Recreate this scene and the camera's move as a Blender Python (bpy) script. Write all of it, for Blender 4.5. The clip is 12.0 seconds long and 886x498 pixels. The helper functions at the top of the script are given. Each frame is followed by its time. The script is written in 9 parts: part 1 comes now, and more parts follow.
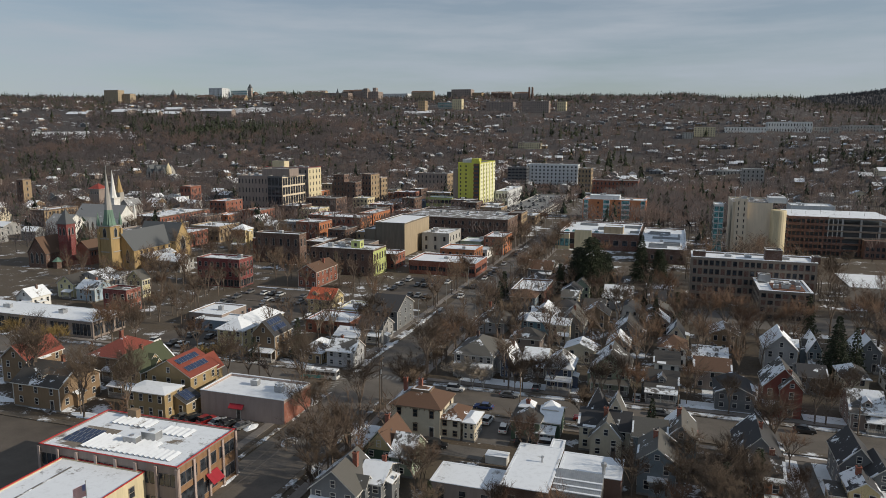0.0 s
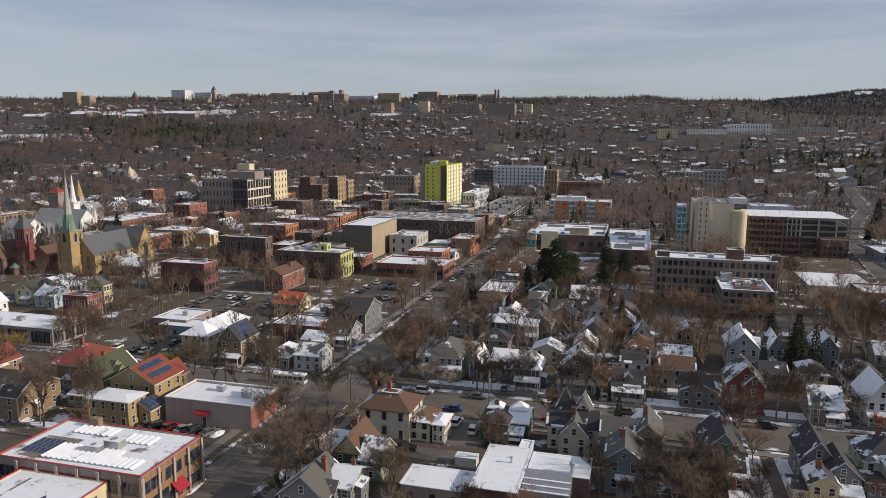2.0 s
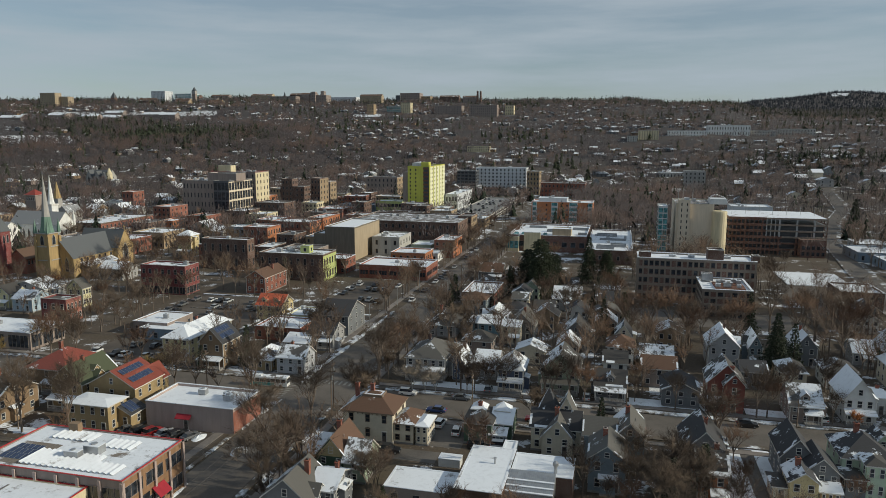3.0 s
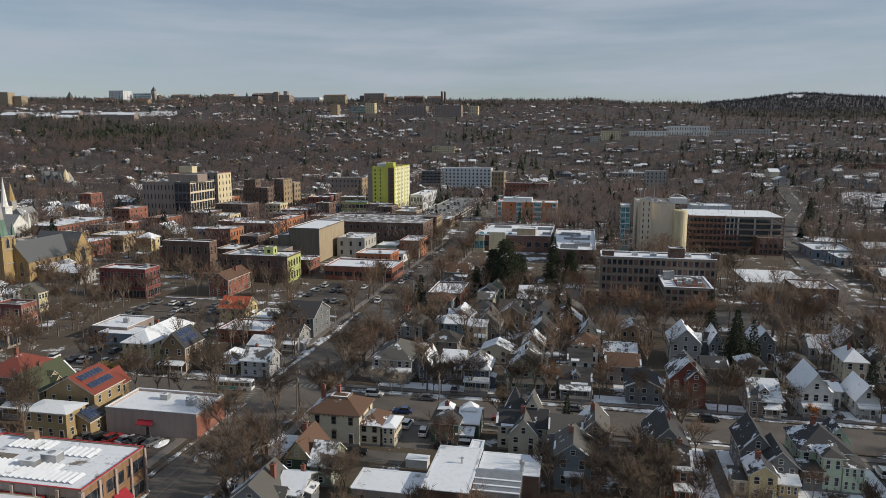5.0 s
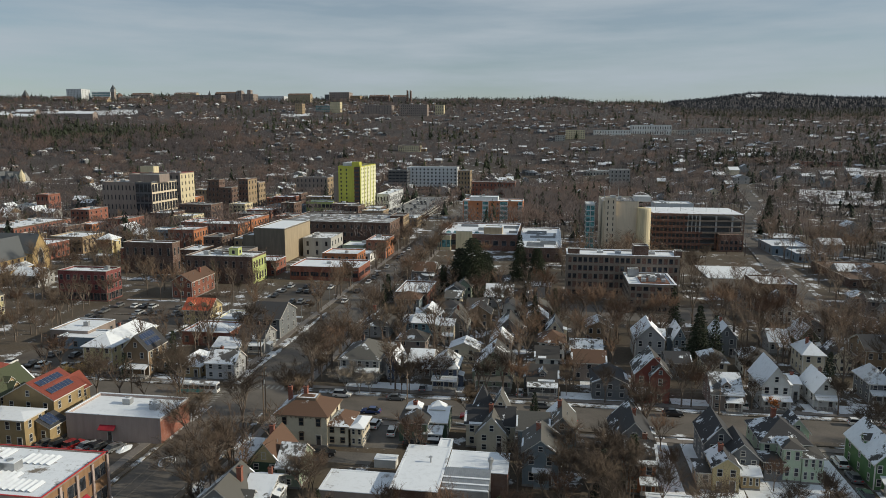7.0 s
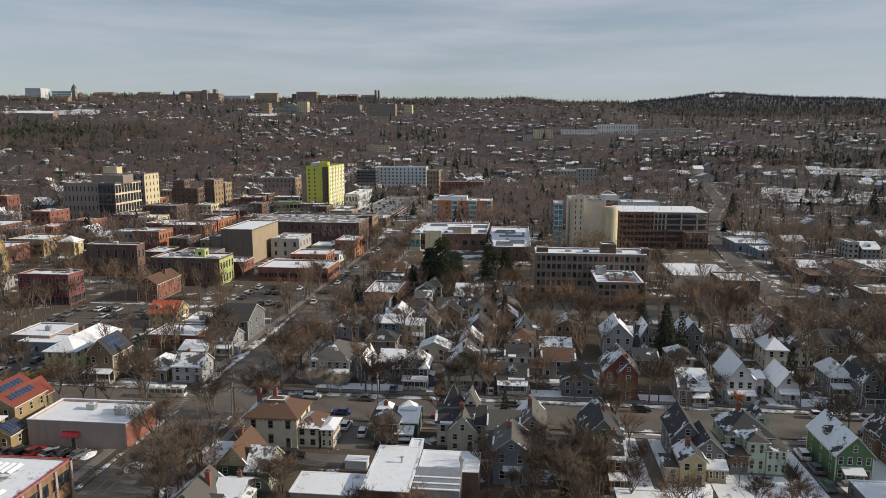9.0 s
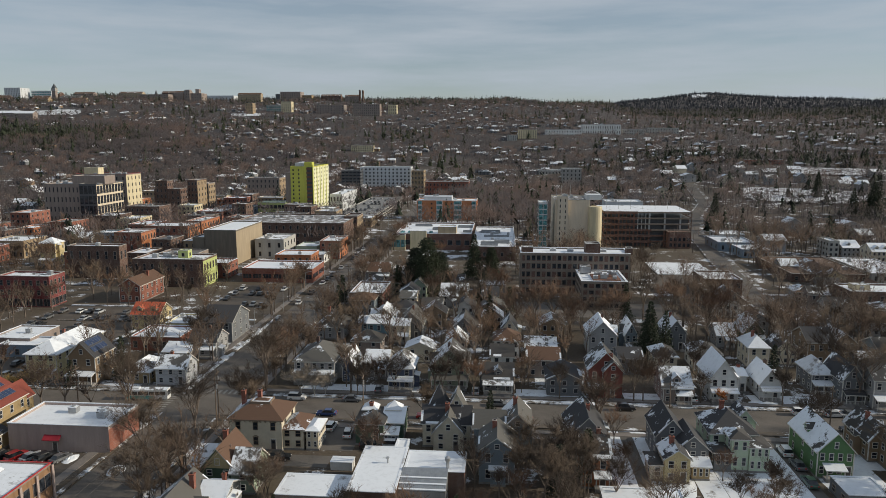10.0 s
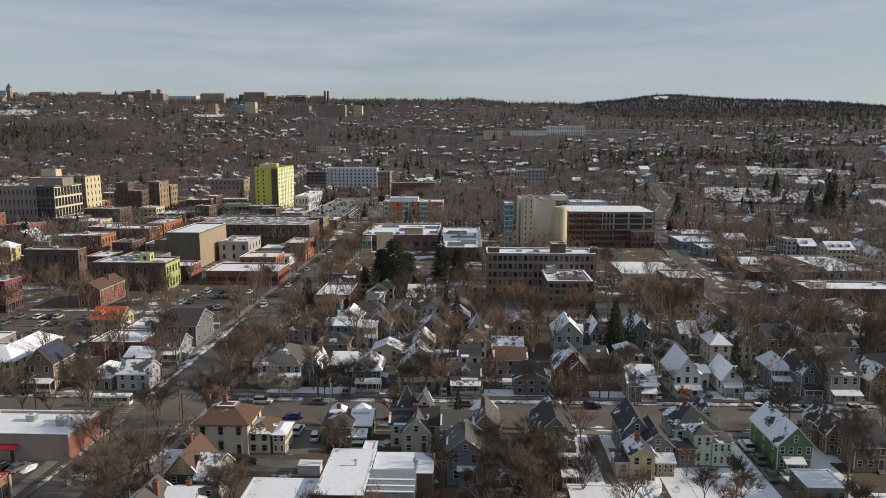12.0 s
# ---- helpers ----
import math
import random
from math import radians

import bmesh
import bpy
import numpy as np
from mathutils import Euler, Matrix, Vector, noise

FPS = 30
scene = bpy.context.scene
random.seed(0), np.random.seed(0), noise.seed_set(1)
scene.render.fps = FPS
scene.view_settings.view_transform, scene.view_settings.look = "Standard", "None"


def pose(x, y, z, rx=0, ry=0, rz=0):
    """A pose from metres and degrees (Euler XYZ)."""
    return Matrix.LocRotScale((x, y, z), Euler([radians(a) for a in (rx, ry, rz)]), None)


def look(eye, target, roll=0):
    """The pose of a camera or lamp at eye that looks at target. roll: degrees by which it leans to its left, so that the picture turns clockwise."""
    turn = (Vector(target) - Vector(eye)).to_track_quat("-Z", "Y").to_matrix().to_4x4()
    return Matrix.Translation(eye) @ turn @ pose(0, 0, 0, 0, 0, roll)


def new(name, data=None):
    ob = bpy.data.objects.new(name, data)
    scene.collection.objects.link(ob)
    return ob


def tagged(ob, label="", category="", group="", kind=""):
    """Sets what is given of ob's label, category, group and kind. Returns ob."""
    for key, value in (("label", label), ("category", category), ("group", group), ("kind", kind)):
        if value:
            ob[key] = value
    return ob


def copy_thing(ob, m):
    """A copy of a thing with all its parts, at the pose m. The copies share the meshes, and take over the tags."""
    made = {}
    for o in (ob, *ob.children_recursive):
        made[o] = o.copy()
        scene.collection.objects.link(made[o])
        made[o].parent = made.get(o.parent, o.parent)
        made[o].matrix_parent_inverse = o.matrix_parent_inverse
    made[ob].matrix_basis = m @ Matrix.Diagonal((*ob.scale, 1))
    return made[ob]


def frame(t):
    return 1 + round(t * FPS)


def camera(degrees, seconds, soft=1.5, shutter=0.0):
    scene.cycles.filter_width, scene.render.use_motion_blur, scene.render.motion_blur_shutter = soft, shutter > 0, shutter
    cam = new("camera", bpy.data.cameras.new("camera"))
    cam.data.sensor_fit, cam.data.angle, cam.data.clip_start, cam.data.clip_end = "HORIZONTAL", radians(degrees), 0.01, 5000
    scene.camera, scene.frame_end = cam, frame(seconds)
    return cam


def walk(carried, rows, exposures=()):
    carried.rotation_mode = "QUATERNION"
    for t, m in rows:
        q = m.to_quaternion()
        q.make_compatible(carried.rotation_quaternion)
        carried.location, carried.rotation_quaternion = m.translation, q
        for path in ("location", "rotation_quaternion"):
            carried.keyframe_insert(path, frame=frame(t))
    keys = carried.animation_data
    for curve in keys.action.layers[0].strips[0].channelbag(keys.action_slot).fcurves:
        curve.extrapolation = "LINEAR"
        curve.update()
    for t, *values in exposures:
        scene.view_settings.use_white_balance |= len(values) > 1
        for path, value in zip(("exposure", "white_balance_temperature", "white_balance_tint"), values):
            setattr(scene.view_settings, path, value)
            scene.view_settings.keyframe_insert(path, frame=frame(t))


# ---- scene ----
cam = camera(63.5, 12.0, soft=0.55)
EYE = (0, 0, 63.0)
PATH = [
    (0.0, 80.663, -0.225, 17.952),
    (0.5, 80.667, -0.199, 17.316),
    (1.0, 80.715, -0.181, 16.665),
    (1.5, 80.781, -0.169, 16.000),
    (2.0, 80.850, -0.162, 15.323),
    (2.5, 80.912, -0.157, 14.635),
    (3.0, 80.959, -0.154, 13.939),
    (3.5, 80.990, -0.151, 13.238),
    (4.0, 81.006, -0.149, 12.536),
    (4.5, 81.009, -0.144, 11.835),
    (5.0, 81.001, -0.139, 11.139),
    (5.5, 80.986, -0.131, 10.451),
    (6.0, 80.969, -0.120, 9.773),
    (6.5, 80.951, -0.108, 9.107),
    (7.0, 80.936, -0.093, 8.455),
    (7.5, 80.924, -0.077, 7.817),
    (8.0, 80.917, -0.060, 7.191),
    (8.5, 80.913, -0.042, 6.576),
    (9.0, 80.913, -0.025, 5.969),
    (9.5, 80.915, -0.009, 5.363),
    (10.0, 80.920, 0.003, 4.753),
    (10.5, 80.926, 0.012, 4.130),
    (11.0, 80.938, 0.014, 3.483),
    (11.5, 80.960, 0.008, 2.798),
    (12.0, 81.000, -0.008, 2.060),
]
walk(cam, [(t, pose(*EYE, rx, ry, rz)) for t, rx, ry, rz in PATH],
     [(0, -0.05, 6600, 10), (0.5, -0.05, 6450, 5), (1.0, -0.04, 6470, 5), (1.5, 0.09, 7250, 16), (2.0, 0.11, 6600, 17), (2.5, -0.06, 6480, 6), (3.0, -0.07, 6480, 5), (5.0, -0.01, 6500, 11), (5.5, 0.0, 6550, 8), (6.0, 0.03, 6700, 11), (6.5, 0.06, 6850, 11), (7.0, 0.0, 6620, 6), (9.0, 0.15, 6750, 12), (9.5, 0.06, 6620, 9), (10.0, 0.05, 6620, 9), (11.0, 0.2, 7000, 14), (12.0, 0.13, 6700, 13)])

# ---- sky and sun: low winter sun from the right, thin high cloud ----
SUN_EL, SUN_AZ = radians(23.5), radians(88)
world = bpy.data.worlds.new("winter_sky")
scene.world = world
world.use_nodes = True
wn, wl = world.node_tree.nodes, world.node_tree.links
wn.clear()
sky = wn.new("ShaderNodeTexSky")
sky.sky_type, sky.sun_disc = "NISHITA", False
sky.sun_elevation, sky.sun_rotation = SUN_EL, SUN_AZ
sky.dust_density, sky.air_density, sky.ozone_density = 0.4, 1.0, 2.5
sky_bg, cloud_bg, sky_mix, sky_out = (wn.new(k) for k in ("ShaderNodeBackground", "ShaderNodeBackground", "ShaderNodeMixShader", "ShaderNodeOutputWorld"))
sky_bg.inputs[1].default_value = 0.075
cloud_bg.inputs[0].default_value = (0.50, 0.57, 0.655, 1)
cloud_bg.inputs[1].default_value = 0.81
tc, stretch, wisps, ramp = (wn.new(k) for k in ("ShaderNodeTexCoord", "ShaderNodeMapping", "ShaderNodeTexNoise", "ShaderNodeValToRGB"))
stretch.inputs["Scale"].default_value = (1.6, 1.6, 13.0)
stretch.inputs["Rotation"].default_value = (0.02, 0.03, 0.4)
wisps.inputs["Scale"].default_value, wisps.inputs["Detail"].default_value, wisps.inputs["Roughness"].default_value = 2.2, 7, 0.55
ramp.color_ramp.elements[0].position, ramp.color_ramp.elements[1].position = 0.36, 0.68
ramp.color_ramp.elements[0].color, ramp.color_ramp.elements[1].color = (0.42, 0.42, 0.42, 1), (0.95, 0.95, 0.95, 1)
wl.new(tc.outputs["Generated"], stretch.inputs[0])
wl.new(stretch.outputs[0], wisps.inputs["Vector"])
wl.new(wisps.outputs[0], ramp.inputs[0])
wl.new(sky.outputs[0], sky_bg.inputs[0])
wl.new(ramp.outputs[0], sky_mix.inputs[0])
wl.new(sky_bg.outputs[0], sky_mix.inputs[1])
wl.new(cloud_bg.outputs[0], sky_mix.inputs[2])
wl.new(sky_mix.outputs[0], sky_out.inputs[0])

sun = new("sun", bpy.data.lights.new("sun", "SUN"))
sun.data.energy, sun.data.angle, sun.data.color = 3.75, radians(0.6), (1.0, 0.90, 0.74)
sun.matrix_world = look((0, 0, 0), (-math.cos(SUN_EL) * math.sin(SUN_AZ), -math.cos(SUN_EL) * math.cos(SUN_AZ), -math.sin(SUN_EL)))


# ---- materials ----
class Nodes:
    """A material's node tree with short calls."""
    def __init__(self, name, rough=0.8, metal=0.0):
        self.m = bpy.data.materials.new(name)
        self.m.use_nodes = True
        self.n, self.l = self.m.node_tree.nodes, self.m.node_tree.links
        self.b = self.n["Principled BSDF"]
        self.b.inputs["Roughness"].default_value, self.b.inputs["Metallic"].default_value = rough, metal
        self.pos = self.n.new("ShaderNodeNewGeometry")

    def put(self, a, socket):
        if isinstance(a, bpy.types.NodeSocket):
            self.l.new(a, socket)
        else:
            socket.default_value = (*a, 1) if isinstance(a, tuple) and len(a) == 3 and socket.type == "RGBA" else a

    def math(self, op, a, b=0.0):
        k = self.n.new("ShaderNodeMath")
        k.operation = op
        self.put(a, k.inputs[0]), self.put(b, k.inputs[1])
        return k.outputs[0]

    def noise(self, scale, detail=4, rough=0.6, vec=None, stretch=None):
        k = self.n.new("ShaderNodeTexNoise")
        k.inputs["Scale"].default_value, k.inputs["Detail"].default_value, k.inputs["Roughness"].default_value = scale, detail, rough
        v = vec or self.pos.outputs["Position"]
        if stretch:
            mp = self.n.new("ShaderNodeMapping")
            mp.inputs["Scale"].default_value = stretch
            self.l.new(v, mp.inputs[0])
            v = mp.outputs[0]
        self.l.new(v, k.inputs["Vector"])
        return k.outputs[0]

    def ramp(self, fac, a, b, ca=(0, 0, 0), cb=(1, 1, 1)):
        k = self.n.new("ShaderNodeValToRGB")
        e = k.color_ramp.elements
        e[0].position, e[1].position, e[0].color, e[1].color = a, b, (*ca, 1), (*cb, 1)
        self.l.new(fac, k.inputs[0])
        return k.outputs[0]

    def mix(self, fac, a, b, kind="MIX"):
        k = self.n.new("ShaderNodeMix")
        k.data_type, k.blend_type = "RGBA", kind
        self.put(fac, k.inputs[0]), self.put(a, k.inputs[6]), self.put(b, k.inputs[7])
        return k.outputs[2]

    def part_of_position(self, axis):
        k = self.n.new("ShaderNodeSeparateXYZ")
        self.l.new(self.pos.outputs["Position"], k.inputs[0])
        return k.outputs[axis]

    def normal(self, axis):
        k = self.n.new("ShaderNodeSeparateXYZ")
        self.l.new(self.pos.outputs["Normal"], k.inputs[0])
        return k.outputs[axis]

    def chance(self):
        return self.n.new("ShaderNodeObjectInfo").outputs["Random"]

    def bump(self, height, strength=0.3, dist=0.05):
        k = self.n.new("ShaderNodeBump")
        k.inputs["Strength"].default_value, k.inputs["Distance"].default_value = strength, dist
        self.l.new(height, k.inputs["Height"])
        self.l.new(k.outputs[0], self.b.inputs["Normal"])

    def done(self, colour):
        self.put(colour, self.b.inputs["Base Color"])
        return self.m


def shade(c, k):
    return tuple(min(1.0, v * k) for v in c)


def painted(name, c, rough=0.7, wear=0.25, metal=0.0):
    """Painted or rendered surface: broad fading, streaks running down, fine grain."""
    s = Nodes(name, rough, metal)
    streak = s.noise(1.0, 3, 0.6, stretch=(0.9, 0.9, 0.12))
    grain = s.noise(6.0, 3, 0.7)
    col = s.mix(s.ramp(streak, 0.35, 0.75), shade(c, 1.06), shade(c, 1 - wear))
    col = s.mix(s.math("MULTIPLY", s.ramp(grain, 0.4, 0.7), 0.35), col, shade(c, 0.8))
    s.bump(grain, 0.15, 0.02)
    return s.done(col)


def siding(name, c):
    """Clapboard: courses 0.16 m high, faded in places."""
    s = Nodes(name, 0.65)
    z = s.part_of_position(2)
    lap = s.math("FRACT", s.math("MULTIPLY", z, 6.0))
    fade = s.noise(0.5, 4, 0.65)
    streak = s.noise(1.2, 3, 0.6, stretch=(1, 1, 0.15))
    col = s.mix(s.ramp(fade, 0.3, 0.75), shade(c, 1.08), shade(c, 0.82))
    col = s.mix(s.math("MULTIPLY", s.ramp(streak, 0.5, 0.8), 0.3), col, shade(c, 0.6))
    s.bump(lap, 0.5, 0.03)
    return s.done(col)


def brick(name, c, c2, mortar=(0.30, 0.28, 0.26)):
    s = Nodes(name, 0.9)
    x, y, z = (s.part_of_position(k) for k in range(3))
    cmb = s.n.new("ShaderNodeCombineXYZ")
    s.l.new(s.math("ADD", x, y), cmb.inputs[0])
    s.l.new(z, cmb.inputs[1])
    k = s.n.new("ShaderNodeTexBrick")
    k.inputs["Scale"].default_value = 1.0
    k.inputs["Brick Width"].default_value, k.inputs["Row Height"].default_value, k.inputs["Mortar Size"].default_value = 0.42, 0.14, 0.012
    s.put(c, k.inputs["Color1"]), s.put(c2, k.inputs["Color2"]), s.put(mortar, k.inputs["Mortar"])
    s.l.new(cmb.outputs[0], k.inputs["Vector"])
    soot = s.noise(0.35, 5, 0.65)
    streak = s.noise(1.0, 3, 0.6, stretch=(1, 1, 0.1))
    col = s.mix(s.ramp(soot, 0.35, 0.75), k.outputs[0], shade(c, 0.6))
    col = s.mix(s.math("MULTIPLY", s.ramp(streak, 0.5, 0.8), 0.35), col, shade(c, 0.55))
    s.bump(k.outputs["Fac"], 0.2, 0.02)
    return s.done(col)


SNOW_C = (0.74, 0.775, 0.82)


def snowy(name, bare, cover, edge=0.04, melt=0.0, grain=1.0, rough=0.85, lines=0.0):
    """Roofing that snow lies on: cover 0 bare to 1 full; melt clears the slopes that face the sun."""
    s = Nodes(name, rough)
    broad = s.noise(0.22, 5, 0.62)
    fine = s.noise(1.7, 4, 0.6)
    field = s.math("ADD", s.math("MULTIPLY", broad, 0.75), s.math("MULTIPLY", fine, 0.25))
    field = s.math("ADD", field, s.math("MULTIPLY", s.math("SUBTRACT", s.chance(), 0.5), 0.12))
    if melt:
        field = s.math("SUBTRACT", field, s.math("MULTIPLY", s.normal(0), melt))
    thr = 0.72 - 0.44 * cover
    fac = s.ramp(field, thr, thr + edge)
    g = s.noise(3.0 * grain, 4, 0.7)
    dark = s.mix(s.ramp(g, 0.3, 0.7), shade(bare, 0.75), shade(bare, 1.2))
    if lines:
        z = s.part_of_position(2)
        tab = s.math("FRACT", s.math("MULTIPLY", z, lines))
        dark = s.mix(s.math("MULTIPLY", s.ramp(tab, 0.0, 0.35), 0.25), shade(bare, 0.7), dark)
    dirt = s.noise(0.9, 5, 0.7)
    white = s.mix(s.ramp(dirt, 0.5, 0.85), SNOW_C, shade(SNOW_C, 0.78))
    col = s.mix(fac, dark, white)
    s.bump(s.math("ADD", s.math("MULTIPLY", fac, 1.0), s.math("MULTIPLY", g, 0.3)), 0.4, 0.08)
    return s.done(col)


SNOW = snowy("roof_snow", (0.10, 0.095, 0.09), 0.70, 0.05, melt=0.05)
SNOW_FULL = snowy("roof_snow_unbroken", (0.17, 0.155, 0.145), 0.93, 0.09)
PATCHY = snowy("shingles_with_snow_patches", (0.075, 0.070, 0.066), 0.36, 0.03, melt=0.12, lines=5.0)
PATCHY_BROWN = snowy("brown_shingles_with_snow_patches", (0.15, 0.084, 0.054), 0.35, 0.03, melt=0.12, lines=5.0)
SHINGLE = snowy("grey_shingles", (0.13, 0.125, 0.115), 0.22, 0.03, melt=0.12, lines=5.0)
SHINGLE_DARK = snowy("charcoal_shingles", (0.055, 0.055, 0.06), 0.25, 0.03, melt=0.12, lines=5.0)
SHINGLE_BROWN = snowy("brown_shingles", (0.15, 0.09, 0.06), 0.25, 0.03, melt=0.10, lines=5.0)
SHINGLE_RED = snowy("red_metal_roof", (0.21, 0.050, 0.030), 0.3, 0.03, melt=0.1, rough=0.5)
ROOF_ORANGE = snowy("orange_red_metal_roof", (0.46, 0.095, 0.04), 0.16, 0.03, melt=0.1, rough=0.5)
SHINGLE_GREEN = snowy("moss_green_shingles", (0.085, 0.10, 0.055), 0.05, 0.03, lines=5.0)
MELT = snowy("melted_roof_snow", (0.19, 0.16, 0.13), 0.56, 0.10)
SHINGLE_PALE = snowy("pale_grey_shingles", (0.30, 0.31, 0.32), 0.35, 0.05, lines=5.0)
SLATE = snowy("grey_slate", (0.13, 0.14, 0.15), 0.0, 0.03, lines=3.0)
TAR = snowy("flat_roof_membrane_with_snow", (0.16, 0.15, 0.145), 0.40, 0.06)
DECK = snowy("parking_deck", (0.20, 0.20, 0.20), 0.35, 0.05)

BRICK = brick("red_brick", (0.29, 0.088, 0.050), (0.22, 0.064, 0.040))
BRICK_DARK = brick("dark_brown_brick", (0.135, 0.070, 0.049), (0.102, 0.054, 0.040))
BRICK_RED = brick("deep_red_brick", (0.23, 0.040, 0.040), (0.18, 0.032, 0.032))
# Also used as the sunlit tone of red brick on right-hand walls.
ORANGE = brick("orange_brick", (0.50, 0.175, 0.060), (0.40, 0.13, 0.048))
GARAGE_BRICK = brick("dull_red_garage_brick", (0.185, 0.090, 0.066), (0.150, 0.074, 0.056))
TAN_BRICK = brick("tan_brick", (0.36, 0.26, 0.15), (0.30, 0.21, 0.12))
TAUPE = painted("taupe_render", (0.27, 0.22, 0.195))
# Taupe darkened to put shade on the theatre's walls.
TAUPE_SHADED = painted("dark_taupe_render", (0.155, 0.135, 0.11), 0.85, 0.3)
PINK_TAUPE = painted("pinkish_taupe_block", (0.40, 0.32, 0.29), 0.85, 0.2)
RED_DULL = painted("dull_red_sheet_roof", (0.27, 0.045, 0.03), 0.6, 0.25)
STUCCO_TAN = painted("tan_stucco", (0.36, 0.29, 0.20))
CREAM_WALL = painted("cream_render", (0.62, 0.54, 0.36))
CONCRETE = painted("pale_concrete", (0.42, 0.41, 0.38))
ORANGE_PANEL = painted("orange_panels", (0.50, 0.195, 0.085), 0.6, 0.12)
BEIGE = painted("beige_panels", (0.64, 0.55, 0.43), 0.7, 0.12)
YELLOW = painted("lime_yellow_panels", (0.55, 0.55, 0.09), 0.5, 0.12)
# Lighter yellow for the tower's sunlit side, light included in the colour.
YELLOW_PALE = painted("sunlit_pale_yellow_panels", (0.72, 0.72, 0.32), 0.5, 0.12)
SPANDREL = painted("greyed_beige_concrete", (0.25, 0.205, 0.168), 0.8, 0.2)
ROOF_SCREEN = painted("grey_louvre_steel", (0.30, 0.31, 0.32), 0.5, 0.3, 0.3)
PLANT_BROWN = painted("rusty_plant_casing", (0.20, 0.095, 0.06), 0.7, 0.3)
# Right tower face: paler than YELLOW, with sunlight put into the colour.
TOWER_SUNLIT = painted("sunlit_pale_tower_panels", (0.74, 0.73, 0.52), 0.5, 0.12)
LIME = painted("lime_green_paint", (0.44, 0.49, 0.19), 0.6, 0.15)
WHITE_PANEL = painted("light_grey_panels", (0.58, 0.60, 0.62), 0.5, 0.12)
DARK_PANEL = painted("charcoal_panels", (0.075, 0.08, 0.09), 0.4, 0.15)
STEEL_BLUE = painted("blue_grey_steel_sheet", (0.20, 0.26, 0.32), 0.45, 0.2)
RED_TRIM = painted("red_painted_trim", (0.48, 0.03, 0.03), 0.5, 0.15)
AWNING = painted("red_awning_cloth", (0.33, 0.02, 0.035), 0.9, 0.2)
TRIM = painted("white_trim_paint", (0.62, 0.60, 0.56), 0.5, 0.2)
TRIM_BROWN = painted("brown_trim_paint", (0.22, 0.16, 0.11), 0.6, 0.2)
WINDOW_TAN = painted("weathered_window_paint", (0.30, 0.26, 0.22), 0.6, 0.2)
TRIM_DARK = painted("dark_trim_paint", (0.08, 0.07, 0.065), 0.5, 0.15)
STEEL = painted("galvanised_steel", (0.42, 0.43, 0.44), 0.4, 0.25, 0.6)
WOOD_POLE = painted("weathered_pole_wood", (0.16, 0.12, 0.09), 0.9, 0.3)
WOOD_PANEL = painted("varnished_wood_panel", (0.27, 0.16, 0.09), 0.55, 0.3)
VERDIGRIS = painted("green_copper", (0.13, 0.22, 0.17), 0.6, 0.35)
STONE_GOLD = painted("golden_stone", (0.38, 0.27, 0.13), 0.85, 0.35)
STONE_GREY = painted("grey_stone", (0.36, 0.35, 0.33), 0.85, 0.3)
FOUNDATION = painted("foundation_block", (0.25, 0.24, 0.23), 0.9, 0.35)

CREAM = siding("cream_clapboard", (0.60, 0.54, 0.42))
YELLOW_SIDING = siding("yellow_clapboard", (0.56, 0.46, 0.25))
LEMON = siding("lemon_clapboard", (0.62, 0.57, 0.34))
WHITE_SIDING = siding("white_clapboard", (0.70, 0.70, 0.68))
GREEN = siding("bright_green_clapboard", (0.088, 0.185, 0.075))
GREEN_DARK = siding("dark_green_clapboard", (0.065, 0.115, 0.075))
SAGE = siding("sage_green_clapboard", (0.32, 0.38, 0.29))
MINT = siding("pale_green_clapboard", (0.50, 0.60, 0.45))
BLUE_GREY = siding("blue_grey_clapboard", (0.185, 0.23, 0.26))
TEAL = siding("teal_clapboard", (0.14, 0.25, 0.30))
NAVY = siding("navy_clapboard", (0.075, 0.10, 0.16))
GREY_SIDING = siding("grey_clapboard", (0.33, 0.33, 0.33))
SLATE_SIDING = siding("slate_grey_clapboard", (0.16, 0.17, 0.18))
BROWN_SIDING = siding("brown_shingled_wall", (0.24, 0.165, 0.10))
OCHRE = siding("ochre_clapboard", (0.34, 0.25, 0.13))
RUST = siding("rust_red_clapboard", (0.20, 0.055, 0.04))
PALE_GREY = siding("pale_grey_clapboard", (0.52, 0.53, 0.55))
PALE_BLUE = siding("pale_blue_clapboard", (0.36, 0.46, 0.54))


def glass_material(name, c, rough):
    s = Nodes(name, rough)
    s.b.inputs["Specular IOR Level"].default_value = 0.6
    g = s.noise(0.7, 2, 0.5)
    return s.done(s.mix(s.ramp(g, 0.4, 0.62), c, shade(c, 2.6)))


GLASS = glass_material("window_glass", (0.018, 0.021, 0.026), 0.08)
# Pale base colour puts reflected sky into the tower's side windows.
GLASS_PALE = glass_material("sky_bright_glass", (0.10, 0.11, 0.08), 0.1)
GLASS_BLUE = glass_material("blue_green_glass", (0.06, 0.15, 0.16), 0.06)


def solar_material():
    s = Nodes("solar_cells", 0.15)
    x, y = s.part_of_position(0), s.part_of_position(1)
    return s.done(s.mix(s.ramp(s.noise(1.1, 2), 0.3, 0.7), (0.018, 0.028, 0.065), (0.03, 0.05, 0.11)))


SOLAR = solar_material()


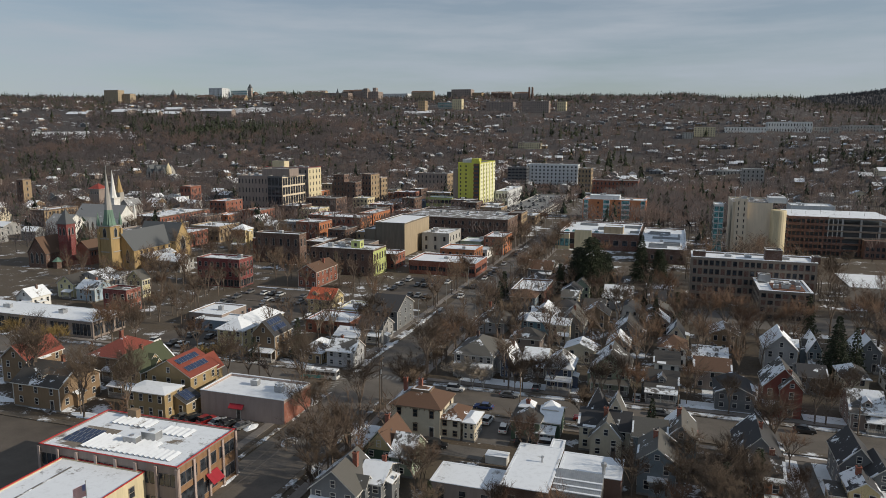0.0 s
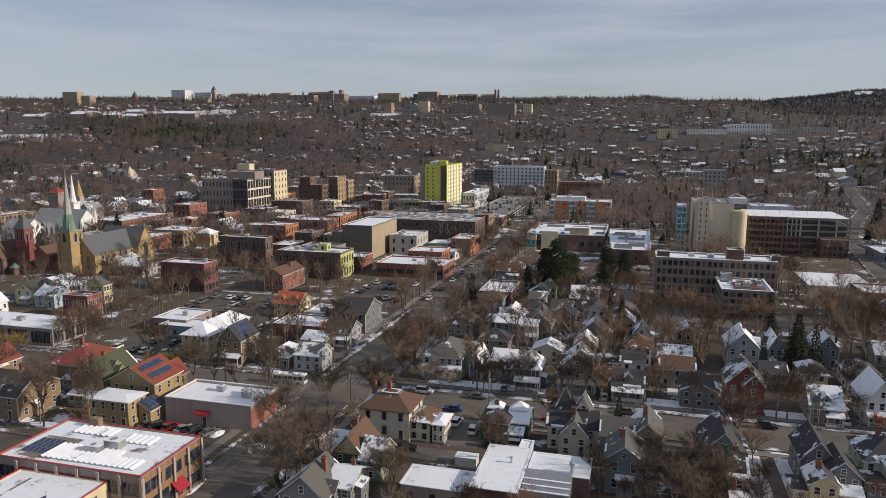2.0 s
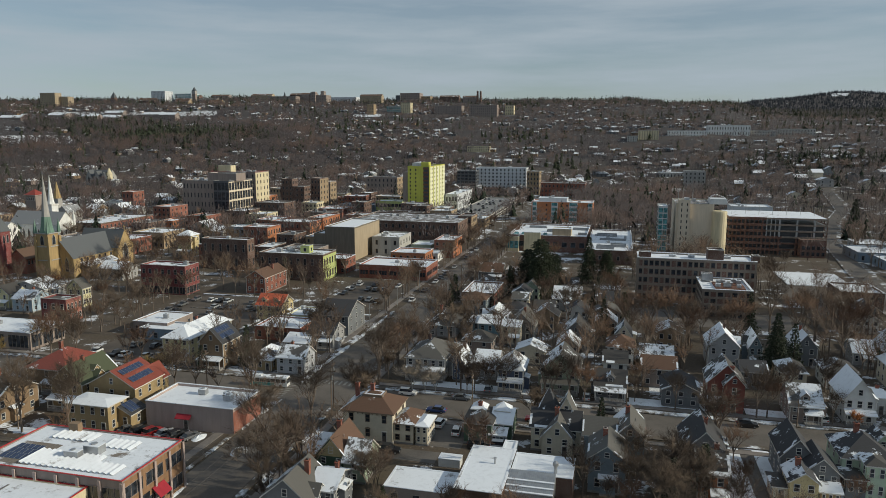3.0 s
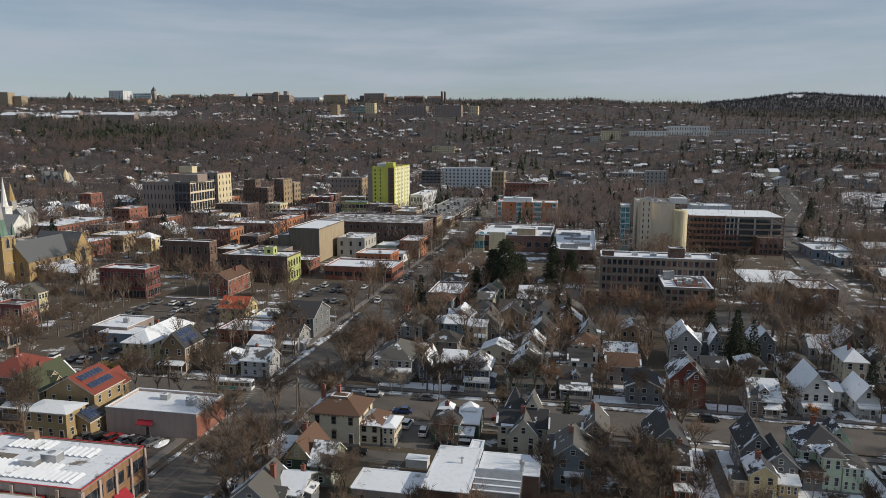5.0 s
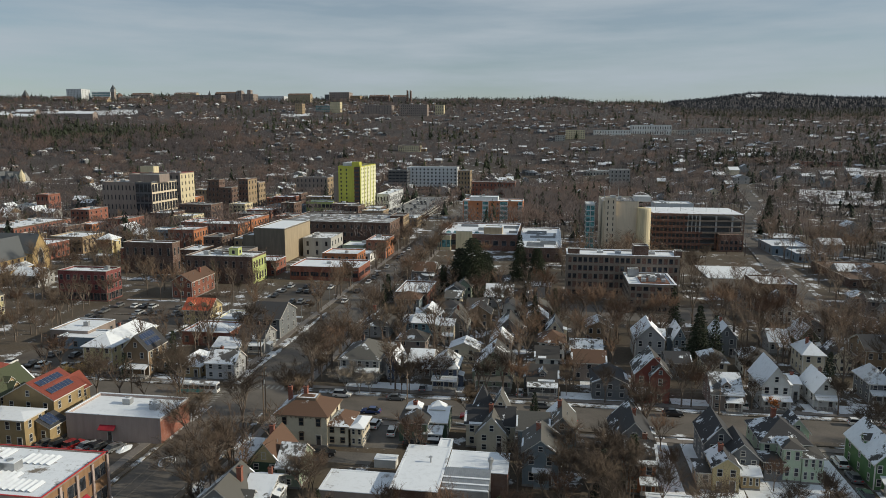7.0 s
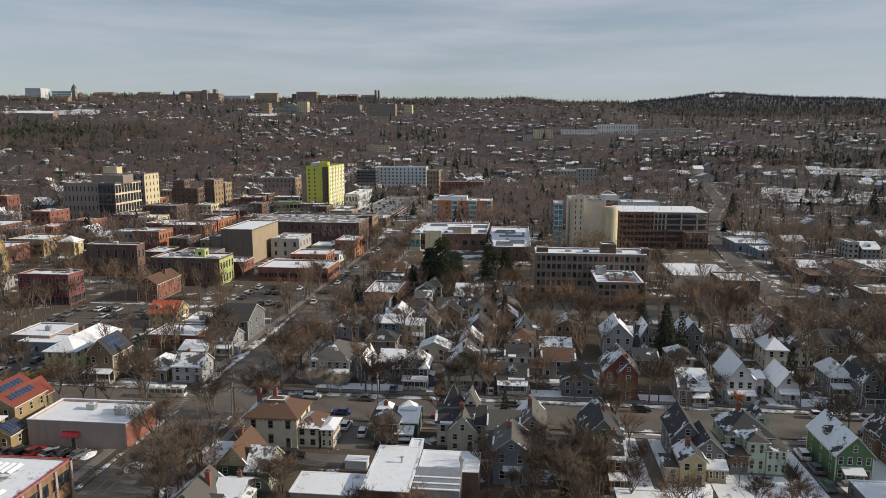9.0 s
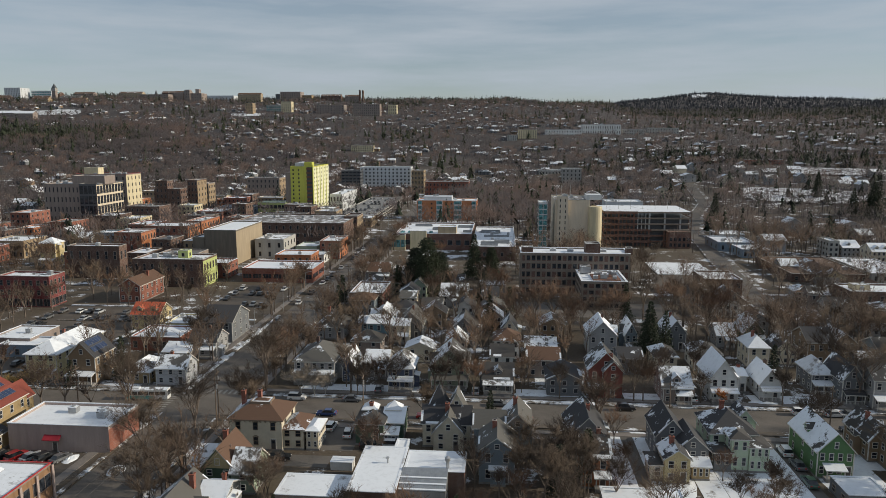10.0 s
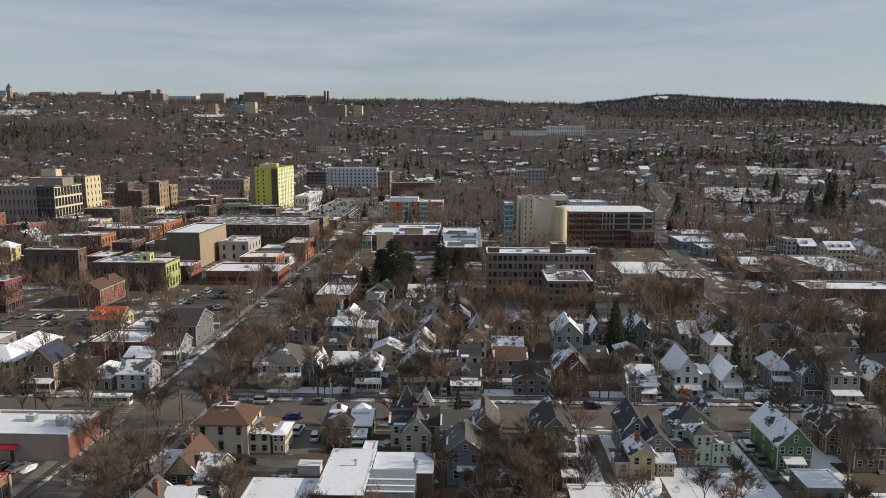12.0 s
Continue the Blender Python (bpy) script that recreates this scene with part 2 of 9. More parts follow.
def ground_material():
    s = Nodes("winter_ground", 0.95)
    broad, mid, fine = s.noise(0.018, 4, 0.6), s.noise(0.11, 5, 0.65), s.noise(1.3, 5, 0.7)
    turf = s.mix(s.ramp(fine, 0.3, 0.7), (0.050, 0.038, 0.026), (0.105, 0.080, 0.052))
    turf = s.mix(s.ramp(mid, 0.4, 0.65), turf, s.mix(s.ramp(fine, 0.3, 0.7), (0.060, 0.048, 0.038), (0.12, 0.095, 0.075)))
    field = s.math("ADD", s.math("MULTIPLY", mid, 0.55), s.math("ADD", s.math("MULTIPLY", broad, 0.25), s.math("MULTIPLY", fine, 0.2)))
    woods = s.ramp(s.math("MULTIPLY", s.part_of_position(2), 0.02), 0.1, 0.6)
    # Wooded hill ground: darker, cooler with height, haze tint included in the colour.
    turf = s.mix(woods, turf, s.mix(s.ramp(fine, 0.3, 0.7), (0.030, 0.026, 0.026), (0.058, 0.049, 0.048)))
    field = s.math("SUBTRACT", field, s.math("MULTIPLY", woods, 0.040))
    snow = s.ramp(field, 0.542, 0.572)
    col = s.mix(snow, turf, s.mix(s.ramp(fine, 0.45, 0.8), (0.72, 0.75, 0.80), (0.5, 0.5, 0.5)))
    s.bump(fine, 0.5, 0.1)
    return s.done(col)


def asphalt_material(name, c, snow=0.0):
    s = Nodes(name, 0.85)
    broad, fine = s.noise(0.14, 5, 0.65), s.noise(2.5, 4, 0.7)
    col = s.mix(s.ramp(broad, 0.3, 0.7), shade(c, 0.7), shade(c, 1.35))
    col = s.mix(s.math("MULTIPLY", s.ramp(fine, 0.4, 0.7), 0.4), col, shade(c, 1.6))
    if snow:
        col = s.mix(s.ramp(s.math("ADD", s.math("MULTIPLY", broad, 0.7), s.math("MULTIPLY", fine, 0.3)), 0.72 - 0.4 * snow, 0.76 - 0.4 * snow), col, (0.68, 0.71, 0.76))
    s.bump(fine, 0.2, 0.02)
    return s.done(col)


GROUND = ground_material()
ASPHALT = asphalt_material("salted_asphalt", (0.105, 0.092, 0.080))
LOT = asphalt_material("worn_lot_asphalt", (0.080, 0.066, 0.054), 0.12)
SIDEWALK = asphalt_material("concrete_walk_with_snow", (0.18, 0.16, 0.145), 0.16)
DRIVE = asphalt_material("driveway_asphalt", (0.105, 0.095, 0.086), 0.06)
SNOWBANK = snowy("ploughed_snow", (0.11, 0.09, 0.07), 0.56, 0.10)
LAWN_SNOW = snowy("lawn_snow", (0.10, 0.08, 0.06), 0.80, 0.08)
BARK = painted("grey_brown_bark", (0.17, 0.135, 0.11), 0.95, 0.35)
BARK_PALE = painted("pale_birch_bark", (0.46, 0.43, 0.39), 0.9, 0.4)


def twig_material(name, a, b):
    s = Nodes(name, 0.95)
    return s.done(s.mix(s.chance(), a, b))


TWIG = twig_material("bare_twigs", (0.078, 0.058, 0.044), (0.128, 0.093, 0.066))
TWIG_RED = twig_material("russet_buds_and_twigs", (0.118, 0.074, 0.050), (0.158, 0.092, 0.059))
TWIG_GOLD = twig_material("golden_willow_twigs", (0.24, 0.17, 0.065), (0.28, 0.19, 0.07))
TWIG_RUST = twig_material("clinging_orange_leaves", (0.34, 0.13, 0.04), (0.34, 0.13, 0.04))
# Ridge needles tinted blue to carry distance haze in their colour.
NEEDLES_HAZED = twig_material("haze_blue_ridge_needles", (0.028, 0.036, 0.047), (0.028, 0.036, 0.047))
MEADOW = snowy("thin_meadow_snow", (0.075, 0.062, 0.055), 0.74, 0.10, grain=0.3)
TWIG_PALE = twig_material("pale_twigs", (0.26, 0.22, 0.18), (0.32, 0.28, 0.23))
# Far twigs cooled towards mauve grey, with haze in the base colour.
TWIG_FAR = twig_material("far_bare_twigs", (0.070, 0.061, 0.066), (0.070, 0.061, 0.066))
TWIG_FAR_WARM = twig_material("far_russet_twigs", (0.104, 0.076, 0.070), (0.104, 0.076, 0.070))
TWIG_MID = twig_material("dull_bare_twigs", (0.082, 0.057, 0.043), (0.082, 0.057, 0.043))
TWIG_MID_WARM = twig_material("dull_russet_twigs", (0.128, 0.078, 0.050), (0.128, 0.078, 0.050))
# Slate-blue ridge twigs: distance haze mixed into their base colour.
TWIG_RIDGE = twig_material("haze_slate_ridge_twigs", (0.036, 0.039, 0.052), (0.036, 0.039, 0.052))
NEEDLES = twig_material("dark_conifer_needles", (0.018, 0.028, 0.016), (0.035, 0.045, 0.022))

# ---- mesh building ----
class Shape:
    """Vertices and faces of one mesh, with a material slot per face."""
    def __init__(self):
        self.v, self.f, self.m = [], [], []

    def face(self, pts, m=0):
        k = len(self.v)
        self.v += [tuple(p) for p in pts]
        self.f.append(tuple(range(k, k + len(pts))))
        self.m.append(m)
        return self

    def solid(self, low, high, m=0, top=None, under=None):
        """Joins two outlines of equal length, low and high, into a closed body."""
        n, k = len(low), len(self.v)
        self.v += [tuple(p) for p in low] + [tuple(p) for p in high]
        for i in range(n):
            j = (i + 1) % n
            self.f.append((k + i, k + j, k + n + j, k + n + i))
            self.m.append(m)
        self.f += [tuple(range(k + n, k + 2 * n)), tuple(range(k + n - 1, k - 1, -1))]
        self.m += [m if top is None else top, m if under is None else under]
        return self

    def box(self, x0, y0, z0, x1, y1, z1, m=0, side=None, top=None):
        self.solid([(x0, y0, z0), (x1, y0, z0), (x1, y1, z0), (x0, y1, z0)], [(x0, y0, z1), (x1, y0, z1), (x1, y1, z1), (x0, y1, z1)], m, top)
        if side is not None:
            self.m[-5] = side
        return self

    def ring(self, x0, y0, z0, x1, y1, z1, t, m=0):
        k = len(self.v)
        for z in (z0, z1):
            self.v += [(x0, y0, z), (x1, y0, z), (x1, y1, z), (x0, y1, z), (x0 + t, y0 + t, z), (x1 - t, y0 + t, z), (x1 - t, y1 - t, z), (x0 + t, y1 - t, z)]
        for i in range(4):
            j = (i + 1) % 4
            self.f += [(k + i, k + j, k + 8 + j, k + 8 + i), (k + 4 + j, k + 4 + i, k + 12 + i, k + 12 + j),
                       (k + 8 + i, k + 8 + j, k + 12 + j, k + 12 + i), (k + 4 + i, k + 4 + j, k + j, k + i)]
        self.m += [m] * 16
        return self

    def chevron(self, prof, a, b, axis):
        """A folded roof sheet: prof is eave, ridge, eave, then the underside back; it runs from a to b along the axis."""
        def at(p, q):
            return (p[0], q, p[1]) if axis == "y" else (q, p[0], p[1])
        k, n = len(self.v), len(prof)
        self.v += [at(p, a) for p in prof] + [at(p, b) for p in prof]
        for i in range(n):
            j = (i + 1) % n
            self.f.append((k + i, k + j, k + n + j, k + n + i)[::-1] if axis == "x" else (k + i, k + j, k + n + j, k + n + i))
            self.m.append(0 if i < 2 else 1)
        self.f += [(k + 1, k, k + 5, k + 4), (k + 2, k + 1, k + 4, k + 3), (k + n, k + n + 1, k + n + 4, k + n + 5), (k + n + 1, k + n + 2, k + n + 3, k + n + 4)]
        self.m += [1] * 4
        return self

    def tube(self, a, b, ra, rb, n=5, m=0):
        a, b = Vector(a), Vector(b)
        way = (b - a).normalized()
        u = way.orthogonal().normalized()
        w = way.cross(u)
        lo = [a + ra * (math.cos(t) * u + math.sin(t) * w) for t in (math.tau * i / n for i in range(n))]
        hi = [b + rb * (math.cos(t) * u + math.sin(t) * w) for t in (math.tau * i / n for i in range(n))]
        return self.solid(lo, hi, m)

    def lathe(self, cx, cy, rows, n=8, m=0, turn=0.0):
        """rows of (z, radius), from below."""
        rings = [[(cx + r * math.cos(turn + math.tau * i / n), cy + r * math.sin(turn + math.tau * i / n), z) for i in range(n)] for z, r in rows]
        for lo, hi in zip(rings, rings[1:]):
            self.solid(lo, hi, m)
        return self

    def slab(self, pts, t, m=0, edge=None):
        """A roof slope: the outline pts is its upper face, t its thickness straight down."""
        e = m if edge is None else edge
        return self.solid([(x, y, z - t) for x, y, z in pts], pts, e, m, e)

    def mesh(self, name, mats):
        me = bpy.data.meshes.new(name)
        me.from_pydata(self.v, [], self.f)
        me.materials.clear()
        for k in mats if isinstance(mats, (list, tuple)) else [mats]:
            me.materials.append(k)
        if any(self.m):
            me.polygons.foreach_set("material_index", self.m)
        me.update()
        return me


def thing(name, label, category, x=0, y=0, z=0, rz=0, group="", kind=""):
    ob = new(name)
    ob.matrix_basis = pose(x, y, z, 0, 0, rz)
    ob.empty_display_size = 0.5
    return tagged(ob, label, category, group, kind)


def part(name, shape, mats, parent, label=""):
    ob = new(name, shape if isinstance(shape, bpy.types.Mesh) else shape.mesh(name, mats))
    ob.parent = parent
    return tagged(ob, label)


def single(name, shape, mats, label, category, group="", kind=""):
    return tagged(new(name, shape.mesh(name, mats)), label, category, group, kind)


meshes = {}
BUILT = []


def window_mesh(w, h, style, frame_mat, glass):
    """Panes set back in one proud frame with sash bars; it faces -y, centred on its middle."""
    key = ("window", round(w, 2), round(h, 2), style, frame_mat.name, glass.name)
    if key in meshes:
        return meshes[key]
    b = 0.06 if style == "strip" else 0.085
    cols = max(2, min(5, round(w / 1.3))) if style == "strip" else 1
    rows = 2 if style == "sash" else 1
    def lines(size, n):
        bar, out = 0.07, [-size / 2 - b, -size / 2]
        for i in range(1, n):
            c = -size / 2 + size * i / n
            out += [c - bar / 2, c + bar / 2]
        return out + [size / 2, size / 2 + b]
    xs, zs = lines(w, cols), lines(h, rows)
    s, nx_ = Shape(), len(lines(w, cols))
    s.v = [(x, -0.10, z) for z in zs for x in xs]
    for j in range(len(zs) - 1):
        for i in range(len(xs) - 1):
            q = [j * nx_ + i, j * nx_ + i + 1, (j + 1) * nx_ + i + 1, (j + 1) * nx_ + i]
            if i % 2 and j % 2:
                k = len(s.v)
                s.v += [(s.v[e][0], -0.03, s.v[e][2]) for e in q]
                for e in range(4):
                    g = (e + 1) % 4
                    s.f.append((q[e], q[g], k + g, k + e))
                    s.m.append(0)
                s.f.append((k, k + 1, k + 2, k + 3))
                s.m.append(1)
            else:
                s.f.append(tuple(q))
                s.m.append(0)
    edge = [(0, nx_ - 1), (nx_ - 1, len(zs) * nx_ - 1), (len(zs) * nx_ - 1, (len(zs) - 1) * nx_), ((len(zs) - 1) * nx_, 0)]
    k = len(s.v)
    s.v += [(s.v[e][0], 0.04, s.v[e][2]) for e, _ in edge]
    for i, (p, q) in enumerate(edge):
        s.f.append((q, p, k + i, k + (i + 1) % 4))
        s.m.append(0)
    meshes[key] = s.mesh("window", [frame_mat, glass])
    return meshes[key]


def window(parent, face, u, z, w, h, size, style="sash", frame_mat=None, glass=None, name="window"):
    """Hangs a window on a face (front, back, left, right) of a body of that size; u runs along the face from the viewer's left."""
    W, D = size
    me = window_mesh(w, h, style, frame_mat or TRIM, glass or GLASS)
    ob = new(name, me)
    ob.parent = parent
    x, y, rz = {"front": (u, 0, 0), "right": (W, u, 90), "back": (W - u, D, 180), "left": (0, D - u, -90)}[face]
    ob.matrix_basis = pose(x, y, z, 0, 0, rz)
    return ob


def far_windows(parent, todo, size, frame_mat, glass):
    """Windows too small to tell apart, all in one mesh: (face, u, z, w, h) each."""
    W, D = size
    s = Shape()
    for face, u, z, w, h in todo:
        if face in ("front", "back"):
            y, o, u = (0, -1, u) if face == "front" else (D, 1, W - u)
            s.box(u - w / 2 - 0.1, min(y, y + 0.06 * o), z - h / 2 - 0.1, u + w / 2 + 0.1, max(y, y + 0.06 * o), z + h / 2 + 0.1, 0)
            s.box(u - w / 2, min(y, y + 0.1 * o), z - h / 2, u + w / 2, max(y, y + 0.1 * o), z + h / 2, 1)
        else:
            x, o, u = (W, 1, u) if face == "right" else (0, -1, D - u)
            s.box(min(x, x + 0.06 * o), u - w / 2 - 0.1, z - h / 2 - 0.1, max(x, x + 0.06 * o), u + w / 2 + 0.1, z + h / 2 + 0.1, 0)
            s.box(min(x, x + 0.1 * o), u - w / 2, z - h / 2, max(x, x + 0.1 * o), u + w / 2, z + h / 2, 1)
    if todo:
        tagged(part("windows", s, [frame_mat, glass], parent), kind="stuff")


def door_mesh():
    if "door" not in meshes:
        s = Shape().box(-0.45, -0.05, 0, 0.45, 0.03, 2.05, 1)
        s.box(-0.57, -0.09, 0, -0.45, 0.03, 2.2, 0).box(0.45, -0.09, 0, 0.57, 0.03, 2.2, 0).box(-0.45, -0.09, 2.05, 0.45, 0.03, 2.2, 0)
        s.box(-0.25, -0.065, 1.2, 0.25, -0.048, 1.8, 2)
        meshes["door"] = s.mesh("door", [TRIM, TRIM_DARK, GLASS])
    return meshes["door"]


def gable_roof(s, x0, y0, x1, y1, z, rise, over, axis, t=0.22):
    """A folded roof on the rectangle, ridge along axis, at eave height z."""
    lo, hi, c, d = (x0, x1, y0, y1) if axis == "y" else (y0, y1, x0, x1)
    mid, drop = (lo + hi) / 2, rise * over / ((hi - lo) / 2)
    prof = [(lo - over, z - drop + t), (mid, z + rise + t), (hi + over, z - drop + t), (hi + over, z - drop), (mid, z + rise + 0.01), (lo - over, z - drop)]
    return s.chevron(prof, c - over, d + over, axis)


def hip_roof(s, x0, y0, x1, y1, z, rise, over, t=0.22):
    a, b, c, d = x0 - over, x1 + over, y0 - over, y1 + over
    w, l = b - a, d - c
    k = min(w, l) / 2 * 0.98
    if w >= l:
        p, q = (a + k, (c + d) / 2, z + rise), (b - k, (c + d) / 2, z + rise)
        s.face([(a, c, z), (b, c, z), q, p]).face([(b, d, z), (a, d, z), p, q]).face([(a, d, z), (a, c, z), p]).face([(b, c, z), (b, d, z), q])
    else:
        p, q = ((a + b) / 2, c + k, z + rise), ((a + b) / 2, d - k, z + rise)
        s.face([(b, c, z), (b, d, z), q, p]).face([(a, d, z), (a, c, z), p, q]).face([(a, c, z), (b, c, z), p]).face([(b, d, z), (a, d, z), q])
    s.box(a, c, z - t, b, d, z - 0.004, 1)
    return s


def rake_snow(parent, x0, y0, x1, y1, z, rise, over, axis, chance=0.6, t=0.22):
    """Snow left in strips along the verges, the ridge and the eaves of a folded roof, where the sun has not cleared it."""
    lo, hi, a, b = (x0, x1, y0 - over, y1 + over) if axis == "y" else (y0, y1, x0 - over, x1 + over)
    mid, drop = (lo + hi) / 2, rise * over / ((hi - lo) / 2)
    r = random.Random(int(x0 * 13 + z * 7 + rise * 31 + parent.location.x * 5))
    def strip(p0, p1, u0, u1, side):
        e = lo - over if side else hi + over
        def at(p, u):
            q, h = e + (mid - e) * p, z - drop + t + (rise + drop) * p + 0.05
            return (q, u, h) if axis == "y" else (u, q, h)
        pts = [at(p0, u0), at(p1, u0), at(p1, u1), at(p0, u1)]
        flip = (side == 1) == (axis == "y")
        part("roof_snow", Shape().slab(pts[::-1] if flip else pts, 0.09), SNOW_FULL, parent, "strip of snow along the roof edge")
    for side in (1, 0):
        keep = chance if side else chance * 0.5
        for u0, u1 in ((a, a + r.uniform(0.3, 0.55)), (b - r.uniform(0.3, 0.55), b)):
            if r.random() < keep:
                p0 = r.uniform(0.0, 0.25)
                strip(p0, p0 + r.uniform(0.4, 0.72), u0, u1, side)
        if r.random() < keep * 0.7:
            f = r.uniform(0.05, 0.4)
            strip(0.02, r.uniform(0.1, 0.2), a + (b - a) * f, a + (b - a) * min(0.97, f + r.uniform(0.3, 0.6)), side)


def gabled_walls(s, x0, y0, x1, y1, z0, z, rise, axis):
    if axis == "y":
        xm = (x0 + x1) / 2
        prof = [(x0, z0), (x1, z0), (x1, z), (xm, z + rise), (x0, z)]
        return s.solid([(px, y1, pz) for px, pz in prof][::-1], [(px, y0, pz) for px, pz in prof][::-1])
    ym = (y0 + y1) / 2
    prof = [(y0, z0), (y1, z0), (y1, z), (ym, z + rise), (y0, z)]
    return s.solid([(x0, py, pz) for py, pz in prof][::-1], [(x1, py, pz) for py, pz in prof][::-1])


def chimney(parent, x, y, z0, z1, mat=None, r=0.4):
    s = Shape().box(x - r, y - r, z0, x + r, y + r, z1).box(x - r - 0.08, y - r - 0.08, z1, x + r + 0.08, y + r + 0.08, z1 + 0.18)
    s.box(x - r * 0.5, y - r * 0.5, z1 + 0.18, x + r * 0.5, y + r * 0.5, z1 + 0.45, 1)
    return part("chimney", s, [mat or BRICK, TRIM_DARK], parent, "brick chimney with a clay flue")


def porch(parent, x0, x1, y, depth, z, cover, trim=None, posts=3):
    """A porch in front of the wall at y, its roof at height z."""
    trim = trim or TRIM
    part("porch_floor", Shape().box(x0, y - depth, 0.1, x1, y - 0.01, 0.7), FOUNDATION, parent)
    s = Shape().slab([(x0 - 0.25, y - depth - 0.25, z), (x1 + 0.25, y - depth - 0.25, z), (x1 + 0.25, y - 0.02, z + 0.7), (x0 - 0.25, y - 0.02, z + 0.7)], 0.2, 0, 1)
    part("porch_roof", s, [cover, trim], parent)
    post = Shape().box(-0.09, -0.09, 0.7, 0.09, 0.09, z - 0.15).mesh("post", [trim])
    for i in range(posts):
        ob = part("post", post, None, parent)
        ob.matrix_basis = pose(x0 + 0.15 + (x1 - x0 - 0.3) * i / max(1, posts - 1), y - depth + 0.15, 0)
    s = Shape().box(x0 + 0.1, y - depth + 0.1, 1.4, x1 - 0.1, y - depth + 0.18, 1.5)
    for i in range(int((x1 - x0) / 0.3)):
        s.box(x0 + 0.15 + 0.3 * i, y - depth + 0.12, 0.7, x0 + 0.2 + 0.3 * i, y - depth + 0.16, 1.4)
    part("railing", s, trim, parent)


def dormer(parent, x, y, z, w, h, depth, wall, cover, face="front"):
    """A gabled dormer whose window wall stands at (x, y, z)."""
    ob = new("dormer")
    ob.parent = parent
    ob.matrix_basis = pose(x, y, z, 0, 0, {"front": 0, "right": 90, "left": -90}[face])
    part("dormer_wall", gabled_walls(Shape(), -w / 2, 0, w / 2, depth, 0, h, w * 0.45, "y"), wall, ob)
    part("dormer_roof", gable_roof(Shape(), -w / 2, 0, w / 2, depth, h, w * 0.45, 0.25, "y", 0.14), [cover, TRIM], ob)
    win = new("window", window_mesh(w * 0.45, h * 0.75, "sash", TRIM, GLASS))
    win.parent, win.matrix_basis = ob, pose(0, 0, h * 0.55)
    return ob


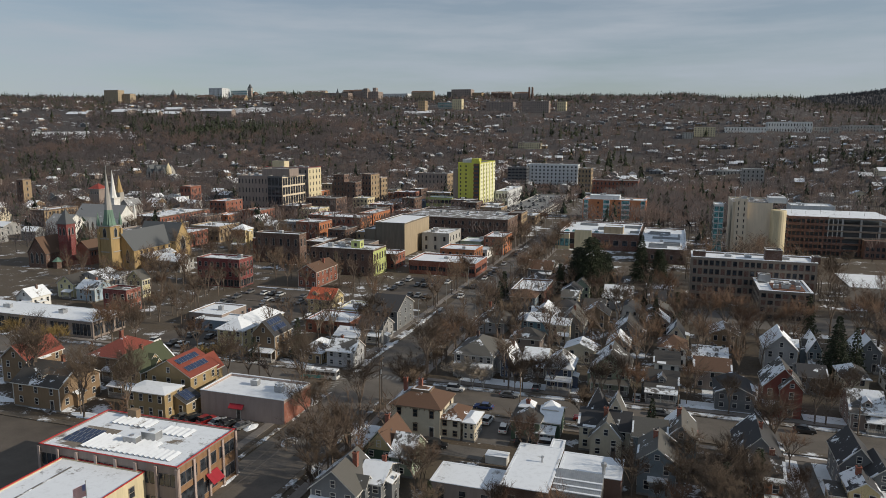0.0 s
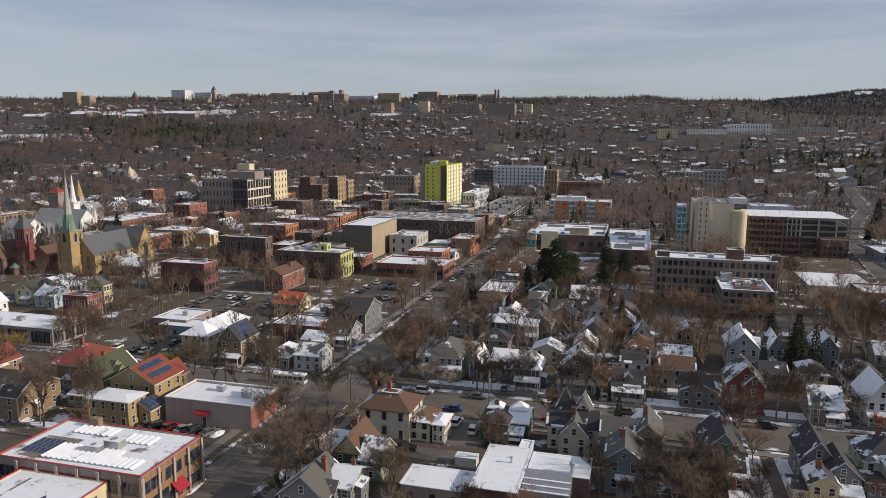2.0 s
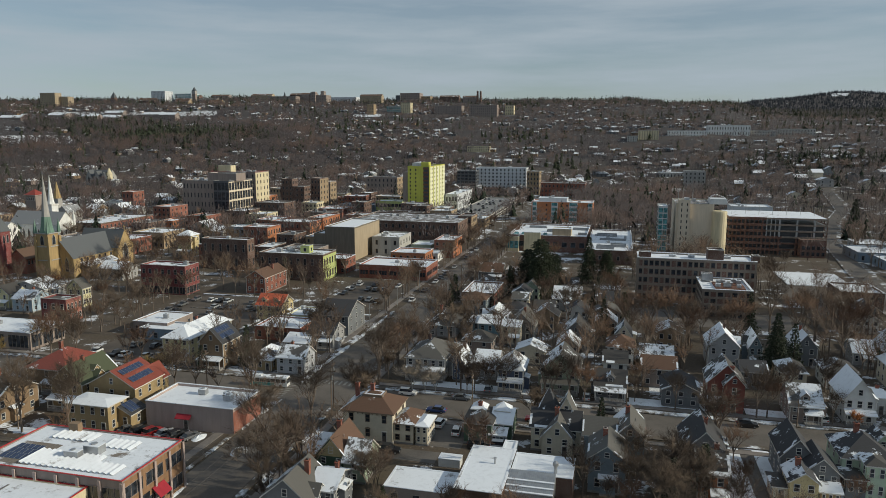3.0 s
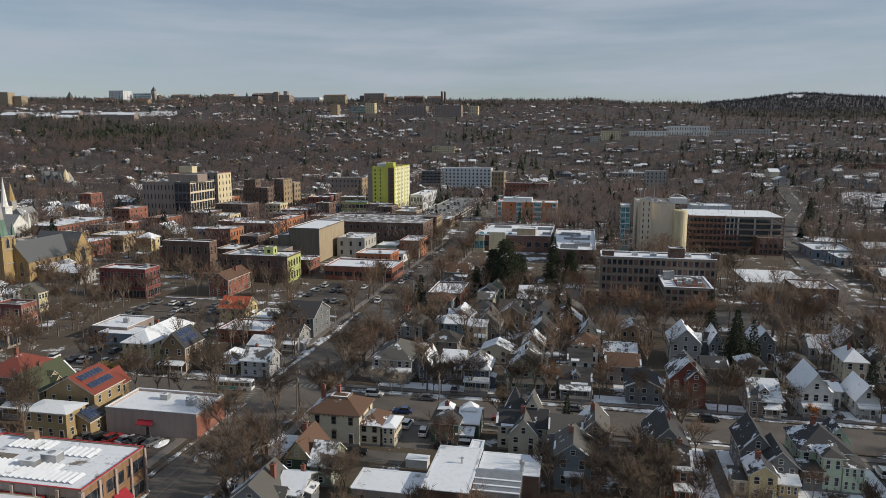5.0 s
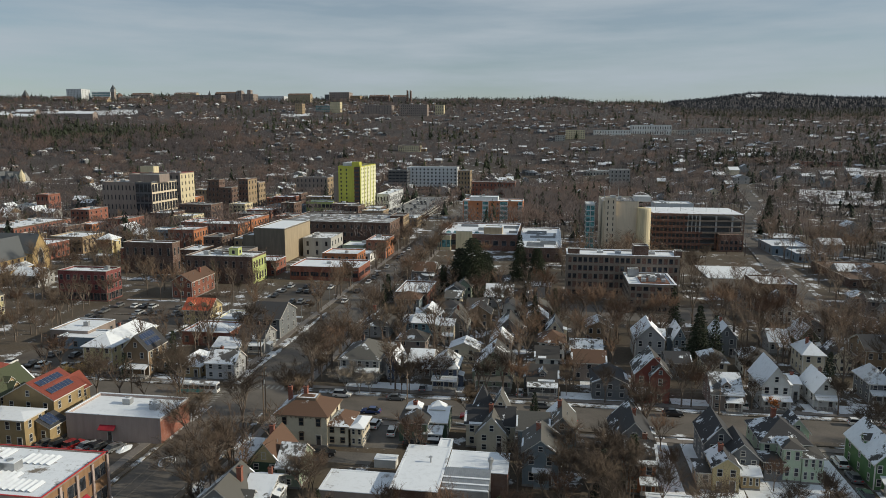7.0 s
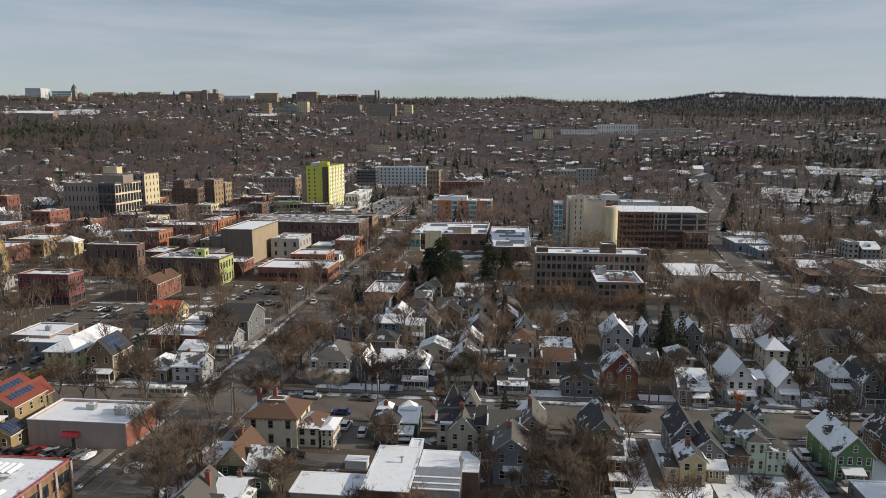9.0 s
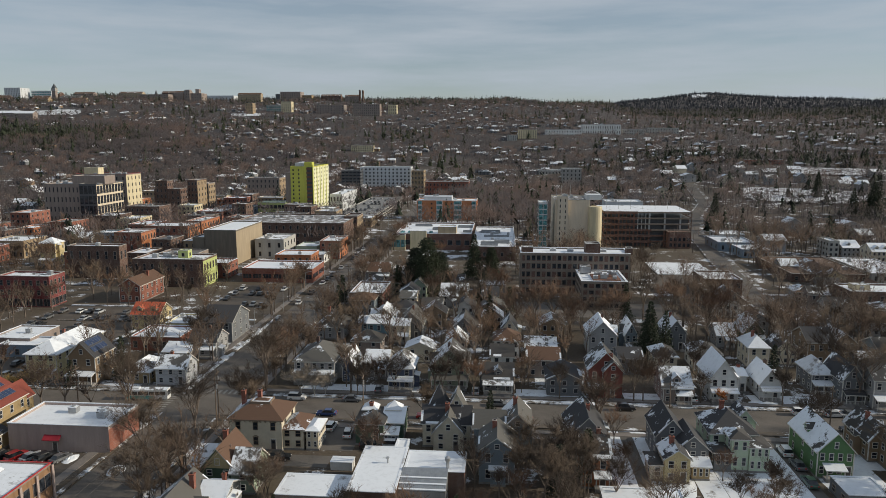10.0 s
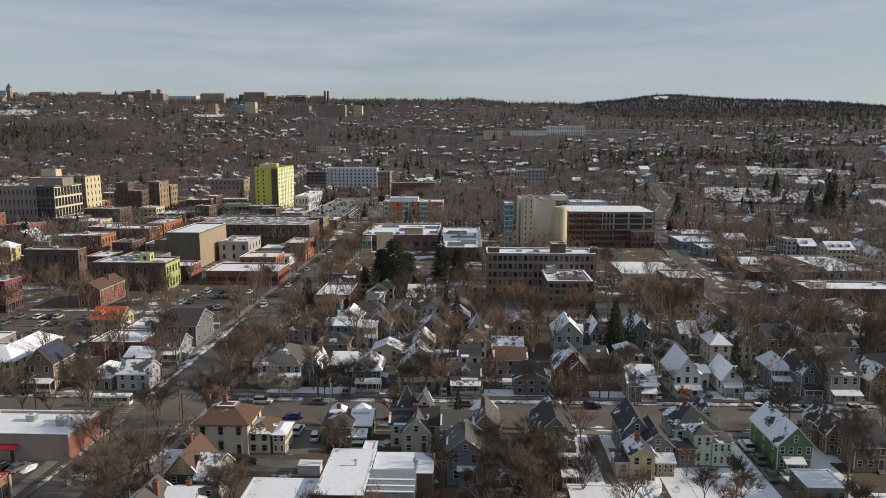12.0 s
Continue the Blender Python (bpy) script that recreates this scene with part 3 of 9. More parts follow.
def house(label, x, y, w, d, h, wall=None, roof="gable", axis="y", rise=None, cover=None, floors=2, nx=2, ny=3, rz=0, stack=0, deep=0, verge=None,
          porch_roof=None, dormers=(), name="house", group="houses of the town", trim=None, wing=None, attic=True, z=0, solar="", far=False):
    """A house with its front left corner at (x, y): walls to height h, gabled or hipped roof, sash windows, chimney, porch, dormers, wing."""
    wall, cover, trim = wall or GREY_SIDING, cover or PATCHY, trim or TRIM
    span = w if axis == "y" else d
    rise = span * 0.42 if rise is None else rise
    ob = thing(name, label, "house", x, y, z, rz, group)
    BUILT.append((x, y - (2.2 if porch_roof else 0), x + w, y + d))
    part("foundation", Shape().box(0.05, 0.05, -1.5 if not z else -6, w - 0.05, d - 0.05, 0.45), FOUNDATION, ob)
    if roof == "gable":
        part("wall", gabled_walls(Shape(), 0, 0, w, d, 0.4, h, rise, axis), wall, ob)
        part("roof", gable_roof(Shape(), 0, 0, w, d, h, rise, 0.45, axis), [cover, trim], ob)
        if y < 190 and cover is not SNOW_FULL:
            rake_snow(ob, 0, 0, w, d, h, rise, 0.45, axis)
    else:
        part("wall", Shape().box(0, 0, 0.4, w, d, h - 0.22), wall, ob)
        part("roof", hip_roof(Shape(), 0, 0, w, d, h, rise, 0.55), [cover, trim], ob)
    fh = (h - 0.4) / floors
    ww, wh = min(0.9, w / (nx * 2.3)), min(1.5, fh * 0.52)
    far, todo = far or y > 330 or z > 0, []
    for k in range(floors):
        zc = 0.4 + fh * (k + 0.55)
        for i in range(nx):
            u = w * (i + 0.5) / nx
            if k == 0 and i == nx - 1 and name == "house" and not far:
                e = part("door", door_mesh(), None, ob)
                e.matrix_basis = pose(u, 0, 0.45)
            else:
                todo.append(("front", u, zc, ww, wh))
        for i in range(ny):
            u = d * (i + 0.5) / ny
            todo += [("right", u, zc, ww, wh), ("left", u, zc, ww, wh)]
    if far:
        far_windows(ob, todo, (w, d), trim, GLASS)
    else:
        for face, u, zc, a, b in todo:
            window(ob, face, u, zc, a, b, (w, d), frame_mat=trim)
    if roof == "gable" and attic:
        if axis == "y":
            window(ob, "front", w / 2, h + rise * 0.33, ww * 0.85, min(1.2, rise * 0.36), (w, d), frame_mat=trim)
        else:
            window(ob, "right", d / 2, h + rise * 0.33, ww * 0.85, min(1.2, rise * 0.36), (w, d), frame_mat=trim)
            window(ob, "left", d / 2, h + rise * 0.33, ww * 0.85, min(1.2, rise * 0.36), (w, d), frame_mat=trim)
    if stack:
        chimney(ob, w * (0.3 if stack > 0 else 0.7), d * 0.6, h - 0.3, h + rise + 0.9)
    if porch_roof:
        porch(ob, 0.1, w - 0.1, 0, 2.0, min(3.0, fh + 0.55), porch_roof, trim)
    for u, face in dormers:
        if face == "front" and axis == "x":
            dormer(ob, w * u, d * 0.12, h + rise * 0.15, 1.8, 1.3, d * 0.3, wall, cover)
        elif face == "right":
            dormer(ob, w * 0.90, d * u, h + rise * 0.12, 1.8, 1.3, w * 0.33, wall, cover, "right")
        elif face == "left":
            dormer(ob, w * 0.10, d * u, h + rise * 0.12, 1.8, 1.3, w * 0.33, wall, cover, "left")
    if wing:
        wx, wy, ww2, wd2, wh2, wax = wing
        part("wing_wall", gabled_walls(Shape(), wx, wy, wx + ww2, wy + wd2, 0.2, wh2, (ww2 if wax == "y" else wd2) * 0.4, wax), wall, ob)
        part("wing_roof", gable_roof(Shape(), wx, wy, wx + ww2, wy + wd2, wh2, (ww2 if wax == "y" else wd2) * 0.4, 0.35, wax), [cover, trim], ob)
        n = max(1, int(ww2 / 2.4))
        for i in range(n):
            e = window(ob, "front", wx + ww2 * (i + 0.5) / n, wh2 * 0.55, 0.85, 1.4, (w, d), frame_mat=trim)
            e.location.y = wy
        e = window(ob, "right", wd2 / 2 + wy, wh2 * 0.55, 0.85, 1.4, (w, d), frame_mat=trim)
        e.location.x = wx + ww2
    if not far:
        house_details(ob, x, w, d, h, rise, axis, roof, wall, cover, trim, bool(porch_roof))
    if solar:
        solar_rows(ob, w, d, h, rise, axis, solar)
    return ob


def house_details(ob, x, w, d, h, rise, axis, roof, wall, cover, trim, has_porch):
    """Corner boards, steps, a side bay, a cross gable and vent pipes, as each house happens to have them."""
    r = random.Random(int(x * 37) + int(w * 11))
    board = Shape().box(-0.09, -0.09, 0.45, 0.09, 0.09, h - 0.35).mesh("corner_board", [trim])
    for cx, cy in ((0, 0), (w, 0), (0, d), (w, d)):
        part("corner_board", board, None, ob).matrix_basis = pose(cx, cy, 0)
    s = Shape()
    for k in range(3):
        s.box(w * 0.72, -0.35 * (3 - k) - (2.0 if has_porch else 0), 0, w * 0.72 + 1.3, -0.03 - (2.0 if has_porch else 0), 0.17 * (k + 1))
    part("front_steps", s, FOUNDATION, ob)
    if w > 4.2 and not has_porch and r.random() < 0.55:
        porch(ob, w * 0.45, w * 0.98, 0, 1.7, 2.9, r.choice((SNOW_FULL, SNOW, cover)), trim, 2)
    if d > 7 and r.random() < 0.75:
        side, b0, bl, bh, o = r.choice((1, 1, -1)), d * r.uniform(0.15, 0.5), r.uniform(2.2, 3.4), h * r.choice((0.55, 0.92)), r.uniform(0.8, 1.4)
        x0, x1 = (w, w + o) if side > 0 else (-o, 0)
        bay = part("bay", Shape().box(x0, b0, 0.2, x1, b0 + bl, bh), wall, ob)
        low, high = bh, bh + 0.45
        pts = [(x0 - 0.2, b0 - 0.25, high if side > 0 else low), (x1 + 0.2, b0 - 0.25, low if side > 0 else high), (x1 + 0.2, b0 + bl + 0.25, low if side > 0 else high), (x0 - 0.2, b0 + bl + 0.25, high if side > 0 else low)]
        part("bay_roof", Shape().slab(pts, 0.15, 0, 1), [r.choice((SNOW_FULL, cover)), trim], ob)
        for k in range(2 if bh > 4 else 1):
            e = new("window", window_mesh(0.8, 1.3, "sash", trim, GLASS))
            e.parent, e.matrix_basis = bay, pose(w + o if side > 0 else -o, b0 + bl / 2, 1.9 + 2.6 * k, 0, 0, 90 * side)
    if roof == "gable" and axis == "y" and d > 8 and r.random() < 0.6:
        side, c, g = r.choice((1, -1)), d * r.uniform(0.4, 0.65), r.uniform(2.6, 3.6)
        a, b = (w * 0.5, w + 0.7) if side > 0 else (-0.7, w * 0.5)
        part("cross_gable", gabled_walls(Shape(), a, c - g / 2, b, c + g / 2, 0.3, h, min(rise * 0.8, g * 0.5), "x"), wall, ob)
        part("cross_roof", gable_roof(Shape(), a, c - g / 2, b, c + g / 2, h + 0.03, min(rise * 0.8, g * 0.5), 0.3, "x", 0.18), [cover, trim], ob)
        for k in range(2):
            e = new("window", window_mesh(0.8, 1.3, "sash", trim, GLASS))
            e.parent, e.matrix_basis = ob, pose(w + 0.7 if side > 0 else -0.7, c, h * (0.32 + 0.4 * k), 0, 0, 90 * side)
    if roof == "gable" and r.random() < 0.7:
        px, py = (w * r.choice((0.3, 0.7)), d * 0.35) if axis == "y" else (w * 0.35, d * r.choice((0.3, 0.7)))
        part("vent_pipe", Shape().lathe(px, py, [(h + rise * 0.4, 0.07), (h + rise * 0.6 + 0.7, 0.07)], 6), STEEL, ob)
    if r.random() < 0.5:
        chimney(ob, w * r.uniform(0.35, 0.65), d * r.uniform(0.3, 0.75), h, h + rise + 0.7, r.choice((BRICK, BRICK_DARK)), 0.32)


def solar_panel_mesh():
    if "solar" not in meshes:
        s = Shape().box(-0.5, -0.82, 0, 0.5, 0.82, 0.04, 1)
        s.box(-0.47, -0.79, 0.04, 0.47, 0.79, 0.046, 0)
        meshes["solar"] = s.mesh("solar_panel", [SOLAR, STEEL])
    return meshes["solar"]


def solar_rows(parent, w, d, h, rise, axis, face, ox=0, oy=0):
    """Panels on the slope that faces the sun (right)."""
    tilt = math.degrees(math.atan2(rise, w / 2))
    n, run = max(2, int(d * 0.8 / 1.06)), math.hypot(rise, w / 2)
    for r in range(2):
        for i in range(n):
            at = run * (0.3 + 0.42 * r)
            xx, zz = w - at * math.cos(radians(tilt)), h + 0.36 + at * math.sin(radians(tilt))
            ob = part("solar_panel", solar_panel_mesh(), None, parent)
            ob.matrix_basis = pose(ox + xx, oy + d * 0.1 + 1.06 * (i + 0.5), zz, 0, tilt, 0) @ pose(0, 0, 0, 0, 0, 90)


def villa(label, x, y, volumes):
    """A house of several joined volumes, each with its own roof."""
    ob = thing("house", label, "house", x, y, 0, 0, "houses of the town")
    for i, v in enumerate(volumes):
        volume(ob, first=i == 0, **v)
        BUILT.append((x + v["x"], y + v["y"], x + v["x"] + v["w"], y + v["y"] + v["d"]))
    return ob


def volume(ob, x, y, w, d, h, rise, wall, cover, nf, ns, axis="y", roof="gable", floors=2, trim=None, front=None, first=False, solar=False, stack=True):
    if solar:
        solar_rows(ob, w, d, h, rise, axis, "right", x, y)
    trim = trim or TRIM
    if roof == "gable":
        part("wall", gabled_walls(Shape(), x, y, x + w, y + d, 0, h, rise, axis), wall, ob)
        part("roof", gable_roof(Shape(), x, y, x + w, y + d, h, rise, 0.4, axis), [cover, trim], ob)
        if not solar and cover is not SNOW_FULL:
            rake_snow(ob, x, y, x + w, y + d, h, rise, 0.4, axis, 0.8)
    else:
        part("wall", Shape().box(x, y, 0, x + w, y + d, h - 0.22), wall, ob)
        part("roof", hip_roof(Shape(), x, y, x + w, y + d, h, rise, 0.45), [cover, trim], ob)
    if front:
        part("gable_panel", Shape().solid([(x + w * 0.04, y, h), (x + w * 0.96, y, h), (x + w / 2, y, h + rise * 0.92)], [(x + w * 0.04, y - 0.05, h), (x + w * 0.96, y - 0.05, h), (x + w / 2, y - 0.05, h + rise * 0.92)]), front, ob)
    part("foundation", Shape().ring(x - 0.06, y - 0.06, -0.3, x + w + 0.06, y + d + 0.06, 0.4, 0.3), FOUNDATION, ob)
    fh = (h - 0.3) / floors
    for k in range(floors):
        zc = 0.3 + fh * (k + 0.55)
        b = min(1.55, fh * 0.54)
        for i in range(nf):
            u = w * (i + 0.5) / nf
            if k == 0 and i == nf - 1 and first:
                part("door", door_mesh(), None, ob).matrix_basis = pose(x + u, y, 0.4)
                continue
            e = window(ob, "front", u, zc, min(0.85, w / nf * 0.4), b, (w, d), frame_mat=trim)
            e.location += Vector((x, y, 0))
        for i in range(ns):
            for face in ("right", "left"):
                e = window(ob, face, d * (i + 0.5) / ns, zc, 0.8, b, (w, d), frame_mat=trim)
                e.location += Vector((x, y, 0))
    if roof == "gable" and rise > 2.2:
        if axis == "y":
            e = window(ob, "front", w / 2, h + rise * 0.33, 0.75, min(1.2, rise * 0.36), (w, d), frame_mat=trim)
        else:
            e = window(ob, "right", d / 2, h + rise * 0.33, 0.75, min(1.2, rise * 0.36), (w, d), frame_mat=trim)
        e.location += Vector((x, y, 0))
    if first and stack:
        chimney(ob, x + w * 0.42, y + d * 0.62, h, h + rise + 1.0)
        part("vent_pipe", Shape().lathe(x + w * 0.7, y + d * 0.4, [(h, 0.07), (h + rise * 0.6 + 0.8, 0.07)], 6), STEEL, ob)


def rooftop_unit(parent, x, y, z, a=1.6, b=1.1, c=1.0):
    s = Shape().box(-a / 2, -b / 2, 0.15, a / 2, b / 2, c, 0).box(-a / 2 - 0.05, -b / 2 - 0.05, c, a / 2 + 0.05, b / 2 + 0.05, c + 0.08, 1)
    s.box(-a / 2 + 0.1, -b / 2 + 0.1, 0, -a / 2 + 0.2, b / 2 - 0.1, 0.15).box(a / 2 - 0.2, -b / 2 + 0.1, 0, a / 2 - 0.1, b / 2 - 0.1, 0.15)
    s.lathe(0, 0, [(c + 0.08, b * 0.3), (c + 0.25, b * 0.3)], 8)
    ob = part("rooftop_unit", s, [STEEL, SNOW], parent, "grey steel ventilation unit")
    ob.matrix_basis = pose(x, y, z)


CLEAR = []


def block(label, x, y, w, d, h, wall=None, side=None, floors=2, nx=4, ny=3, roof=None, bands=False, rz=0, kind="", cap=None, glass=None, units=-1,
          name="commercial_building", group="flat-roofed buildings of the town", style="sash", ww=None, wh=0.5, frame_mat=None, z=0, side_glass=None, ground=False, parapet=0.7, left=True, side_frame=None, sunk=0):
    """A flat-roofed building with its front left corner at (x, y): walls, parapet with coping, snowy roof, rows of windows, rooftop units."""
    wall, roof = wall or BRICK, roof or SNOW
    ob = thing(name, label, "building", x, y, z, rz, group)
    BUILT.append((x, y, x + w, y + d))
    if z and not sunk:
        CLEAR.append((x - 8, y - 75, x + w + 8, y + 4))
    p = min(parapet, h * 0.12)
    # side recolours the right wall; brick pairs use a brighter, sunlit tone there.
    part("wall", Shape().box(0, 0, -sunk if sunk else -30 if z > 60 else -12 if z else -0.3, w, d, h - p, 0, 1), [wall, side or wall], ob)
    part("parapet", Shape().ring(0, 0, h - p, w, d, h, 0.3, 0), wall, ob)
    part("coping", Shape().ring(-0.1, -0.1, h, w + 0.1, d + 0.1, h + 0.12, 0.22 if cap else 0.42, 0), cap or (SNOW_FULL if roof is SNOW_FULL else CONCRETE), ob)
    part("roof", Shape().box(0.3, 0.3, h - p, w - 0.3, d - 0.3, h - p + 0.15), roof, ob)
    fh = (h - p) / max(1, floors)
    far, todo = y > 330 or z > 0, []
    trim = frame_mat or (WINDOW_TAN if not bands else CONCRETE)
    for k in range(floors):
        zc = fh * (k + 0.5)
        shop = ground and k == 0
        for face, n, L in (("front", nx, w), ("right", ny, d), ("left", ny if left else 0, d)):
            if not n:
                continue
            step = L / n
            a = ww or min(1.15, step * 0.42)
            if style == "strip" or shop:
                a = step * 0.82
            b = fh * (0.72 if shop else wh)
            for i in range(n):
                if far:
                    todo.append((face, step * (i + 0.5), zc, a, b))
                else:
                    window(ob, face, step * (i + 0.5), zc, a, b, (w, d), "strip" if (style == "strip" or shop) else "sash", trim, glass)
        if bands:
            zb = fh * k + 0.05
            part("band", Shape().ring(-0.12, -0.12, zb, w + 0.12, d + 0.12, zb + fh * 0.32, 0.3), CONCRETE, ob)
    far_windows(ob, [e for e in todo if not side_frame or e[0] != "right"], (w, d), trim, glass or GLASS)
    if side_frame:
        far_windows(ob, [e for e in todo if e[0] == "right"], (w, d), side_frame, glass or GLASS)
    if kind == "shop":
        s = Shape()
        s.slab([(w * 0.36, -1.0, 2.7), (w * 0.53, -1.0, 2.7), (w * 0.53, -0.03, 3.5), (w * 0.36, -0.03, 3.5)], 0.1)
        part("awning", s, AWNING, ob, "red cloth awning")
        e = part("door", door_mesh(), None, ob)
        e.matrix_basis = pose(w * 0.46, 0, 0.05)
    n = units if units >= 0 else int(w * d / 160)
    for i in range(min(n, 7)):
        rooftop_unit(ob, w * random.uniform(0.15, 0.85), d * random.uniform(0.2, 0.8), h - p + 0.15, random.uniform(1.2, 3), random.uniform(1, 2), random.uniform(0.8, 1.6))
    return ob


# ---- trees ----
def grow(rng, limbs, twigs, a, way, length, radius, level, top, wide):
    """Adds one limb as a bent tapered tube, then its branches; the finest become slivers."""
    b = a + way * length
    mid = a + way * length * 0.5 + Vector((rng.uniform(-1, 1), rng.uniform(-1, 1), rng.uniform(-0.3, 0.6))) * length * 0.07
    n = 6 if level == 0 else 4 if level == 1 else 3
    limbs.tube(a, mid, radius, radius * 0.8, n)
    limbs.tube(mid, b, radius * 0.8, radius * 0.55, n)
    kids = (5, 5, 4, 4)[level] if level < 4 else 0
    for i in range(kids):
        f = rng.uniform(0.45, 1.0) if level else rng.uniform(0.55, 1.0)
        at = a.lerp(mid, f * 2) if f < 0.5 else mid.lerp(b, f * 2 - 1)
        swing = Vector((rng.uniform(-1, 1), rng.uniform(-1, 1), rng.uniform(-0.1, 0.75)))
        out = (way * rng.uniform(0.5, 0.9) + swing.normalized() * rng.uniform(0.6, 1.0)).normalized()
        out.z = max(out.z, -0.05)
        L = length * rng.uniform(0.55, 0.8)
        if level < top - 1:
            grow(rng, limbs, twigs, at, out, L, radius * 0.5, level + 1, top, wide)
        else:
            spray(rng, twigs, at, out, L * 0.9, wide)
    if level >= 1:
        spray(rng, twigs, b, way, length * 0.7, wide)


def spray(rng, twigs, a, way, length, wide=0.028):
    """A handful of slivers of twig fanning out from a."""
    for i in range(7):
        out = (way + Vector((rng.uniform(-1, 1), rng.uniform(-1, 1), rng.uniform(-0.5, 1.0))) * 0.75).normalized()
        s = a + way * length * rng.uniform(0, 0.5)
        e = s + out * length * rng.uniform(0.5, 1.1)
        u = out.orthogonal().normalized() * wide * rng.uniform(0.6, 1.3)
        twigs.face([s - u, s + u, e])
        q, sd = s.lerp(e, 0.5), Vector((rng.uniform(-1, 1), rng.uniform(-1, 1), rng.uniform(-0.2, 0.8))) * length * 0.4
        twigs.face([q - u * 0.7, q + u * 0.7, q + sd])


def bare_tree_kind(seed, height, spread, bark, twig, name="bare_tree", label="leafless deciduous tree with a grey-brown twiggy crown", top=3, trunk_share=0.26, wide=0.028):
    rng = random.Random(seed)
    limbs, twigs = Shape(), Shape()
    trunk = height * trunk_share
    base = Vector((0, 0, -0.3))
    limbs.lathe(0, 0, [(-0.3, height * 0.022), (0.4, height * 0.015), (trunk, height * 0.012)], 7)
    for i in range(5):
        t = math.tau * (i + rng.random() * 0.7) / 5
        tilt = rng.uniform(0.25, 0.75) * spread
        way = Vector((math.cos(t) * tilt, math.sin(t) * tilt, 1)).normalized()
        grow(rng, limbs, twigs, Vector((0, 0, trunk * rng.uniform(0.85, 1.0))), way, height * rng.uniform(0.26, 0.38), height * 0.0085, 0, top, wide)
    ob = thing(name, label, "tree")
    part("trunk", limbs, bark, ob)
    part("crown", twigs, twig, ob)
    return ob


def conifer_kind(seed, height, radius, label="dark green spruce with drooping branches", power=0.8, tufts=7):
    rng = random.Random(seed)
    limbs, needles = Shape(), Shape()
    limbs.lathe(0, 0, [(-0.3, 0.28), (height * 0.5, 0.16), (height * 0.97, 0.03)], 6)
    z = height * 0.10
    while z < height * 0.97:
        f = 1 - (z / height)
        R = radius * (f ** power) * rng.uniform(0.75, 1.12) + 0.15
        n = max(5, int(R * 5))
        for i in range(n):
            t = math.tau * (i + rng.random()) / n
            r = R * rng.uniform(0.6, 1.1)
            tip = Vector((math.cos(t) * r, math.sin(t) * r, z - r * rng.uniform(0.1, 0.35)))
            root = Vector((0, 0, z))
            side = Vector((-math.sin(t), math.cos(t), 0))
            for k in range(tufts):
                q = root.lerp(tip, rng.uniform(0.35, 1.0))
                e = q + side * rng.uniform(-0.6, 0.6) + Vector((math.cos(t), math.sin(t), 0)) * rng.uniform(0.0, 0.5) + Vector((0, 0, rng.uniform(-0.45, 0.1)))
                u = Vector((rng.uniform(-1, 1), rng.uniform(-1, 1), rng.uniform(-1, 1))) * 0.22
                needles.face([q - u, q + u, e])
        z += rng.uniform(0.32, 0.5)
    ob = thing("conifer", label, "tree")
    part("trunk", limbs, BARK, ob)
    part("crown", needles, NEEDLES, ob)
    return ob


# ---- vehicles ----
def paint(name, c):
    s = Nodes("car_paint_" + name, 0.3)
    s.b.inputs["Coat Weight"].default_value = 0.6
    g = s.noise(1.5, 4)
    return s.done(s.mix(s.ramp(g, 0.45, 0.8), c, shade(c, 0.8)))


TYRE = painted("tyre_rubber", (0.03, 0.03, 0.03), 0.9, 0.2)
CAR_GLASS = glass_material("car_glass", (0.015, 0.017, 0.02), 0.05)
PAINTS = {"white": (0.75, 0.75, 0.74), "silver": (0.45, 0.46, 0.47), "black": (0.02, 0.02, 0.022), "grey": (0.14, 0.145, 0.15), "red": (0.38, 0.025, 0.025), "blue": (0.035, 0.07, 0.2), "green": (0.05, 0.10, 0.07)}


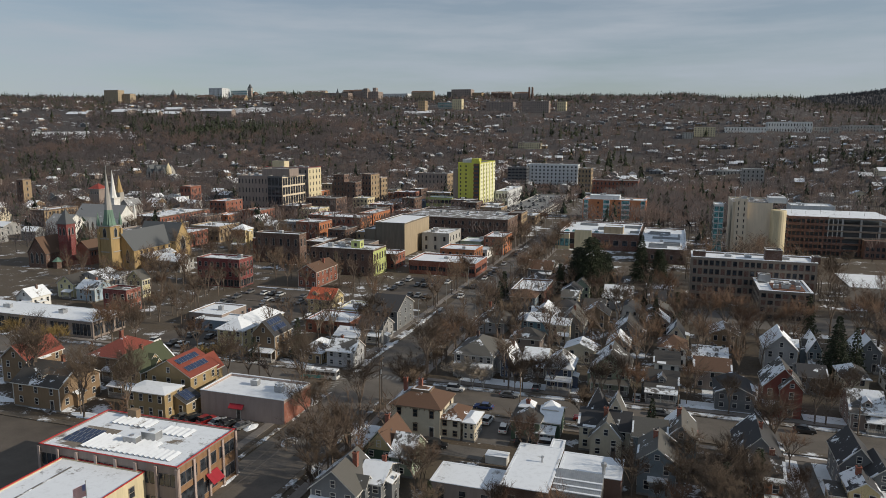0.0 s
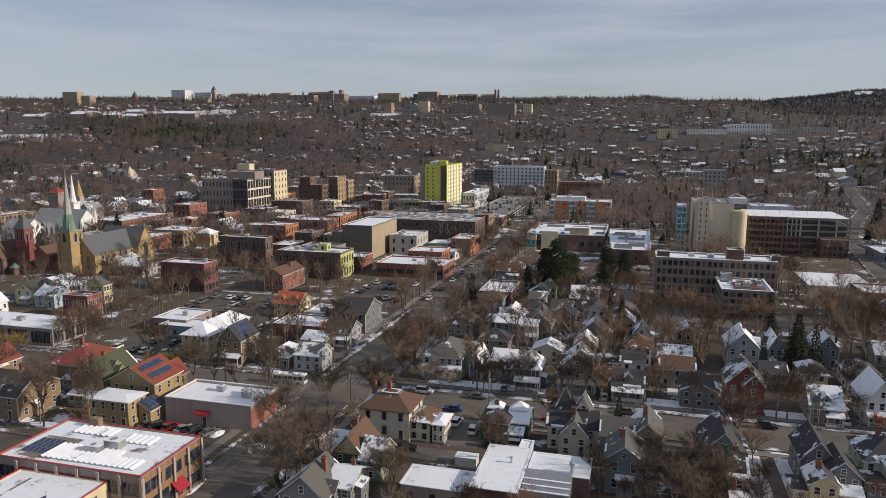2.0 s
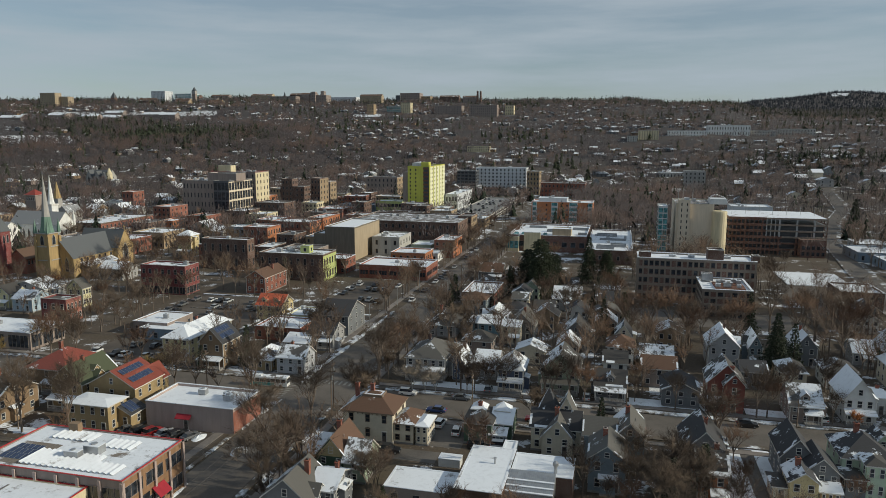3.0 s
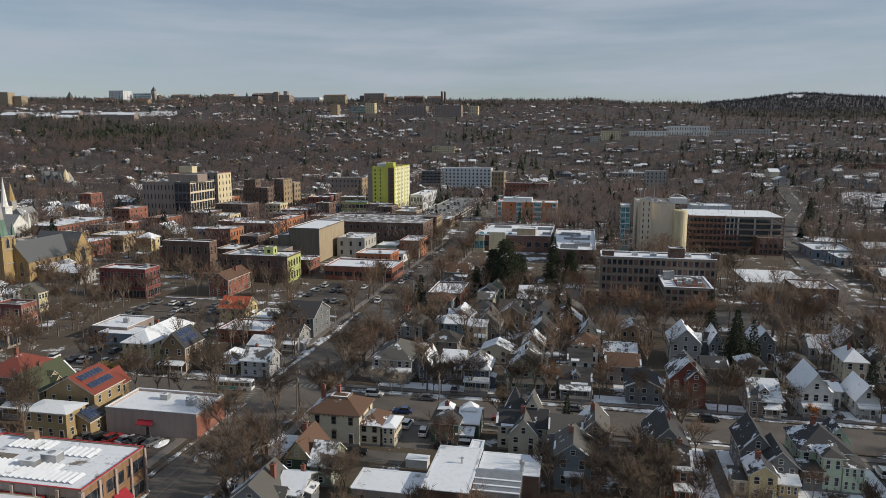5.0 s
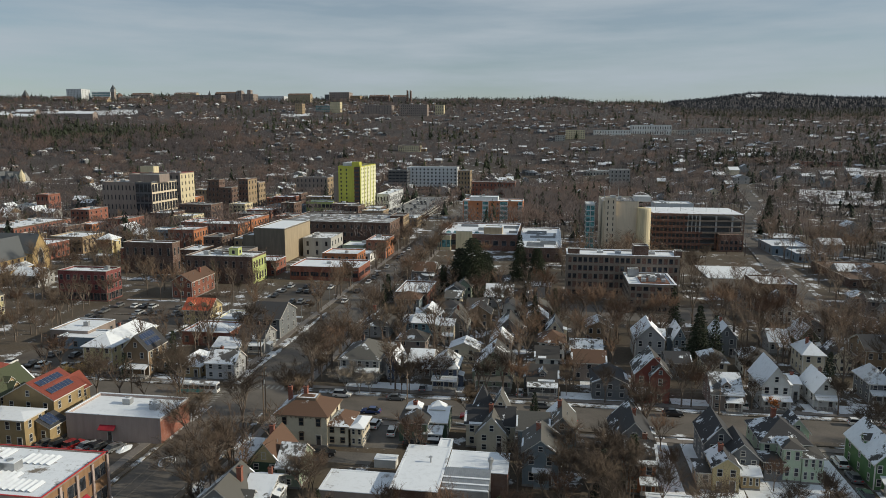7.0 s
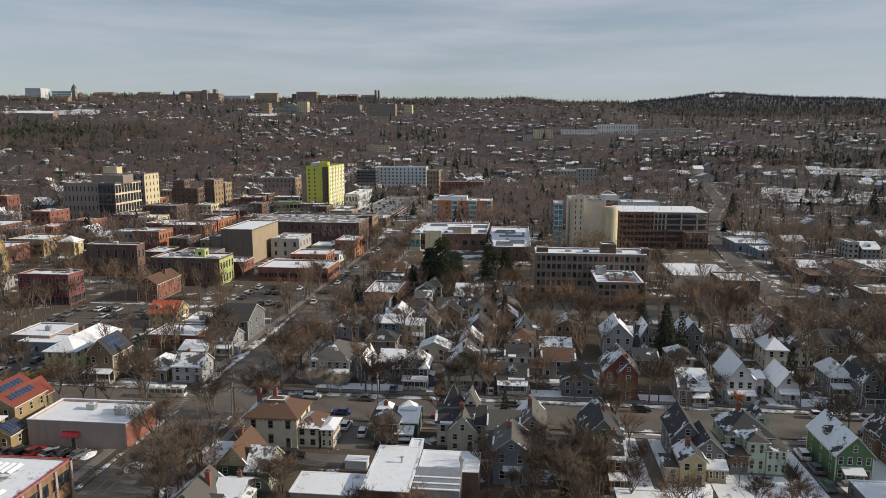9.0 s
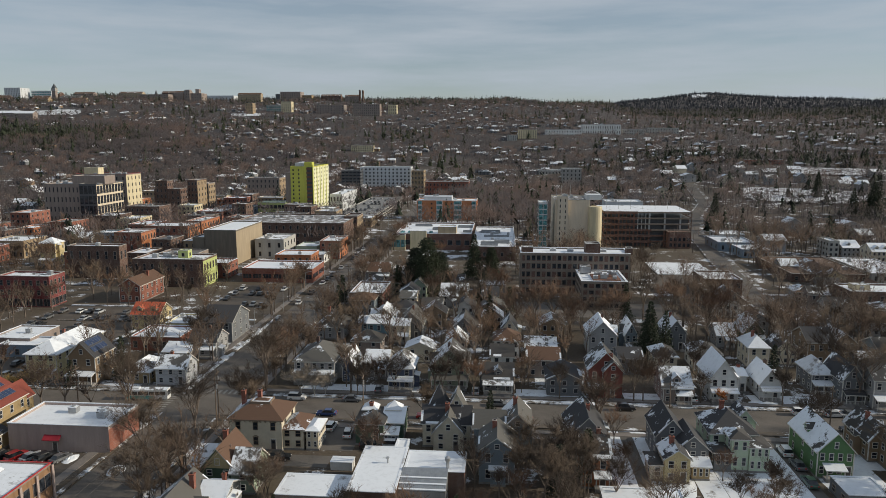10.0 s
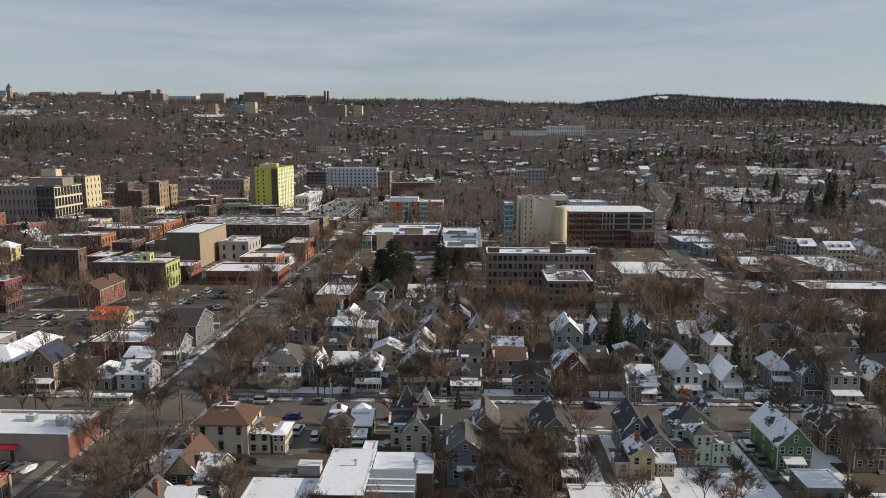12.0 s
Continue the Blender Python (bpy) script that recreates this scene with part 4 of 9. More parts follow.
def car_kind(colour, suv):
    """A parked car, 4.5 m long, that faces +x."""
    body_mat = paint(colour, PAINTS[colour])
    hgt = 1.0 if suv else 0.85
    top = 1.75 if suv else 1.45
    ob = thing("car", colour + (" sport utility car parked outdoors" if suv else " saloon car parked outdoors"), "car", group="parked cars")
    def outline(y, prof):
        return [(px, y, pz) for px, pz in prof]
    prof = [(-2.2, 0.32), (2.2, 0.32), (2.25, 0.6), (2.1, hgt - 0.1), (1.1, hgt), (-2.1, hgt + 0.02), (-2.25, 0.7)]
    part("body", Shape().solid(outline(0.88, prof), outline(-0.88, prof)), body_mat, ob)
    cab = [(-2.05 if suv else -1.75, hgt), (1.05, hgt), (0.35, top - 0.06), (-1.9 if suv else -1.1, top - 0.06)]
    lo, hi = outline(0.8, cab), outline(-0.8, cab)
    hi = [(px, py * (0.86 if pz > hgt else 1), pz) for px, py, pz in hi]
    lo = [(px, py * (0.86 if pz > hgt else 1), pz) for px, py, pz in lo]
    part("cabin_glass", Shape().solid(lo, hi), CAR_GLASS, ob)
    x0, x1 = cab[3][0], cab[2][0]
    part("car_roof", Shape().box(x0, -0.68, top - 0.05, x1, 0.68, top), body_mat, ob)
    wheel = Shape()
    wheel.tube((0, -0.11, 0), (0, 0.11, 0), 0.33, 0.33, 10, 0).tube((0, -0.12, 0), (0, 0.12, 0), 0.19, 0.19, 8, 1)
    me = wheel.mesh("wheel", [TYRE, STEEL])
    for sx in (-1.35, 1.4):
        for sy in (-0.8, 0.8):
            w = part("wheel", me, None, ob)
            w.matrix_basis = pose(sx, sy, 0.33)
    for sy in (-0.62, 0.62):
        part("headlight", Shape().box(2.12, sy - 0.18, 0.62, 2.26, sy + 0.18, 0.76), TRIM, ob)
        part("tail_light", Shape().box(-2.28, sy - 0.16, 0.7, -2.16, sy + 0.16, 0.86), RED_TRIM, ob)
    return ob


def far_car_kind(colour):
    """The same car for lots far off: body with its wheels, and glass."""
    ob = thing("car", colour + " car in a snowy parking row", "car", group="parked cars")
    prof = [(-2.2, 0.32), (2.2, 0.32), (2.25, 0.6), (2.1, 0.78), (1.1, 0.9), (-2.1, 0.92), (-2.25, 0.7)]
    s = Shape().solid([(a, 0.88, b) for a, b in prof], [(a, -0.88, b) for a, b in prof])
    s.box(-1.5, -0.68, 1.44, 0.35, 0.68, 1.52)
    for sx in (-1.35, 1.4):
        for sy in (-0.8, 0.8):
            s.tube((sx, sy - 0.1, 0.33), (sx, sy + 0.1, 0.33), 0.33, 0.33, 8, 1)
    part("body", s, [paint("far_" + colour, PAINTS[colour]), TYRE], ob)
    cab = [(-1.9, 0.9), (1.05, 0.9), (0.35, 1.45), (-1.5, 1.45)]
    part("cabin_glass", Shape().solid([(a, 0.72, b) for a, b in cab], [(a, -0.72, b) for a, b in cab]), CAR_GLASS, ob)
    return ob

# ---- terrain: valley floor, then the hill ----
def smooth(a, b, v):
    t = min(1.0, max(0.0, (v - a) / (b - a)))
    return t * t * (3 - 2 * t)


def along(points, r):
    for (r0, h0), (r1, h1) in zip(points, points[1:]):
        if r <= r1:
            return h0 + (h1 - h0) * max(0.0, (r - r0) / (r1 - r0))
    return points[-1][1]


HILL_A = [(0, 0), (830, 0), (960, 14), (1200, 42), (1500, 80), (1800, 114), (2100, 143), (2300, 158), (2500, 163), (5000, 155)]
HILL_B = [(0, 0), (500, 0), (640, 8), (900, 26), (1300, 52), (1700, 76), (2400, 118), (3000, 146), (3400, 168), (4000, 222), (5000, 236)]


RIDGE = [(7, 0), (9.6, 22), (11.3, 38), (12, 46), (13.6, 51), (14.4, 57), (15.4, 55), (17, 41), (19.7, 27), (23.4, 15), (26.9, -8), (29, -26), (40, -60)]


# how high the wooded skyline stands over the level eye, in degrees, by bearing
SKYLINE = [(-60, 2.2), (-49, 2.26), (-44, 2.26), (-41, 2.41), (-36.4, 2.53), (-30.6, 2.78), (-28.9, 2.86), (-26, 2.72), (-22.3, 2.68), (-18.8, 2.71), (-14.1, 2.90), (-10.7, 2.73), (-4, 2.78), (-2.5, 2.74),
           (-0.2, 2.86), (1.6, 2.66), (3.3, 2.48), (6, 2.50), (8.1, 2.42), (9, 2.55), (10.7, 2.63), (12.5, 2.82), (13.7, 3.04), (14.7, 3.03), (15.4, 3.11), (17, 2.91), (19.7, 2.66), (23.4, 2.54), (26.9, 2.28), (29.2, 2.0), (40, 1.6)]


def rough_hill(r, az):
    k = smooth(1, 15, az)
    h = along(HILL_A, r) * (1 - k) + along(HILL_B, r) * k
    far = smooth(3400, 4300, r)
    return h + far * along(RIDGE, az) if far > 0 else h


def crest(az):
    """Where the crest lies on that bearing, and how much higher it must be for the skyline, trees included."""
    r = max(range(1700, 4600, 50), key=lambda q: (rough_hill(q, az) - 53) / q)
    return r, math.tan(radians(along(SKYLINE, az))) * r + 53 - rough_hill(r, az)


CRESTS = [crest(-60 + a) for a in range(121)]


def terrain(x, y):
    r, az = math.hypot(x, y), math.degrees(math.atan2(x, y))
    h = rough_hill(r, az)
    if r > 1000 and -59 < az < 59:
        i = int(az + 60)
        f = az + 60 - i
        (ra, da), (rb, db) = CRESTS[i], CRESTS[i + 1]
        rc = ra * (1 - f) + rb * f
        h += (da * (1 - f) + db * f) * smooth(0.62 * rc, rc, r)
    if y < 0:
        h *= 0.2
    fade = smooth(650, 1100, r) * (1 - 0.6 * smooth(1700, 2200, r))
    return h + fade * (noise.noise((x / 260, y / 260, 0)) * 5 + noise.noise((x / 90, y / 90, 3)) * 1.5)


def build_ground():
    xs = [math.copysign(1, t) * (abs(t) ** 1.7) * 4300 for t in np.linspace(-1, 1, 150)]
    ys = [-400 + 5200 * (t ** 1.5) for t in np.linspace(0, 1, 150)]
    s = Shape()
    s.v = [(x, y, terrain(x, y)) for y in ys for x in xs]
    n = len(xs)
    s.f = [(j * n + i, j * n + i + 1, (j + 1) * n + i + 1, (j + 1) * n + i) for j in range(len(ys) - 1) for i in range(n - 1)]
    s.m = [0] * len(s.f)
    ob = single("ground", s, GROUND, "winter ground of brown turf with patches of snow", "ground", kind="structure")
    ob.data.polygons.foreach_set("use_smooth", [True] * len(ob.data.polygons))


build_ground()

# ---- streets ----
ROADS = []


def street(name, x0, y0, x1, y1, label, walks=True):
    """A straight street on the valley floor along x or y, with kerbs and walks."""
    ROADS.append((min(x0, x1) - 3, min(y0, y1) - 3, max(x0, x1) + 3, max(y0, y1) + 3))
    single(name, Shape().box(x0, y0, -0.3, x1, y1, 0.03), ASPHALT, label, "road", kind="structure")


def strip(name, x0, y0, x1, y1, z, mat, label, category):
    return single(name, Shape().box(x0, y0, -0.2, x1, y1, z), mat, label, category, kind="structure")


AVENUE = (-77.0, -64.0)
CROSS = (150.5, 162.5)
street("road", AVENUE[0], -60, AVENUE[1], 700, "long straight salted asphalt avenue running to the hill")
single("road", Shape().box(-420, CROSS[0], -0.3, AVENUE[0] - 0.01, CROSS[1], 0.03), ASPHALT, "salted asphalt cross street lined with trees", "road", kind="structure")
single("road", Shape().box(AVENUE[1] + 0.01, CROSS[0], -0.3, 420, CROSS[1], 0.03), ASPHALT, "salted asphalt residential street with parked cars", "road", kind="structure")
ROADS.append((-420, CROSS[0] - 2, 420, CROSS[1] + 2))


def walks(x0, y0, x1, y1):
    strip("kerb", x0, y0, x1, y1, 0.14, SIDEWALK, "concrete walk with trodden snow", "pavement")


for ya, yb in ((-40, CROSS[0] - 4), (CROSS[1] + 4, 420)):
    walks(AVENUE[0] - 5, ya, AVENUE[0] - 3, yb)
    walks(AVENUE[1] + 3, ya, AVENUE[1] + 5, yb)
    strip("snow_bank", AVENUE[0] - 1.3, ya, AVENUE[0] - 0.4, min(yb, 240), 0.22, SNOWBANK, "ploughed dirty snow bank along the kerb", "snow bank")
    strip("snow_bank", AVENUE[1] + 0.3, ya, AVENUE[1] + 1.5, min(yb, 250), 0.22, SNOWBANK, "ploughed dirty snow bank along the kerb", "snow bank")
for xa, xb in ((-400, AVENUE[0] - 6), (AVENUE[1] + 6, 400)):
    walks(xa, CROSS[0] - 5, xb, CROSS[0] - 3.2)
    walks(xa, CROSS[1] + 3.2, xb, CROSS[1] + 5)
    strip("snow_bank", xa, CROSS[0] - 2.2, xb, CROSS[0] - 0.3, 0.22, SNOWBANK, "ploughed dirty snow bank along the kerb", "snow bank")
    strip("snow_bank", xa, CROSS[1] + 0.3, xb, CROSS[1] + 2.2, 0.22, SNOWBANK, "ploughed dirty snow bank along the kerb", "snow bank")


# ---- parking lots, drives, snowy lawns ----
LOTS = []


def lot(x0, y0, x1, y1, label, mat=None, z=0.02, name="parking_lot"):
    LOTS.append((x0, y0, x1, y1))
    strip(name, x0, y0, x1, y1, z, mat or LOT, label, "pavement")


lot(-104, 107.5, -79.5, 128.5, "worn asphalt lot in front of a shop")
lot(-170, 66, -104, 114, "wide worn asphalt lot with snow along its edge")
lot(-150, 166, -116, 205, "asphalt parking lot with kerbs and cars")
lot(-160, 206, -118, 248, "asphalt parking lot between brick blocks")
lot(-108, 205, -84, 232, "asphalt parking lot beside the avenue")
lot(-108, 248, -84, 290, "asphalt parking lot with snow heaps")
lot(25.4, 112, 27.8, 150, "narrow asphalt driveway between houses", DRIVE, 0.03, "driveway")
lot(55.6, 112, 57.8, 150, "narrow asphalt driveway between houses", DRIVE, 0.03, "driveway")
lot(-39.5, 134, -29.5, 150, "asphalt driveway with parked cars", DRIVE, 0.03, "driveway")
lot(-49, 126.5, -33, 131.5, "asphalt yard behind a house", DRIVE, 0.03, "driveway")
lot(3, 246, 62, 268, "asphalt office lot below the slab", DRIVE, 0.03)
lot(9, 176, 24, 188, "open snowy lawn", LAWN_SNOW, 0.05, "lawn")
lot(27.9, 110, 31.5, 148, "snowy side yard", LAWN_SNOW, 0.05, "lawn")
lot(66, 300, 92, 326, "worn asphalt court below a snowy green", LOT)
lot(71, 327, 97, 358, "open green under unbroken snow", SNOW_FULL, 0.3, "lawn")
lot(140, 345, 200, 385, "parking lot full of cars under light snow", LOT)
lot(-52, 395, 0, 425, "asphalt yard behind the market", LOT)


for x0, y0, x1, y1 in ((53.0, 118, 55.5, 150), (65.6, 118, 70.5, 133.9), (21.6, 112, 25.3, 150), (36.0, 112, 40.5, 135), (40.6, 119, 52.9, 131), (13, 134, 20.6, 148), (44, 110, 54.8, 118), (36, 110, 43, 111.9), (72, 112, 84, 122), (-28, 138, -23, 148), (66, 134, 82, 149), (-50, 168.2, -20, 172.5), (4, 168.2, 24, 172.5), (30, 168.2, 43, 172), (60, 168.2, 75, 173), (82, 168.2, 108, 173), (100, 182, 118, 196), (-104, 165.5, -84, 170)):
    strip("lawn", x0, y0, x1, y1, 0.05, LAWN_SNOW, "front lawn under patchy snow", "lawn")


for x0, y0, x1, y1 in ((-150, 205.2, -116, 206.4), (-160, 248.3, -118, 249.5), (-117.5, 166, -116.3, 205), (-119.6, 206.5, -118.2, 248), (-108, 232.3, -84, 233.6), (-108, 204, -84, 205), (-139, 186, -120, 187.2), (-152, 227, -122, 228.2), (-165, 114.2, -106, 116), (-109.5, 248, -108.2, 290)):
    strip("snow_bank", x0, y0, x1, y1, 0.2, SNOWBANK, "line of dirty snow between parking rows", "snow bank")


SLOPE_ROAD = [(96, 240), (98, 275), (105, 332), (108.5, 360), (120.6, 448), (124, 474), (140, 535), (165, 602), (182, 721), (193, 840), (202, 980)]


def slope_road():
    """The street that climbs the valley's edge, laid on the ground."""
    s = Shape()
    def centre(y):
        return along([(q, p) for p, q in SLOPE_ROAD], y)
    for k in range(73):
        y0, y1 = 240 + 10 * k, 250 + 10 * k
        for a, b, m in ((-4.2, 4.2, 0), (-5.2, -4.2, 1), (4.2, 6.6, 1)):
            row = [[(centre(y) + a, y, terrain(centre(y) + a, y) + 0.3), (centre(y) + b, y, terrain(centre(y) + b, y) + 0.3)] for y in (y0, y1)]
            s.face([row[0][0], row[0][1], row[1][1], row[1][0]], m)
        ROADS.append((centre(y0) - 8, y0, centre(y0) + 8, y1))
    single("road", s, [ASPHALT, SNOWBANK], "asphalt street with snowy verges climbing the valley's edge", "road", kind="structure")


slope_road()

# ---- buildings ----
block("taupe one-storey shop with a snowy flat roof and a red awning", -98.8, 129.1, 21.2, 11.8, 5.6, wall=PINK_TAUPE, side=BRICK, floors=1, nx=0, ny=0, kind='shop', roof=SNOW_FULL, units=3)
block("long dark brick block with one lime green painted side", -153.8, 283.0, 30.4, 14.7, 11.8, wall=BRICK_DARK, side=LIME, floors=2, nx=9, ny=5, units=3)
block("small lime green stair house on a snowy roof", -136.7, 289.0, 4.3, 4.0, 3.3, wall=LIME, floors=1, nx=1, ny=1, units=0, z=11.24, sunk=0.1)
block("low brown brick block with a snowy flat roof", -192.2, 298.7, 24.0, 6.8, 14.4, wall=BRICK_DARK, floors=2, nx=6, ny=2)
block("small cream stucco annex", -180.9, 308.8, 5.9, 5.0, 8.2, wall=CREAM_WALL, floors=2, nx=2, ny=1, units=0)
block("blue-grey rendered town block beside brick", -227.1, 380.0, 11.7, 12.0, 8.8, wall=STEEL_BLUE, floors=2, nx=4, ny=2, units=0)
# Next three: same brick all round, its sunlit right face painted as ORANGE.
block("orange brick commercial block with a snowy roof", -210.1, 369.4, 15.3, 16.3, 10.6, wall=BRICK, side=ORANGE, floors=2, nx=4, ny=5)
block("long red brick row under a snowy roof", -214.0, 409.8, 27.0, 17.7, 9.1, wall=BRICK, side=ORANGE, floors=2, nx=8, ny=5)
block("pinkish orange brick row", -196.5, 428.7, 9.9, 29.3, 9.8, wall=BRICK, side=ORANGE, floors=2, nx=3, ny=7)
block("long low red brick strip of shops under a snowy roof", -111.7, 295.8, 30.9, 19.9, 6.1, wall=BRICK, floors=1, nx=7, ny=2, style="strip", wh=0.35, frame_mat=BRICK, roof=SNOW_FULL)
block("white shop annex with a flat snowy roof", -102.3, 343.0, 14.6, 12.0, 4.2, wall=WHITE_SIDING, floors=1, nx=4, ny=2, units=0)
# Shade is painted on the front: darker taupe there, tan on the side.
block("windowless tan theatre block with snow on its roof", -144.9, 335.4, 16.0, 38.2, 17.1, wall=TAUPE_SHADED, side=STUCCO_TAN, floors=1, nx=0, ny=0, units=0, roof=SNOW_FULL)
block("lower tan stage house beside the theatre", -150.7, 335.0, 5.8, 20.0, 13.5, wall=TAUPE_SHADED, floors=1, nx=0, ny=0, units=0)
block("pale grey three-storey block with a snowy roof", -126.6, 355.0, 15.1, 21.5, 9.9, wall=CONCRETE, floors=2, nx=3, ny=4)
block("small green-grey shop with a snowy roof", -108.4, 365.9, 11.3, 15.0, 4.8, wall=SAGE, floors=1, nx=3, ny=2)
# ORANGE on the right paints sunlight onto the same brick.
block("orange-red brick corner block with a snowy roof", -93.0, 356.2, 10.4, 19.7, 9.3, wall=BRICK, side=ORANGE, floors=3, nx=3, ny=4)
block("long dark brick row of shops and flats", -154.6, 395.6, 65.3, 45.9, 13.5, wall=BRICK_DARK, floors=3, nx=16, ny=6, roof=TAR)
block("brown brick block with a tall cornice", -95.3, 423.0, 8.2, 18.0, 14.4, wall=BRICK_DARK, side=TAN_BRICK, floors=3, nx=3, ny=5, roof=TAR)
block("long dark brick row with a white stair house", -166.7, 461.4, 33.7, 22.0, 9.7, wall=BRICK_DARK, floors=3, nx=9, ny=3, roof=TAR)
block("grey hotel annex of brown brick", -98.2, 768.9, 13.4, 20.0, 24.9, wall=TAN_BRICK, floors=5, nx=4, ny=4, roof=TAR)
block("light grey hotel slab with rows of small windows", -158.2, 790.6, 56.6, 18.0, 27.5, wall=WHITE_PANEL, floors=7, nx=13, ny=3, ww=1.6, frame_mat=WHITE_PANEL, units=2)
block("dark glazed block beside the grey hotel", -175.9, 773.7, 21.0, 18.0, 24.5, wall=DARK_PANEL, floors=7, nx=5, ny=3, style='strip')
block("low red brick school-like block", -79.4, 734.6, 44.8, 22.0, 15.1, wall=BRICK, floors=3, nx=12, ny=4, roof=TAR)
block("supermarket wing with skylights on its snowy roof", -15.4, 357.6, 22.3, 80.0, 7.2, wall=BRICK_DARK, floors=1, nx=5, ny=6, wh=0.3, roof=SNOW_FULL, units=6)
block("broad supermarket hall with a large snowy roof", -58.9, 389.6, 42.0, 50.0, 9.0, wall=GARAGE_BRICK, floors=1, nx=9, ny=6, ww=2.6, wh=0.32, roof=SNOW_FULL, units=5)
block("tan raised entrance hall of the supermarket", -35.4, 392.6, 10.0, 9.0, 4.0, wall=STUCCO_TAN, floors=1, nx=0, ny=0, units=0, roof=SNOW_FULL, z=8.45, sunk=0.1)
block("low parking deck with cars on its roof", -122.6, 512.0, 29.7, 156.7, 4.9, wall=CONCRETE, floors=2, nx=9, ny=18, style='strip', roof=DECK, units=0)
block("pale green-grey low block beside the tower", -143.8, 588.4, 10.4, 60.0, 13.6, wall=WHITE_PANEL, floors=2, nx=4, ny=12, roof=SNOW)
block("low lime green block with dark windows", -188.2, 537.9, 21.8, 14.0, 11.3, wall=LIME, floors=2, nx=7, ny=3, style='strip')
block("brown four-storey block with stone window surrounds", -251.2, 689.1, 32.8, 19.8, 20.9, wall=TAUPE, side=TAN_BRICK, floors=4, nx=8, ny=4, roof=TAR)
block("low block with a blue metal roof", -227.5, 556.0, 29.4, 18.0, 5.8, wall=STEEL_BLUE, floors=1, nx=6, ny=2, roof=STEEL_BLUE, units=1)
block("cream low block beside a blue roof", -266.8, 632.0, 16.4, 12.0, 8.1, wall=CREAM_WALL, floors=1, nx=3, ny=2)
block("brick penthouse on the office slab", 32.9, 281.7, 5.6, 6.0, 4.1, wall=BRICK_DARK, floors=1, nx=0, ny=0, units=0, z=16.54, sunk=0.1)
block("small brick stair house on the office slab", 7.8, 281.2, 4.5, 4.0, 2.5, wall=BRICK_DARK, floors=1, nx=0, ny=0, units=0, z=16.54, sunk=0.1)
block("small brick stair house on the office slab", 48.6, 281.2, 2.4, 4.0, 2.5, wall=BRICK_DARK, floors=1, nx=0, ny=0, units=0, z=16.54, sunk=0.1)
block("tall windowless beige tower block", 28.2, 387.6, 18.6, 32.0, 28.4, wall=BEIGE, side=CREAM_WALL, floors=8, nx=0, ny=0, units=4, roof=TAR)
block("slender blue-glazed stair tower", 19.6, 387.0, 4.6, 14.0, 26.9, wall=WHITE_PANEL, floors=9, nx=2, ny=3, style='strip', glass=GLASS_BLUE, wh=0.8)
block("beige lift tower with two columns of narrow slots", 29.5, 385.5, 5.5, 9.0, 30.4, wall=BEIGE, floors=10, nx=2, ny=0, ww=0.5, wh=0.55, units=1, frame_mat=BEIGE)
block("low flat hall with a snowy roof", 73.1, 515.0, 26.1, 20.0, 16.0, wall=WHITE_PANEL, floors=1, nx=8, ny=2)
block("three-storey brown office with a pale window wall", -325.7, 484.9, 26.5, 34.0, 28.4, wall=TAUPE, floors=4, nx=9, ny=6, units=5, roof=TAR, frame_mat=TAUPE, ww=0.8)
block("dark glazed office bay with a white window grid", -295.9, 479.5, 12.7, 35.2, 28.8, wall=DARK_PANEL, side=BEIGE, floors=4, nx=4, ny=9, style='strip', wh=0.8, roof=TAR, frame_mat=DARK_PANEL, side_frame=BEIGE)
block("tan penthouse above the brown office", -305.4, 487.5, 24.0, 14.0, 5.8, wall=TAUPE, floors=1, nx=0, ny=0, units=0, roof=SNOW, z=28.24, sunk=0.1)
block("six-storey cream block with a cornice", -337.8, 544.2, 41.6, 23.1, 32.1, wall=TAUPE, side=CREAM_WALL, floors=6, nx=8, ny=4, roof=TAR, cap=RED_TRIM)
block("low penthouse on a cream block", -333.5, 549.2, 11.7, 8.0, 5.5, wall=CREAM_WALL, floors=1, nx=0, ny=0, units=0, z=31.51, sunk=0.1)
block("dark brown brick block with stepped roof", -269.2, 534.9, 21.0, 11.5, 21.6, wall=BRICK_DARK, floors=5, nx=5, ny=4)
block("stepped brown brick tower head", -268.0, 534.7, 9.6, 10.0, 27.6, wall=BRICK_DARK, floors=6, nx=3, ny=3, units=0)
# Tan brick block: shade painted on its front as BRICK_DARK, sunlit side left tan.
block("tan brick tower block", -247.7, 546.9, 8.0, 17.8, 27.7, wall=BRICK_DARK, side=TAN_BRICK, floors=6, nx=3, ny=3)
block("narrow tan brick block behind the tower", -248.0, 575.6, 5.2, 14.0, 23.1, wall=TAUPE, side=TAN_BRICK, floors=5, nx=2, ny=4)
block("brown brick three-storey block", -267.4, 487.0, 25.2, 18.4, 12.7, wall=BRICK_DARK, floors=3, nx=7, ny=4, roof=TAR)
# Front in darker brick for shade, right face in red for sun.
block("red brick apartment row with bays", -324.4, 363.0, 23.9, 49.5, 10.3, wall=BRICK_DARK, side=BRICK, floors=3, nx=5, ny=14, roof=SNOW)
block("red brick walk-up beside the apartments", -314.0, 431.8, 13.1, 20.8, 13.7, wall=BRICK, floors=4, nx=4, ny=4, roof=SNOW)
block("red brick block with a square tower", -392.7, 501.3, 10.1, 14.0, 17.0, wall=BRICK, floors=3, nx=3, ny=3)
block("white flat-roofed low block in snow", -407.2, 498.3, 22.5, 20.0, 9.0, wall=WHITE_SIDING, floors=1, nx=5, ny=3)
